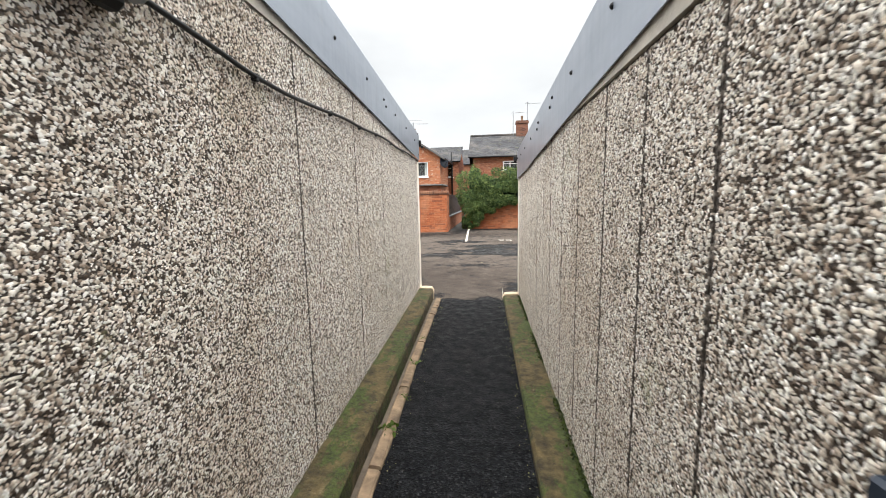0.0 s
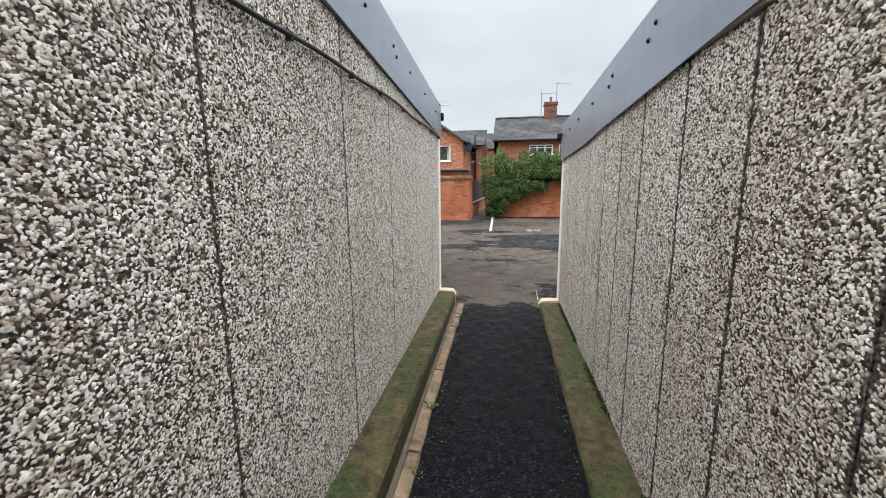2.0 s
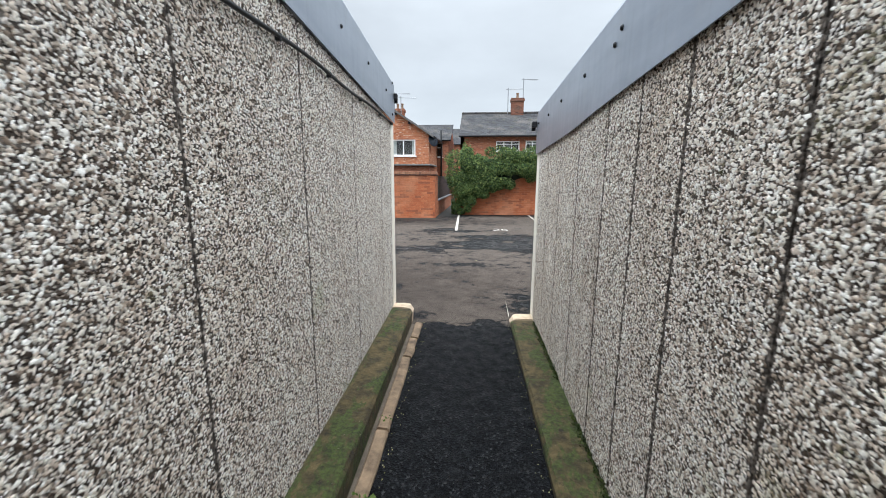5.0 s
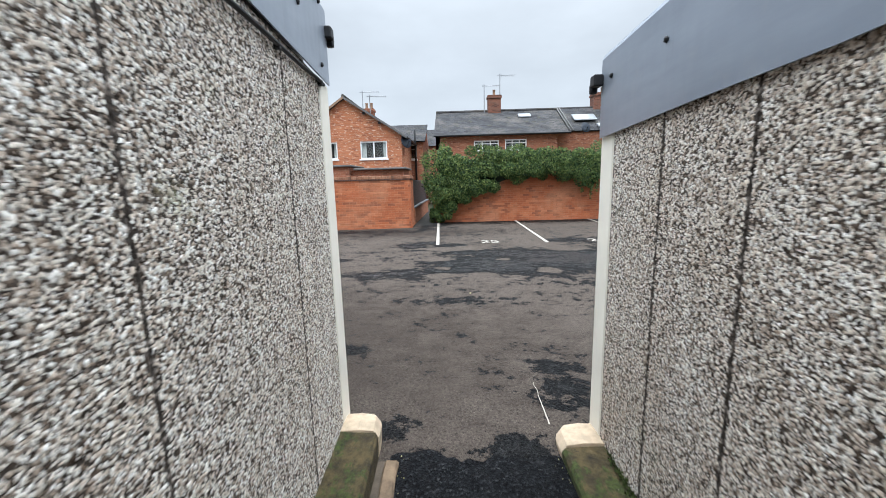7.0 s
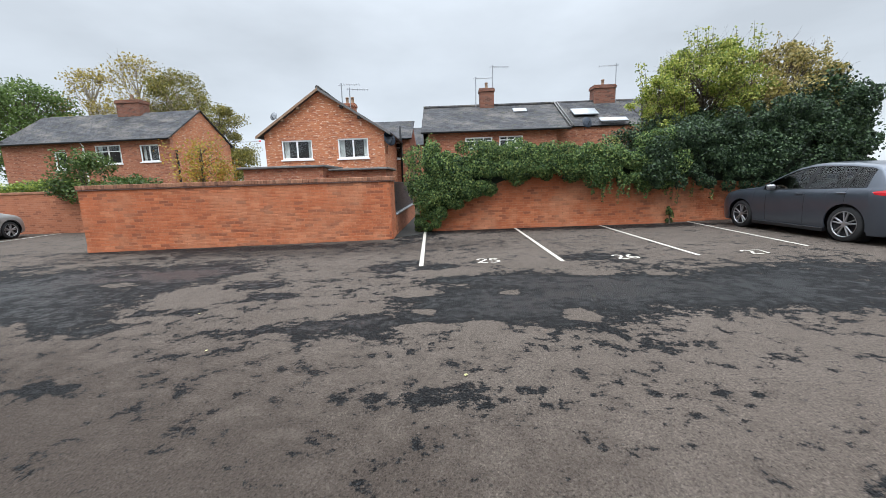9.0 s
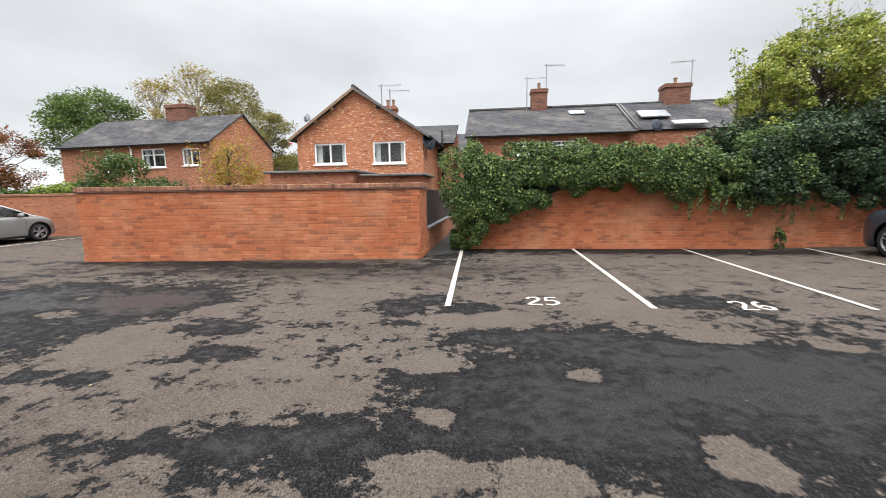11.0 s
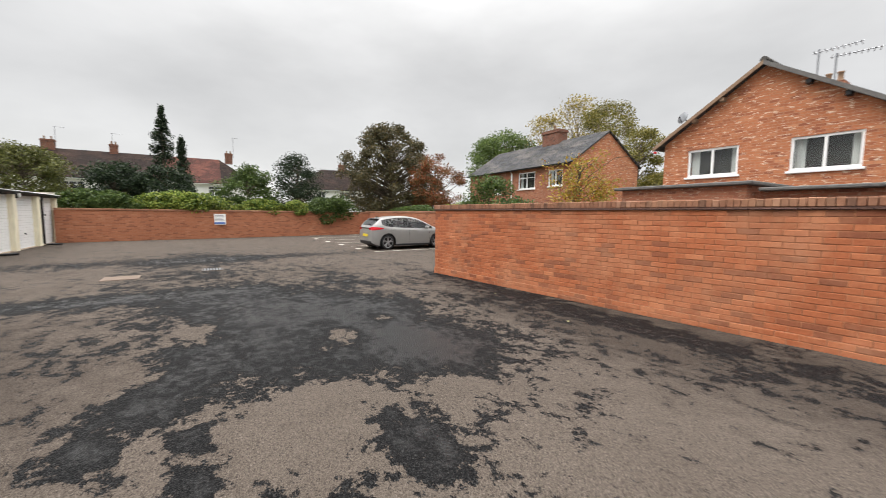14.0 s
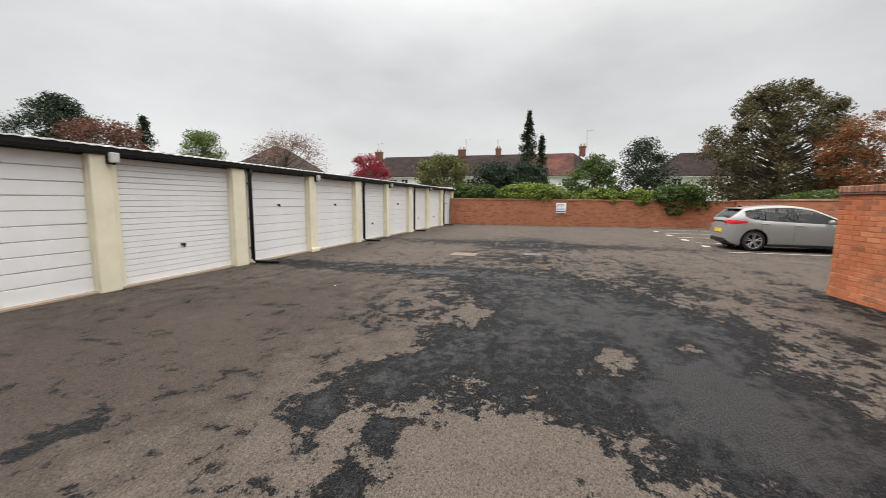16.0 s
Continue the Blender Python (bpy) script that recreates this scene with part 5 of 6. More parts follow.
def dish(name, m, r, label):
    d = thing(name, label, "satellite dish", m)
    prof = [(0.001, 0)] + [(r * k / 6, .22 * r * (k / 6) ** 2) for k in range(1, 7)]
    part("bowl", Acc().lathe(prof + [(r * .98, .22 * r + .012), (0.001, .012)], 20), M["lead"] if r < .25 else M["steel_blue"], d, smooth=True)
    part("arm", Acc().tube([(0, 0, -r * .9), (r * .8, 0, -r * .2)], .015, 5), M["black"], d)
    part("receiver", Acc().soft(r * .75, r * .95, -.03, .03, -r * .26, -r * .12, .008), M["black"], d)
    part("bracket", Acc().tube([(0, 0, 0), (-.18, 0, -.05), (-.2, 0, -.3)], .02, 6), M["black"], d)
    return d


# gable-fronted brick house
hs = thing("house", "gable-fronted house of pale mottled brick with two upstairs windows", "house", pose(-8.08, 18.45, 0))
W1, WX = [(.76, 2.17, 2.76, 3.62)], [(3.36, 4.75, 2.74, 3.63)]
EV, PKX, PKZ, HW = 3.93, 2.68, 5.72, 5.5
part("front_wall", wall_holes(0, HW, -.05, EV, W1 + WX), M["housebrick"], hs)
part("gable", Acc().prism([(0, EV), (HW, EV), (PKX, PKZ)], .0, .25, "y"), M["housebrick"], hs)
part("side_wall", Acc().box(0, .25, .25, 8, -.05, EV), M["housebrick"], hs)
part("side_wall", Acc().box(HW - .25, HW, .25, 8, -.05, EV), M["housebrick"], hs)
part("back_wall", Acc().box(.25, HW - .25, 7.75, 8, -.05, EV), M["housebrick"], hs)
window_unit(hs, *W1[0][:2], *W1[0][2:], 0, 2)
window_unit(hs, *WX[0][:2], *WX[0][2:], 0, 2)
for sgn, xe, lab in ((1, -.28, "roof"), (-1, HW + .28, "roof")):
    xr = PKX
    ln = math.hypot(xr - xe, PKZ + .1 - (EV - .13))
    ob = part(lab, Acc().box(0, 8.4, 0, ln, -.08, 0), M["slate"], hs)
    up = math.degrees(math.atan2(PKZ + .1 - (EV - .13), abs(xr - xe)))
    ob.matrix_local = (pose(xe, 8.2, EV - .13, 0, 0, -90) if sgn > 0 else pose(xe, -.2, EV - .13, 0, 0, 90)) @ pose(0, 0, 0, up, 0, 0)
part("bargeboard", Acc().prism([(-.3, EV - .23), (PKX, PKZ - .02), (PKX, PKZ + .1), (-.3, EV - .11)], -.245, -.205, "y"), M["terracotta"], hs, "weathered brown bargeboard")
part("bargeboard", Acc().prism([(HW + .3, EV - .23), (HW + .3, EV - .11), (PKX + .002, PKZ + .1), (PKX + .002, PKZ - .02)], -.245, -.205, "y"), M["slate_edge"], hs, "dark weathered bargeboard")
part("ridge", Acc().tube([(PKX, -.22, PKZ + .11), (PKX, 8.2, PKZ + .11)], .09, 8), M["slate"], hs)
for q in (.35, .62):
    part("purlin_end", Acc().soft(-.06, .06, -.2, 0, -.06, .06, .01), M["terracotta"], hs).matrix_local = pose(PKX - (PKX + .1) * q, 0, PKZ - (PKZ - EV) * q - .1)
    part("purlin_end", Acc().soft(-.06, .06, -.2, 0, -.06, .06, .01), M["black"], hs).matrix_local = pose(PKX + (HW - PKX) * q, 0, PKZ - (PKZ - EV) * q - .1)
chimney(hs, 2.75, 5.5, 5.4, 6.2, .62, .5, M["oldbrick"], 2)
# rear wing with its own slate roof and black soil pipe
part("wing_wall", wall_holes(HW - .3, 6.25, -.05, 4.05, [(5.3, 5.85, 2.9, 3.8)], 4.15, 4.4), M["oldbrick"], hs)
part("wing_end", Acc().prism([(4.41, -.05), (9, -.05), (9, 4.05), (6.4, 5.2), (4.41, 4.1)], 6.0, 6.25, "x"), M["oldbrick"], hs)
ob = part("wing_roof", Acc().box(0, 2.5, 0, 2.85, -.08, 0), M["slate"], hs)
ob.matrix_local = pose(3.9, 3.9, 3.98, 27, 0, 0)
window_unit(hs, 5.3, 5.85, 2.9, 3.8, 4.15, 1, True, False, True)
part("soil_pipe", Acc().tube([(HW + .3, 3.95, 0), (HW + .3, 3.95, 3.5), (HW + .3, 3.75, 4.6)], .06, 8), M["black"], hs, smooth=True)
part("gutter", Acc().tube([(HW + .33, -.15, EV - .18), (HW + .33, 8, EV - .18)], .06, 6), M["black"], hs)
part("pipe", Acc().tube([(HW + .04, .5, 2.9), (HW + .05, .5, 3.3), (HW + .1, .6, 3.35)], .03, 5), M["oldbrick"], hs)
# flat-roofed extension in front of it
ex = thing("extension", "low brick extension with a grey flat roof edge", "extension", pose(-8.0, 15.9, 0))
part("wall", Acc().box(.1, 3.3, 0, 2.5, -.05, 2.25), M["oldbrick"], ex)
part("wall", Acc().box(3.3, 5.75, .4, 2.5, -.05, 2.1), M["oldbrick"], ex)
part("roof_edge", Acc().soft(-.1, 3.45, -.15, 2.5, 2.255, 2.345, .02), M["slate_edge"], ex)
part("roof_edge", Acc().soft(3.46, 5.9, .2, 2.5, 2.105, 2.19, .02), M["slate_edge"], ex)
dish("satellite_dish", pose(-7.45, 18.3, 4.66, 0, -18, -110), .19, "grey satellite dish on the roof edge")
dish("satellite_dish", pose(-2.4, 18.6, 3.55, 0, -15, -40), .34, "dark grey satellite dish on the house corner")
aerial("aerial", -5.28, 22, 5.8, 1.1, 5)
aerial("aerial", -4.9, 22.2, 5.75, .95, 15)

# long brick house with slate roof, further west
h2 = thing("house", "long two-storey brick house with a slate roof and one large chimney", "house", pose(-25.68, 23.06, 0, 0, 0, -3.7))
L2, D2, E2, R2 = 10.47, 5.53, 4.5, 6.42
hol = [(5.85, 7.45, 3.15, 4.2), (8.6, 9.75, 3.2, 4.14), (3.25, 4.05, 2.95, 3.95)]
part("front_wall", wall_holes(0, L2, -.05, E2, hol), M["oldbrick"], h2)
for h in hol:
    window_unit(h2, *h, 0, 2 if h[1] - h[0] > .9 else 1, True, True, h[0] == 5.85)
part("end_wall", Acc().prism([(.25, -.05), (D2, -.05), (D2, E2), (D2 / 2, R2 - .08), (.25, E2 + .1)], L2 - .25, L2, "x"), M["housebrick"], h2)
part("end_wall", Acc().prism([(.25, -.05), (D2, -.05), (D2, E2), (D2 / 2, R2 - .08), (.25, E2 + .1)], 0, .25, "x"), M["oldbrick"], h2)
part("back_wall", Acc().box(.25, L2 - .25, D2 - .25, D2, -.05, E2), M["oldbrick"], h2)
slope_roof(h2, -.15, L2 + .1, -.22, E2 - .06, D2 / 2, R2, M["slate"])
slope_roof(h2, -.15, L2 + .1, D2 + .22, E2 - .06, D2 / 2, R2, M["slate"])
chimney(h2, 6.15, D2 / 2, 5.6, 7.15, 1.5, .8, M["sootbrick"], 1)
part("gutter", Acc().tube([(-.1, -.26, E2 - .1), (L2 + .05, -.26, E2 - .1)], .06, 6), M["black"], h2)
part("downpipe", Acc().tube([(5.25, -.24, E2 - .1), (5.25, -.08, E2 - .3), (5.25, -.08, 0)], .045, 8), M["upvc"], h2)
part("corner_pipe", Acc().tube([(L2 + .06, .35, 3.8), (L2 + .06, .35, 0)], .06, 8), M["black"], h2)

# terrace on the right with long slate roof, two chimneys and rooflights
h3 = thing("house", "brick terrace with a long slate roof, two chimneys and rooflights", "house", pose(-1.0, 22.0, 0, 0, 0, 0))
L3, D3, E3, R3 = 16.0, 6.2, 4.25, 6.02
hol = [(2.27, 3.75, 3.25, 3.86), (4.12, 5.4, 3.25, 3.88)]
part("front_wall", wall_holes(0, 7.2, -.05, E3, hol), M["oldbrick"], h3)
for h in hol:
    window_unit(h3, *h, 0, 3, True, False, True)
part("front_wall", Acc().box(7.2, L3, .42, .67, -.05, E3 + .1), M["oldbrick"], h3)
part("end_wall", Acc().prism([(0, -.05), (D3, -.05), (D3, E3), (D3 / 2, R3 - .1), (0, E3)], 0, .25, "x"), M["oldbrick"], h3)
part("end_wall", Acc().prism([(0, -.05), (D3, -.05), (D3, E3), (D3 / 2, R3 - .1), (0, E3)], L3 - .25, L3, "x"), M["oldbrick"], h3)
part("back_wall", Acc().box(.25, L3 - .25, D3 - .25, D3, -.05, E3), M["oldbrick"], h3)
slope_roof(h3, -.1, 7.9, -.25, E3 - .05, D3 / 2, R3, M["slate"])
slope_roof(h3, 7.9, L3, .3, E3 + .05, D3 / 2, R3 + .06, M["slate"])
slope_roof(h3, -.1, L3, D3 + .25, E3 - .05, D3 / 2, R3, M["slate"])
part("gutter", Acc().tube([(-.1, -.3, E3 - .1), (7.9, -.3, E3 - .1)], .065, 6), M["black"], h3)
for px in (7.86, 8.02):
    part("lead_roll", Acc().tube([(px, -.3, E3 + .02), (px, D3 / 2, R3 + .07)], .045, 8), M["slate_edge"], h3, smooth=True)
part("ridge", Acc().tube([(-.1, D3 / 2, R3 + .02), (L3, D3 / 2, R3 + .03)], .09, 8), M["slate"], h3)
chimney(h3, 3.75, D3 / 2, 5.4, 7.0, .85, .6, M["sootbrick"], 1)
chimney(h3, 10.8, D3 / 2 + .1, 5.4, 6.95, 1.25, .8, M["sootbrick"], 1)
up3 = math.atan2(R3 - E3 + .05, D3 / 2 + .25)
for cx, k, w, h in ((5.6, .72, .8, .55), (9.2, .55, 1.4, .95), (10.4, .2, 1.5, .5)):
    rl = part("rooflight", Acc().soft(-w / 2, w / 2, -h / 2, h / 2, 0, .06, .012), M["lead"], h3)
    rl.matrix_local = pose(cx, -.25 + k * (D3 / 2 + .25), E3 - .05 + k * (R3 - E3 + .05) + .02, math.degrees(up3), 0, 0)
    part("pane", Acc().box(-w / 2 + .06, w / 2 - .06, -h / 2 + .06, h / 2 - .06, .062, .066), M["roof_pane"], rl)
aerial("aerial", 2.1, 25, 6.1, 1.6, 5)
aerial("aerial", 3.14, 25.1, 6.5, 1.85, 12)
aerial("aerial", 10.5, 25, 6.4, 1.75, 170)
dish("satellite_dish", pose(7.75, 21.9, 4.4, 0, -15, -70), .3, "dark satellite dish on the terrace wall")
h5 = thing("house", "dark brick back of a distant slate-roofed house", "house", pose(-3.2, 33, 0))
part("wall", Acc().box(0, 7, 0, 5, -.05, 4.6), M["oldbrick"], h5)
slope_roof(h5, -.2, 7.2, -.2, 4.6, 2.5, 6.3, M["slate"])
slope_roof(h5, -.2, 7.2, 5.2, 4.6, 2.5, 6.3, M["slate"])


# white rendered houses far to the west
def white_house(name, m, length, depth, eave, ridge, mats, label, hips=(True, True), windows=(), chims=()):
    h = thing(name, label, "house", m)
    hol = [(a, a + w, z, z + hh) for a, w, z, hh in windows]
    part("front_wall", wall_holes(0, length, -.05, eave, hol), M["render"], h)
    for q in hol:
        window_unit(h, *q, 0, 3 if q[1] - q[0] > 1.6 else 2, False, False, True)
    part("end_wall", Acc().box(0, .25, .25, depth, -.05, eave), M["render"], h)
    part("end_wall", Acc().box(length - .25, length, .25, depth, -.05, eave), M["render"], h)
    part("back_wall", Acc().box(.25, length - .25, depth - .25, depth, -.05, eave), M["render"], h)
    a, b = (depth * .5 if hips[0] else 0), (depth * .5 if hips[1] else 0)
    o = .45
    ln = math.hypot(depth / 2 + o, ridge - eave)
    up = math.degrees(math.atan2(ridge - eave, depth / 2 + o))
    x0, x1 = -o, length + o
    cuts = [x0] + [c for c, _m in mats[1:]] + [x1]
    for (ca, cb), (_c, mt) in zip(zip(cuts, cuts[1:]), mats):
        lo = ca + (a + o if ca == x0 and hips[0] else 0)
        hi = cb - (b + o if cb == x1 and hips[1] else 0)
        acc = Acc().prism([(ca, 0), (cb, 0), (hi, ln), (lo, ln)], -.1, 0, "z")
        part("roof", acc, M[mt], h).matrix_local = pose(0, -o, eave, up, 0, 0)
        acc = Acc().prism([(-cb, 0), (-ca, 0), (-lo, ln), (-hi, ln)], -.1, 0, "z")
        part("roof", acc, M[mt], h).matrix_local = pose(0, depth + o, eave, 0, 0, 180) @ pose(0, 0, 0, up, 0, 0)
    for hip, xe, sg_ in ((hips[0], x0, 1), (hips[1], x1, -1)):
        if hip:
            w = depth / 2 + o
            l2 = math.hypot(w, ridge - eave)
            acc = Acc().prism([(-w, 0), (w, 0), (0, l2)], -.1, 0, "z")
            part("hip", acc, M[mats[0][1] if sg_ > 0 else mats[-1][1]], h).matrix_local = pose(xe, depth / 2, eave, 0, 0, -90 * sg_) @ pose(0, 0, 0, math.degrees(math.atan2(ridge - eave, w)), 0, 0)
    part("eaves_board", Acc().box(x0 + .1, x1 - .1, -o + .05, 0, eave - .14, eave - .04), M["upvc"], h)
    for cx, cw in chims:
        chimney(h, cx, depth / 2, ridge - .5, ridge + .95, cw, .6, M["sootbrick"], 2)
    return h


white_house("house", pose(-60, -27, 0, 0, 0, 90), 38.5, 8, 5.2, 8.75, [(0, "tiles_brown"), (28.5, "tiles_red"), (34.5, "tiles_brown")],
            "long white rendered terrace under brown and red tiled roofs", windows=[(6.2, 1.4, 3.6, 1.2), (8.3, 1.2, 3.6, 1.2), (13, 2, 3.6, 1.2), (19, 2, 3.6, 1.2), (29, 1.6, 3.6, 1.2), (33, 2, 3.6, 1.2)],
            chims=((2.6, 1.2), (17.3, 1.2), (23.2, .8), (35.7, .9)))
white_house("house", pose(-60, 17.6, 0, 0, 0, 90), 14, 8, 5.0, 8.4, [(0, "tiles_brown")], "white rendered house with a hipped brown tiled roof",
            windows=[(2.4, 1.1, 3.6, 1.1), (5.6, 2.6, 3.6, 1.1), (10.5, 2, 3.6, 1.1)], chims=((7.4, 1.2),))
aerial("aerial", -64, -24.5, 9.6, 1.6, 90)
aerial("aerial", -64, -9.05, 9.6, 1.7, 90)
aerial("aerial", -64, -3.9, 9.5, 1.6, 90)
aerial("aerial", -64, 9.3, 9.8, 2.2, 90)
h6 = white_house("house", pose(-42, -27.5, 0, 0, 0, 12), 9, 6, 4.4, 7.0, [(0, "tiles_brown")], "low house with a brown tiled roof behind the garages")
for yy, zz in ((34.0, 8.6), (33.0, 7.7)):
    ends = Vector((-60, yy, zz)), Vector((-25.4, 23.0, 4.85 - (.25 if zz < 8 else 0)))
    wire = Acc().tube([ends[0].lerp(ends[1], k / 11) - Vector((0, 0, .35 * math.sin(math.pi * k / 11))) for k in range(12)], .013, 4)
    tagged(part("overhead_wire", wire, M["black"]), "black overhead telephone wire", "wire")

# ---------- ivy, hedges, trees ----------
def ivy_front(name, label, p0, p1, topf, botf, depth, n, mat, leaf):
    """A thick mat of ivy over a wall: leaves on a lumpy front and top, with strands hanging below its lower edge."""
    d = Vector(p1) - Vector(p0)
    L = d.length
    t = thing(name, label, "ivy", pose(p0[0], p0[1], 0, 0, 0, math.degrees(math.atan2(d.y, d.x))))
    r = random.Random(label)
    lumps = int(L * 26)
    C, out = [], []
    for k in range(lumps):
        q = r.uniform(0.05, L - .05)
        tz, bz = topf(q), botf(q)
        h = r.random() ** .8
        rad = r.uniform(.16, .34) * (1.0 if h > .25 else .7)
        z = bz + rad * .6 + (tz - bz - rad * 1.15) * h
        yc = -depth * (.15 + .55 * math.sin(math.pi * min(1, .25 + h * .75))) * r.uniform(.5, 1.1)
        if h > .85:
            yc = r.uniform(-depth * .8, .35)
        w = rng.normal(size=(n // lumps, 3))
        w /= np.linalg.norm(w, axis=1, keepdims=True)
        w[:, 1] = -np.abs(w[:, 1]) * np.where(rng.random(len(w)) < .85, 1, -1)
        C.append(np.array([q, yc, z]) + w * np.array([rad * 1.15, rad * .8, rad]) * rng.uniform(.72, 1.08, (len(w), 1)))
        out.append(w * 1.3)
    C, out = np.concatenate(C), np.concatenate(out)
    keep = C[:, 2] > .02
    tagged(leaves("foliage", C[keep], leaf, M[mat], t, up=.35, out=out[keep], droop=.6), kind="stuff")
    # near-black sheet behind the leaves paints the shade in their gaps
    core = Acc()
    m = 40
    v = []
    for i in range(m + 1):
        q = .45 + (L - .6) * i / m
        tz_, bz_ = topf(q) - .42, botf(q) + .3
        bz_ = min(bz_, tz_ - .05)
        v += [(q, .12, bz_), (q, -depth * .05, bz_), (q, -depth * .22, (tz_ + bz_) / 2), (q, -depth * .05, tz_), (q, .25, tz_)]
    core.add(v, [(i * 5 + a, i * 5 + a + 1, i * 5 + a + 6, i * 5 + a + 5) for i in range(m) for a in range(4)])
    part("inner_growth", core, M["ivy_gap_shade"], t, fix=False)
    return t


def curve(pairs):
    xs_, zs_ = [p[0] for p in pairs], [p[1] for p in pairs]
    return lambda q: float(np.interp(q, xs_, zs_))


ivy_front("ivy", "dense green ivy spilling over the brick wall", (-.86, 12.28), (7.4, 12.62),
          curve([(0, 2.3), (.25, 2.58), (1.2, 2.7), (2.6, 2.62), (4.4, 2.56), (5.9, 2.62), (7.2, 2.76), (8.4, 3.05)]),
          curve([(0, .25), (.25, .02), (.6, .05), (1.1, .36), (2.0, .84), (2.8, 1.18), (3.4, 1.38), (4.3, 1.5), (4.9, 1.45), (5.5, 1.12), (6.2, 1.26), (7.0, 1.0), (7.4, .88), (7.9, 1.15), (8.4, 1.1)]),
          .55, 86000, "ivy_light", .064)
ivy_front("ivy", "dark glossy ivy and shrubs hanging over the end wall", (6.2, 12.5), (14.2, 13.75),
          curve([(0, 2.45), (1.2, 3.0), (3.0, 3.5), (5, 3.9), (8.0, 4.2)]),
          curve([(0, 1.2), (.9, 1.05), (1.7, 1.15), (2.6, 1.0), (4, .9), (8, .7)]), .7, 60000, "ivy", .078)
for sx, sy, ln in ((5.0, 12.05, .75), (5.2, 12.03, .5), (6.05, 12.02, .55), (6.3, 12.02, .7), (7.25, 12.35, .75), (7.6, 12.3, .5), (8.3, 12.5, .55), (4.7, 12.05, .5), (5.45, 12.03, .8), (5.6, 12.03, .55), (5.75, 12.03, .7), (7.0, 12.2, .6), (7.4, 12.3, .9), (7.9, 12.4, .7), (8.6, 12.5, .8)):
    st = thing("ivy_strand", "thin ivy strand hanging down the brick wall", "ivy", pose(sx, sy + .22, 1.5), "hanging ivy strands")
    part("stem", Acc().tube([(0, 0, 0), (.03, -.05, -ln * .5), (.01, -.06, -ln)], .006, 5), M["bark"], st)
    q = rng.uniform(0, 1, 70)
    C = np.stack([rng.normal(0, .03, 70) + .02 * np.sin(q * 5), -.06 + rng.normal(0, .02, 70), -q * ln], 1)
    tagged(leaves("foliage", C, .055, M["ivy_light"], st, out=np.tile(np.array([0, -1.2, 0]), (70, 1)), droop=1), kind="stuff")
shrub("weed_clump", 7.2, 12.5, .18, .16, .14, .3, "ivy_light", "small green weed at the foot of the brick wall", 350, .06, "weed", 8)
shrub("shrub", -.55, 12.15, .2, .3, .22, .35, "ivy_light", "low ivy growth at the corner of the wall", 1600, .08, seed_lumps=12)
shrub("shrub", -.3, 13.6, 1.2, .5, 1.3, 1.35, "ivy_light", "leafy bush over the path behind the ivy wall", 7000, .09, seed_lumps=30)

tree("tree", (9.9, 15.6, 0), 6.1, 2.0, "yellow_green", "tall shrub tree with yellow-green leaves behind the ivy wall", 30000, .085, .12, .35, 1.0, clumps=190, density=.2, twigs=5)
tree("tree", (12.7, 15.8, 0), 5.9, 2.3, "ochre", "leafy ochre and green tree behind the ivy wall", 26000, .095, .14, .35, 1.0, clumps=170, density=.22, twigs=5)
tree("tree", (8.1, 15.0, 0), 4.9, 1.2, "yellow_green", "slim yellow-green shrub tree with upright shoots", 12000, .08, .08, .35, 1.0, clumps=90, density=.24, twigs=5)
shrub("shrub", 9.5, 14.6, 2.75, 3.2, .9, .8, "ivy", "dense dark green bushes above the ivy", 20000, .09, seed_lumps=90)
shrub("shrub", 13.0, 13.9, 2.6, 1.6, .8, 1.8, "ivy", "dark evergreen bush behind the parked car", 9000, .11, seed_lumps=50)

def shoots(cx, cy, spread, z0, z1, n, mat):
    for k in range(n):
        r_ = random.Random(k * 7 + int(cx * 10))
        x, y, ln = cx + r_.uniform(-spread, spread), cy + r_.uniform(-.6, .6), r_.uniform(.7, 1.0) * (z1 - z0)
        st = thing("leafy_shoot", "upright shoot with small yellow-green leaves", "shoot", pose(x, y, z0), "upright shoots")
        lean_ = r_.uniform(-.25, .25)
        part("stem", Acc().tube([(0, 0, -.8), (lean_ * .4, 0, ln * .5), (lean_, 0, ln)], [.014, .01, .003], 5), M["bark"], st)
        q = rng.uniform(0, 1, 60)
        C_ = np.stack([lean_ * q + rng.normal(0, .07, 60), rng.normal(0, .07, 60), q * ln], 1)
        tagged(leaves("foliage", C_, .085, M[mat], st), kind="stuff")


shoots(8.5, 14.9, 1.0, 4.1, 5.7, 12, "yellow_green")
shoots(10.3, 15.4, 1.3, 5.0, 6.9, 16, "yellow_green")
shoots(12.8, 15.6, 1.5, 5.0, 6.4, 9, "ochre")

# west boundary: laurel hedge and shrubs over the wall
for cx, cy, cz, rx, ry, rz, mt, lb in (
        (-25.9, .7, 1.75, .6, 1.7, .7, "mid_green", "clipped green hedge above the brick wall"),
        (-26.3, 4.0, 1.75, .6, 2.3, .75, "hedge", "bright green laurel hedge above the brick wall"),
        (-27.0, 8.1, 1.7, .5, 1.4, .5, "hedge", "yellow-green shrubs above the brick wall"),
        (-27.3, 10.2, 1.6, .6, .9, .55, "hedge", "yellow-green shrubs above the brick wall"),
        (-27.5, 12.6, 1.6, .8, 1.7, .95, "mid_green", "rounded dark green bush hanging over the brick wall")):
    shrub("hedge", cx, cy, cz, rx, ry, rz, mt, lb, 9000, .13, "hedge", 46)
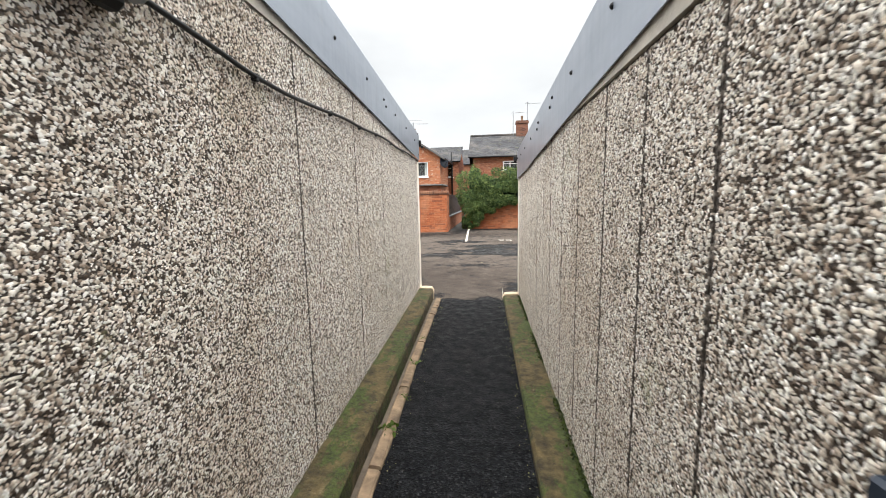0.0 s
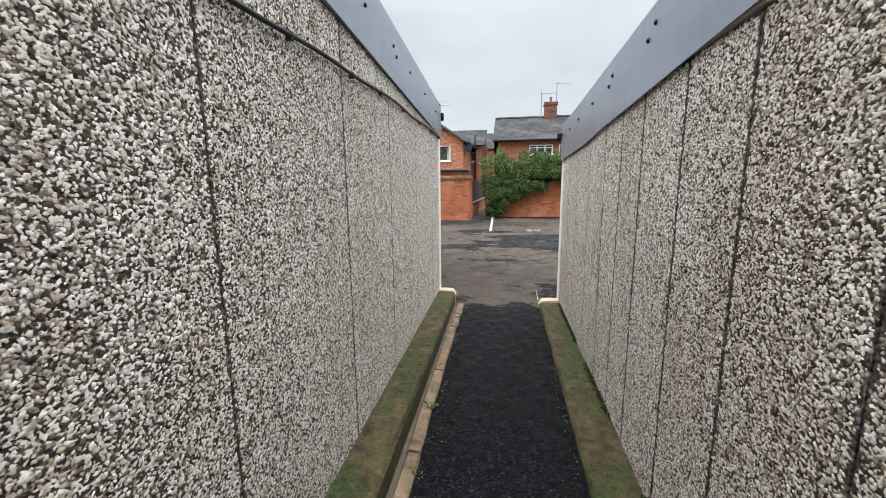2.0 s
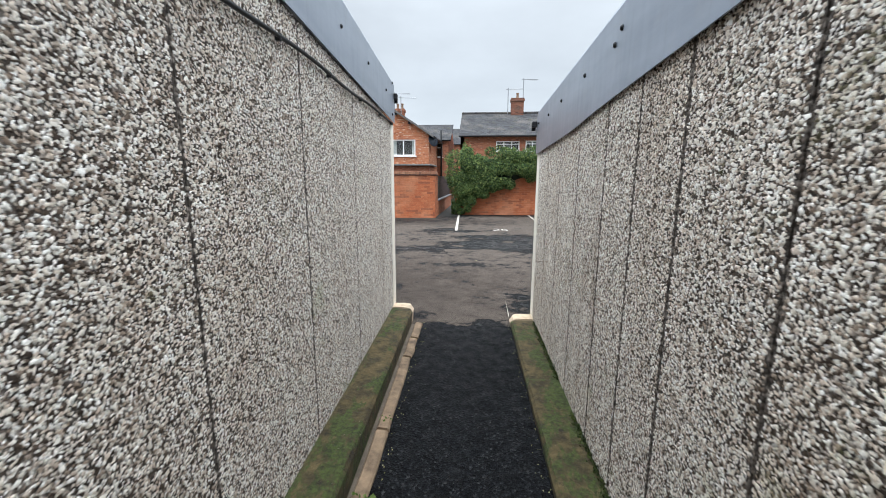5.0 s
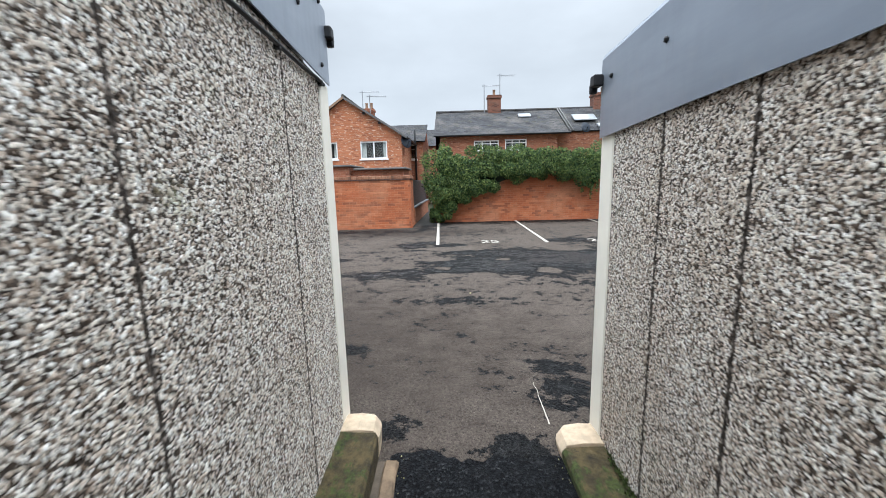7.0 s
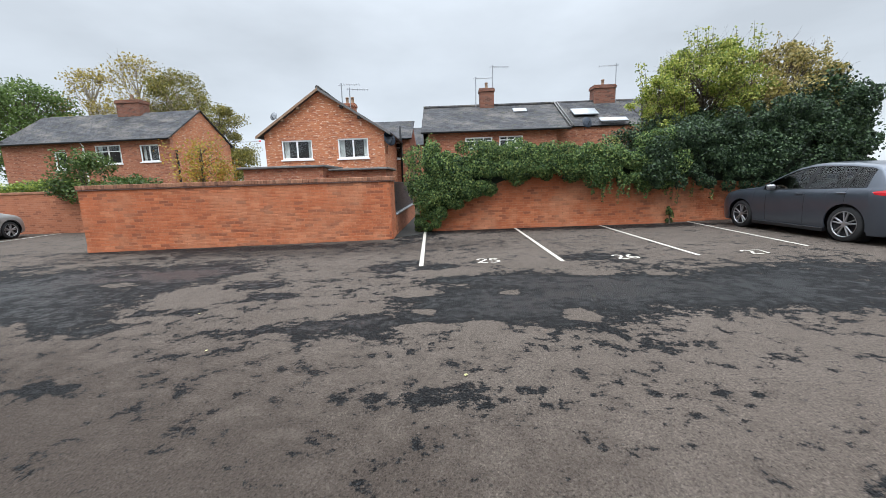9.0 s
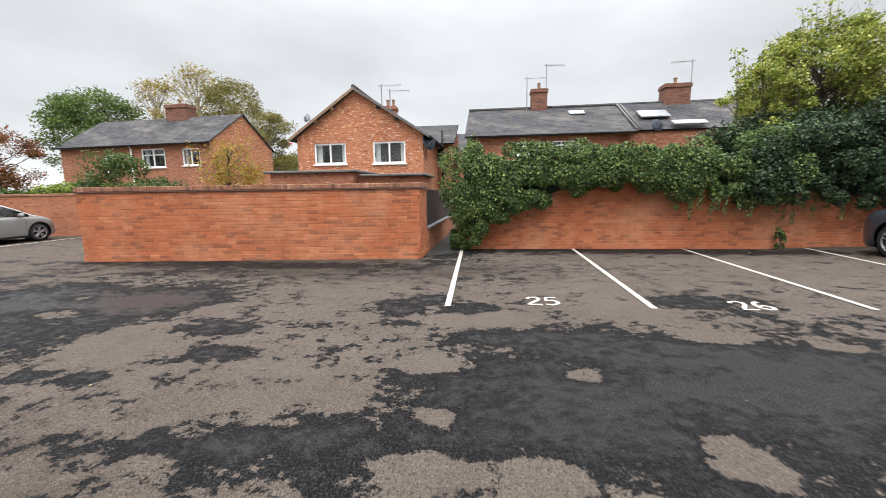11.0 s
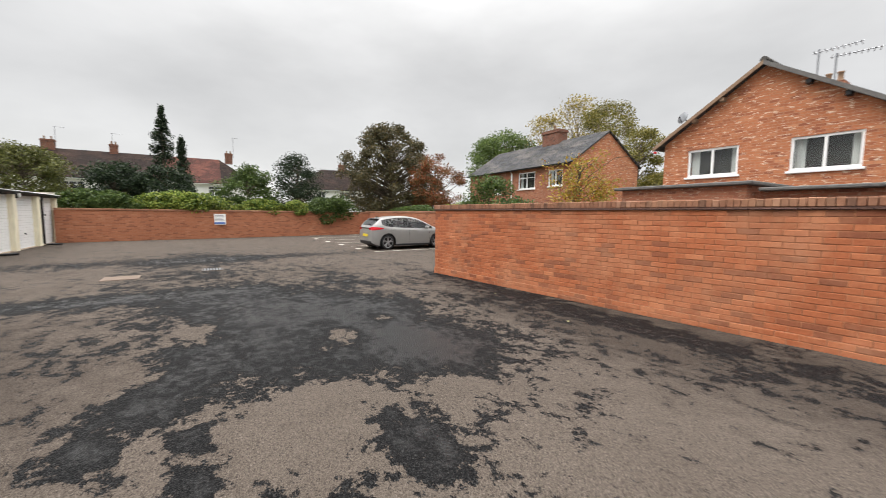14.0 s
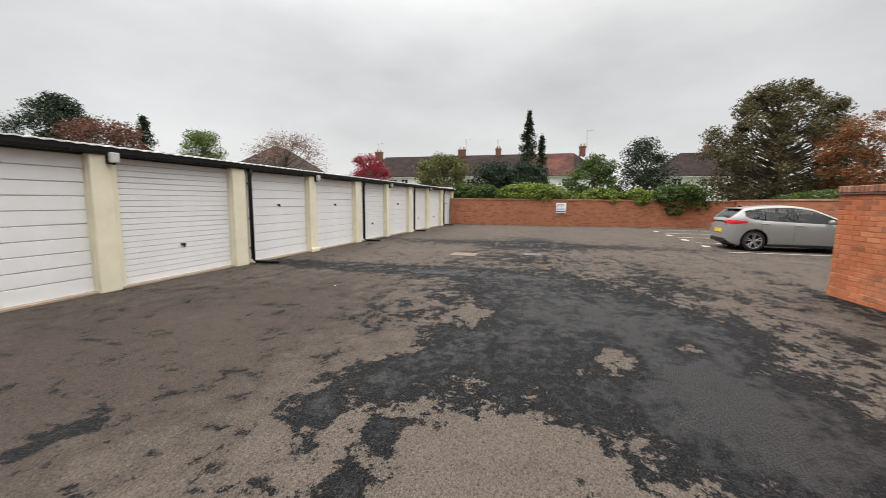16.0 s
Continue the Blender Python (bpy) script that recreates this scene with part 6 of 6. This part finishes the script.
shrub("shrub", -22.0, 16.4, 1.5, 3.0, .7, .5, "mid_green", "low green and grey shrubs along the back wall", 7000, .12, seed_lumps=40)
shrub("shrub", -16.5, 16.6, 1.6, 2.4, .8, .55, "hedge", "pale green shrubs along the back wall", 5000, .11, seed_lumps=30)
shrub("shrub", -14.2, 15.9, 1.9, 1.2, 1.2, 1.2, "mid_green", "dense green shrub beside the brick house", 6000, .1, seed_lumps=30)
shrub("shrub", -11.6, 14.8, 1.4, 1.2, .8, .7, "mid_green", "garden shrubs showing over the brick wall", 3500, .1, seed_lumps=20)
# climbing rose with yellow leaves beside the garden wall
rs = thing("climbing_rose", "straggly yellow-leaved climbing rose with one red flower", "climbing plant", pose(-9.6, 16, 0))
wood = Acc().tube([(0, 0, 0), (0, 0, 3.2)], .06, 7).tube([(0, 0, 2.6), (.9, .6, 3.4), (1.85, 1.3, 3.5)], [.015, .01, .006], 4)
C = []
r = random.Random(5)
for k in range(26):
    a = r.uniform(0, 6.28)
    z0, ln = r.uniform(1.5, 3.0), r.uniform(.5, 1.7)
    e = Vector((math.cos(a) * ln, math.sin(a) * ln * .5, z0 + r.uniform(-.2, .7)))
    wood.tube([(0, 0, z0), (e.x * .5, e.y * .5, z0 + .3), tuple(e)], [.015, .01, .004], 4, caps=False)
    C.append(np.array(e) * rng.uniform(.4, 1.05, (110, 1)) ** .5 + rng.normal(0, .15, (110, 3)))
part("cane_growth", wood, M["bark"], rs, fix=False)
C = np.concatenate(C)
tagged(leaves("foliage", C, .1, M["rose_leaf"], rs), kind="stuff")
part("flower", Acc().lathe([(.0, -.03), (.04, -.02), (.055, .02), (.03, .04), (0, .03)], 9, pose(1.85, 1.3, 3.5), "z"), plain("red_petals", (.7, .02, .02), .5), rs)

# trees beyond the houses to the north
tree("tree", (-46, 44, 0), 13.5, 5.2, "fresh_green", "broad green tree behind the brick houses", 24000, .25, .4, .2, clumps=110, density=.32)
tree("tree", (-36, 48, 0), 16.5, 4.6, "straw", "tall pale tree losing its leaves", 4200, .26, .35, .2, bark="pale_bark", clumps=90, density=.4, twigs=10)
tree("tree", (-41, 47, 0), 15.5, 3.4, "straw", "tall pale tree losing its leaves", 3000, .26, .3, .2, bark="pale_bark", clumps=70, density=.4, twigs=10)
tree("tree", (-30.5, 47, 0), 14.5, 4.4, "olive", "yellow autumn tree behind the gable house", 24000, .2, .35, .15, bark="pale_bark", clumps=90, density=.36, twigs=5)
tree("tree", (-25.5, 45, 0), 10.5, 3.6, "olive", "yellow-green tree behind the gable house", 20000, .19, .3, .1, clumps=60, density=.36)
# trees beyond the west wall
tree("tree", (-38, 21.8, 0), 10.4, 5.0, "bronze", "large dense bronze-green tree behind the west wall", 36000, .18, .42, .1, clumps=230, density=.19, top_heavy=-.25)
tree("tree", (-33, 24.2, 0), 6.9, 2.8, "orange", "orange-red autumn tree behind the wall", 16000, .14, .2, .15, clumps=60, density=.32, twigs=2)
tree("tree", (-37, 12.4, 0), 6.3, 2.1, "dark_green", "dark green evergreen shrub tree", 14000, .13, .2, .1, clumps=80, density=.42)
tree("tree", (-37, 8.4, 0), 5.0, 2.2, "mid_green", "green garden tree behind the hedge", 14000, .16, .18, .1, clumps=80, density=.4)
tree("tree", (-39, 2.6, 0), 4.8, 2.2, "dark_green", "dark holly tree behind the hedge", 14000, .17, .18, .1, clumps=80, density=.42)
tree("tree", (-40, -5.6, 0), 5.8, 3.0, "sallow", "willowy olive tree behind the hedge", 17000, .17, .2, .1, clumps=110, density=.3, twigs=1)
tree("tree", (-40, -.6, 0), 5.0, 2.4, "dark_green", "dark garden tree behind the hedge", 15000, .17, .18, .1, clumps=80, density=.4)
tree("tree", (-38, -13.2, 0), 5.7, 2.1, "red", "crimson maple behind the garages", 9000, .14, .16, .25, clumps=70, density=.42)
tree("tree", (-31, -17.5, 0), 6.7, 3.6, "mauve", "bare pinkish tree with a few leaves behind the garages", 4500, .13, .18, .25, bark="bark", clumps=70, density=.4, twigs=9)
tree("tree", (-34, -30, 0), 8.1, 2.0, "fresh_green", "round green tree behind the garages", 16000, .14, .2, .3, clumps=90, density=.48)
tree("tree", (-22.3, -31, 0), 8.8, 3.0, "dark_green", "dark spreading cedar behind the garages", 18000, .15, .3, .35, clumps=130, density=.3, top_heavy=-.4)
tree("tree", (-20.5, -24, 0), 6.2, 3.4, "russet", "russet tree behind the garages", 14000, .14, .2, .25, clumps=50, density=.34)


def fir(name, base, height, radius, label, bare=.35):
    """A conifer: straight stem, whorls of drooping boughs, ragged."""
    t = thing(name, label, "tree", pose(*base))
    r = random.Random(name + label)
    wood, C = Acc(), []
    wood.tube([(0, 0, 0), (.1, 0, height * .5), (0, 0, height)], [.16, .1, .01], 7)
    z = height * bare
    while z < height * .98:
        k = (z / height - bare) / (1 - bare)
        ln = radius * (1 - k) ** .7 * (.55 + .45 * min(1, k * 4)) * r.uniform(.55, 1.2)
        for _ in range(5):
            a = r.uniform(0, 6.28)
            e = (math.cos(a) * ln, math.sin(a) * ln, z - ln * .35)
            wood.tube([(0, 0, z), (e[0] * .5, e[1] * .5, z + .05), e], [.025, .018, .006], 4, caps=False)
            q = rng.uniform(.02, 1.05, (60, 1))
            C.append(np.array([[0, 0, z]]) * (1 - q) + np.array([e]) * q + rng.normal(0, .085, (60, 3)) * np.array([1, 1, 1.5]))
        z += r.uniform(.2, .34)
    part("trunk", wood, M["bark"], t, fix=False)
    tagged(leaves("foliage", np.concatenate(C), .15, M["dark_green"], t, droop=.9), kind="stuff")


fir("fir_tree", (-46.5, 2.2, 0), 11.4, 1.2, "tall ragged fir with a bare lower stem", .55)
fir("fir_tree", (-45, 3.7, 0), 8.4, 1.2, "small dark fir beside the tall one", .2)
fir("conifer", (-28, -30, 0), 8.7, 2.6, "dark pointed conifer behind the garages", .25)

# weeds in the alley and leaves on the ground
for wx, wy, s in ((.275, -3.3, .07), (.265, -2.35, .05), (.27, -4.35, .05), (.265, -1.75, .035), (.29, -2.9, .04)):
    p = side(ALLEY_L, wx, wy)
    wd = thing("weed", "small green weed growing beside the edging stones", "weed", pose(p[0], p[1], .02), "weeds in the alley")
    q = rng.normal(0, 1, (26, 3)) * s * .5
    q[:, 2] = np.abs(q[:, 2]) * .8
    part("stem", Acc().tube([(0, 0, -.02), (0, 0, s * .6)], .003, 4), M["bark"], wd)
    leaves("foliage", q, s * .55, M["moss"], wd, up=.8)
for lx, ly, s in ((-2.8, 4.69, .045), (-2.02, 3.58, .05), (2.12, 4.98, .03), (-1.0, 9.6, .05), (-4.2, 9.2, .05), (-6.2, 9.55, .06), (.4, 3.0, .04), (-7.0, 2.27, .07), (-5.9, 1.2, .05), (1.5, 11.9, .06), (3.4, 11.7, .05), (6.2, 11.9, .06)):
    V, F = leaf_arrays(np.array([[0, 0, 0.0]]), [s], up=6)
    V[:, 2] = np.abs(V[:, 2]) * .3
    lf = fast_mesh("fallen_leaf", V, F, M["fallen"], None, pose(lx, ly, .012))
    tagged(lf, "small pale fallen leaf on the asphalt", "leaf", "fallen leaves")
r = random.Random(21)
lit = []
for k in range(260):
    yy = -r.uniform(.1, 5.2)
    if r.random() < .5:
        lit.append((-.40 - .045 * yy + .31 + abs(r.gauss(0, .03)), yy, .02))
    else:
        lit.append((1.0 - .025 * yy - .225 - abs(r.gauss(0, .025)), yy, .02))
V, F = leaf_arrays(np.array(lit), np.full(len(lit), .009), up=3)
tagged(fast_mesh("litter", V, F, M["fallen"]), "tiny pale chips and leaf litter along the tarmac edges", "litter", kind="stuff")

# moss in the angle between the algae wall and its plinth
moss_y = -rng.uniform(.15, 4.9, 2600)
moss_y = moss_y[np.array([noise.noise((y * 1.7, 3.3, 0)) > -.12 for y in moss_y])]
mc = np.stack([-np.abs(rng.normal(0, .014, len(moss_y))) - .002, moss_y, .088 + np.abs(rng.normal(0, .012, len(moss_y)))], 1)
V, F = leaf_arrays(mc, np.full(len(mc), .016), up=1.5)
tagged(fast_mesh("moss", V, F, M["wall_moss"], None, ALLEY_R), "dark green moss along the foot of the algae wall", "moss", kind="stuff")

# ---------- parked cars ----------
def car(name, m, label, paint, L, W, wheel_r, axles, top, belt, glass, screen, rear, pillars, tail, plate, flare):
    """A car lofted from one outline. Local y runs forward, x to its right. top: the outline from tail to nose; belt: foot of the side windows;
    glass: side windows from, to; screen and rear: where windscreen and rear window begin and end; tail: tail lamp's low edge and height."""
    c = thing(name, label, "car", m)
    half, y0, y1 = W / 2, -L / 2, L / 2
    R = wheel_r * 1.17
    high = max(top(y0 + L * k / 50) for k in range(51))

    def plan(y):
        e = min(y - y0, y1 - y) / (L * .5)
        return half * (1 - .24 * max(0.0, 1 - e / .22) ** 2.3)

    def wide(y, z):
        w, b = plan(y), min(belt(y), top(y) - .05)
        if z <= b:
            k = (z - .2) / max(.05, b - .2)
            return w * float(np.interp(k, [0, .1, .3, .52, .68, .84, .93, 1], [.93, .962, .985, .995, 1.0, .992, .972, .935]))
        k = (z - b) / max(.05, high - b)
        return w * (.935 - .235 * k - .05 * k * k)

    ys = sorted({round(v, 4) for v in [y0 + L * k / 64 for k in range(65)] + [a + R * math.sin(math.pi * q / 18) for a in axles for q in range(-9, 10)]
                 + [y0 + .012, y0 + .03, y0 + .055, y1 - .012, y1 - .03, y1 - .06, *glass, *screen, *rear]})
    lows = (0, .06, .2, .4, .6, .78, .9, .96, 1)
    v, n = [], len(lows) + 3 + 5
    for y in ys:
        e = min(y - y0, y1 - y)
        za = .19 + .13 * max(0, 1 - e / .3) ** 2
        for a in axles:
            if abs(y - a) < R:
                za = max(za, wheel_r + math.sqrt(R * R - (y - a) ** 2))
        t = top(y)
        b = max(min(belt(y), t - .05), za + .03)
        wb, wt = b + .012, max(b + .016, t - .075)
        sec = [(wide(y, za + (b - za) * k), za + (b - za) * k) for k in lows] + [(wide(y, z), z) for z in (wb, (wb + wt) / 2, wt)]
        xe = sec[-1][0]
        te = max(t, wt + .01)
        sec += [(xe * .975, wt + (te - wt) * .45), (xe * .92, wt + (te - wt) * .85), (xe * .8, te), (xe * .42, te + .014), (0, te + .02)]
        v += [(x, y, z) for x, z in sec] + [(-x, y, z) for x, z in sec[:-1][::-1]]
    k = 2 * n - 1
    f = {"body": [], "left": [], "right": [], "screen": [], "rear": []}
    w0 = len(lows)
    for i in range(len(ys) - 1):
        yc = (ys[i] + ys[i + 1]) / 2
        for j in range(k - 1):
            js = j if j < n - 1 else k - 2 - j
            q = (i * k + j, i * k + j + 1, (i + 1) * k + j + 1, (i + 1) * k + j)
            where = "body"
            if glass[0] < yc < glass[1] and js in (w0, w0 + 1):
                where = "right" if j < n - 1 else "left"
            elif js >= w0 + 5 and screen[0] < yc < screen[1]:
                where = "screen"
            elif js >= w0 + 5 and rear[0] < yc < rear[1]:
                where = "rear"
            f[where].append(q)
    f["body"] += [tuple(range(k)), tuple(range((len(ys) - 1) * k, len(ys) * k))]
    for key, nm, mat, lab in (("body", "body", paint, ""), ("left", "side_window", M["car_glass"], "tinted side window"), ("right", "side_window", M["car_glass"], "tinted side window"),
                              ("screen", "windscreen", M["car_glass"], "tinted windscreen"), ("rear", "rear_window", M["car_glass"], "dark rear window")):
        used = sorted({i for q in f[key] for i in q})
        at = {i: j for j, i in enumerate(used)}
        part(nm, Acc().add([v[i] for i in used], [tuple(at[i] for i in q) for q in f[key]]), mat, c, lab, smooth=True)
    part("underbody", Acc().box(-half * .8, half * .8, y0 + .2, y1 - .2, .17, .5), M["black"], c)
    part("cabin_floor", Acc().box(-half * .84, half * .84, rear[1] - .1, screen[0] + .1, .5, belt(0) - .28), M["black"], c)
    seats = Acc()
    for sx in (-.36, .36):
        for sy in (.1, -.8):
            seats.soft(sx - .24, sx + .24, sy - .14, sy + .02, .45, high - .5, .05)
            seats.soft(sx - .12, sx + .12, sy - .15, sy - .06, high - .49, high - .27, .04)
    part("seats", seats, M["tyre"], c)
    part("dashboard", Acc().soft(-half * .8, half * .8, screen[0] - .45, screen[0] + .2, .6, belt(screen[0]) - .06, .05), M["black"], c)

    def on(y, z, s, off=.004):
        return (s * (wide(y, z) + off), y, z)

    for s in (1, -1):
        part("sill_trim", Acc().soft(min(s * half * .9, s * half * .985), max(s * half * .9, s * half * .985), axles[1] + R, axles[0] - R, .165, .25, .012), M["black"], c)
        part("window_trim", Acc().tube([on(glass[0] + (glass[1] - glass[0]) * q / 20, belt(glass[0] + (glass[1] - glass[0]) * q / 20) + .012, s, .001) for q in range(21)], .011, 5), M["black"], c)
        rail = [glass[0] + (glass[1] - glass[0]) * q / 24 for q in range(25)]
        part("window_trim", Acc().tube([on(y, max(belt(y) + .02, top(y) - .076), s, .001) for y in rail], .01, 5), M["black"], c)
        for yb, wd in pillars:
            pl = Acc()
            vv = []
            for q in range(6):
                for dy in (-wd, wd):
                    yy = yb + dy - .07 * q / 5
                    z = belt(yb) + .012 + (top(yy) - .076 - belt(yb) - .012) * q / 5
                    vv.append(on(yy, z, s, .004))
            part("pillar_cover", pl.add(vv, [(2 * q, 2 * q + 1, 2 * q + 3, 2 * q + 2) for q in range(5)]), M["black"], c)
        mid = pillars[0][0]
        for yd in (mid - .03, mid - .94, mid + 1.04):
            zb_ = .3 if abs(yd - axles[1]) > R and abs(yd - axles[0]) > R else wheel_r + R * .8
            part("door_gap", Acc().tube([on(yd, zb_ + (belt(yd) - zb_) * q / 6, s, -.001) for q in range(7)], .0045, 4), M["black"], c)
        for hy in (mid + .1, mid - .86):
            part("door_handle", Acc().soft(-.01, .026, -.1, .1, -.016, .016, .007), paint, c).matrix_local = pose(s * wide(hy, belt(hy) - .1), hy, belt(hy) - .1, 0, 0, 0 if s > 0 else 180)
        mz = belt(glass[1] - .25) + .05
        mr = part("mirror", Acc().soft(-.03, .17, -.06, .06, -.05, .08, .035), paint if not flare else M["alloy"], c)
        mr.matrix_local = pose(s * (wide(glass[1] - .3, mz) + .02), glass[1] - .3, mz, 0, 0, 0 if s > 0 else 180)
        part("mirror_foot", Acc().soft(-.05, .1, -.04, .04, -.09, -.045, .012), M["black"], c).matrix_local = mr.matrix_local.copy()
        low, tall, ln, inner = tail
        tv = []
        for q in range(11):
            g = q / 10
            yy = y0 + .006 + ln * g
            lo_, hi_ = low + tall * .42 * g, low + tall * (1.0 - .3 * g * g)
            if q == 10:
                lo_ = hi_ - .012
            tv += [on(yy, lo_, s, .006), on(yy, (lo_ + hi_) / 2, s, .012), on(yy, hi_, s, .006)]
        tf = [(3 * q + j, 3 * q + j + 1, 3 * q + j + 4, 3 * q + j + 3) for q in range(10) for j in range(2)]
        part("tail_light", Acc().add(tv, tf), M["tail"], c, "red wedge-shaped tail lamp")
        part("tail_light_inner", Acc().soft(min(s * half * inner, s * wide(y0 + .006, low + .05)), max(s * half * inner, s * wide(y0 + .006, low + .05)), y0 - .014, y0 + .01, low + tall * .15, low + tall * .8, .008), M["tail"], c)
        part("headlight", Acc().soft(-.2, .2, -.1, .04, -.05, .06, .025), M["lens"], c).matrix_local = pose(s * half * .64, y1 - .13, top(y1 - .12) - .1, 0, 0, -s * 34)
        for a in axles:
            ar = Acc()
            av = []
            for q in range(21):
                g = math.pi * (q / 20 * 1.16 - .08)
                for rr, off in ((R * .985, -.02), (R * .99, .006), (R * (1.09 if flare else 1.03), .005)):
                    yy, zz = a + rr * math.cos(g), wheel_r + rr * math.sin(g)
                    av.append((s * (wide(yy, max(zz, .21)) + off), yy, zz))
            ar.add(av, [(3 * q + j, 3 * q + j + 1, 3 * q + j + 4, 3 * q + j + 3) for q in range(20) for j in range(2)])
            part("wheel_arch", ar, paint if flare else M["black"], c)
            part("arch_liner", Acc().lathe([(R * .99, -.22), (R * .99, .02)], 24, pose(s * (half - .1), a, wheel_r, 0, 0, 0 if s > 0 else 180)), M["black"], c)
            w = part("wheel", Acc().lathe([(wheel_r * .68, -.1), (wheel_r * .93, -.105), (wheel_r, -.07), (wheel_r, .07), (wheel_r * .93, .105), (wheel_r * .7, .1)], 36), M["tyre"], c, smooth=True)
            w.matrix_local = pose(s * (half - .135), a, wheel_r, 0, 0, 0 if s > 0 else 180)
            part("rim", Acc().lathe([(wheel_r * .7, .1), (wheel_r * .73, .098), (wheel_r * .69, .03), (.04, .03), (.0, .03)], 30), M["black"], w, smooth=True)
            part("rim_lip", Acc().lathe([(wheel_r * .68, .085), (wheel_r * .7, .108), (wheel_r * .73, .104)], 30), M["alloy"], w, smooth=True)
            sp = Acc()
            for q in range(5):
                for o, wd in ((-.21, .017), (.17, .014)):
                    sp.soft(.06, .096, -wd, wd, .03, wheel_r * .7, .007, Matrix.Rotation(2 * math.pi * q / 5 + o, 4, "X"))
            sp.lathe([(0, .1), (.05, .097), (.06, .06)], 14)
            part("spokes", sp, M["alloy"], w)
    part("rear_plate", Acc().soft(-.26, .26, -.012, .012, -.055, .055, .004), M["plate"], c).matrix_local = pose(0, y0 - .012, plate)
    part("bumper_trim", Acc().soft(-half * .7, half * .7, -.02, .06, -.1, .05, .03), M["black"], c).matrix_local = pose(0, y0 + .0, .34)
    part("tail_strip", Acc().soft(-half * .62, half * .62, -.012, .02, -.022, .022, .008), M["black"], c).matrix_local = pose(0, y0 + .0, tail[0] + tail[1] * .62)
    part("wiper", Acc().soft(-.03, .36, -.012, .012, -.006, .01, .003), M["black"], c).matrix_local = pose(0, rear[0] + .03, top(rear[0] + .03) + .03, 55, 0, 0)
    part("spoiler", Acc().soft(-half * .6, half * .6, -.09, .08, -.012, .014, .01), paint, c).matrix_local = pose(0, rear[1] - .01, top(rear[1]) + .022, -4, 0, 0)
    part("aerial_fin", Acc().prism([(-.1, 0), (.06, 0), (-.08, .06)], -.02, .02, "x"), M["black"], c).matrix_local = pose(0, rear[1] + .2, top(rear[1] + .2) + .018)
    return c


hatch_top = curve([(-2.0, .9), (-1.97, .97), (-1.93, 1.02), (-1.86, 1.1), (-1.6, 1.32), (-1.48, 1.36), (-1.2, 1.405), (-.7, 1.45), (-.2, 1.455), (.15, 1.415), (.4, 1.35), (.7, 1.22), (1.18, .985), (1.3, .95), (1.6, .88), (1.85, .77), (1.95, .67), (2.0, .55)])
hatch_belt = curve([(-2.0, 1.02), (-1.6, 1.12), (-1.35, 1.02), (-1.1, .985), (-.4, .95), (.5, .915), (1.1, .9), (2.0, .85)])
car("car", pose(-16.25, 12.62, 0, 0, 0, 1.5) @ Matrix.Diagonal((.95, .92, .95, 1)), "silver five-door hatchback parked nose to the back wall", M["silver"], 4.0, 1.75, .325, (1.3, -1.28),
    hatch_top, hatch_belt, (-1.56, 1.04), (.3, 1.14), (-1.92, -1.58), ((-.16, .045), (-1.06, .025)), (.84, .15, .5, .5), .62, False)
suv_top = curve([(-2.33, .95), (-2.27, 1.06), (-2.2, 1.12), (-2.1, 1.22), (-1.85, 1.5), (-1.7, 1.58), (-1.2, 1.64), (-.6, 1.665), (-.3, 1.645), (0, 1.58), (.35, 1.42), (.86, 1.15), (1.0, 1.11), (1.6, 1.05), (2.0, .97), (2.2, .86), (2.29, .74), (2.33, .6)])
suv_belt = curve([(-2.33, 1.14), (-1.7, 1.13), (-.8, 1.09), (.6, 1.05), (1.3, 1.03), (2.33, .95)])
car("car", pose(9.42, 9.82, 0, 0, 0, 1.0), "dark grey sport utility car parked nose to the ivy-covered wall", M["graphite"], 4.66, 1.9, .37, (1.42, -1.42),
    suv_top, suv_belt, (-1.75, .74), (-.1, .83), (-2.16, -1.84), ((-.45, .05), (-1.35, .03)), (.94, .16, .42, .5), .8, True)
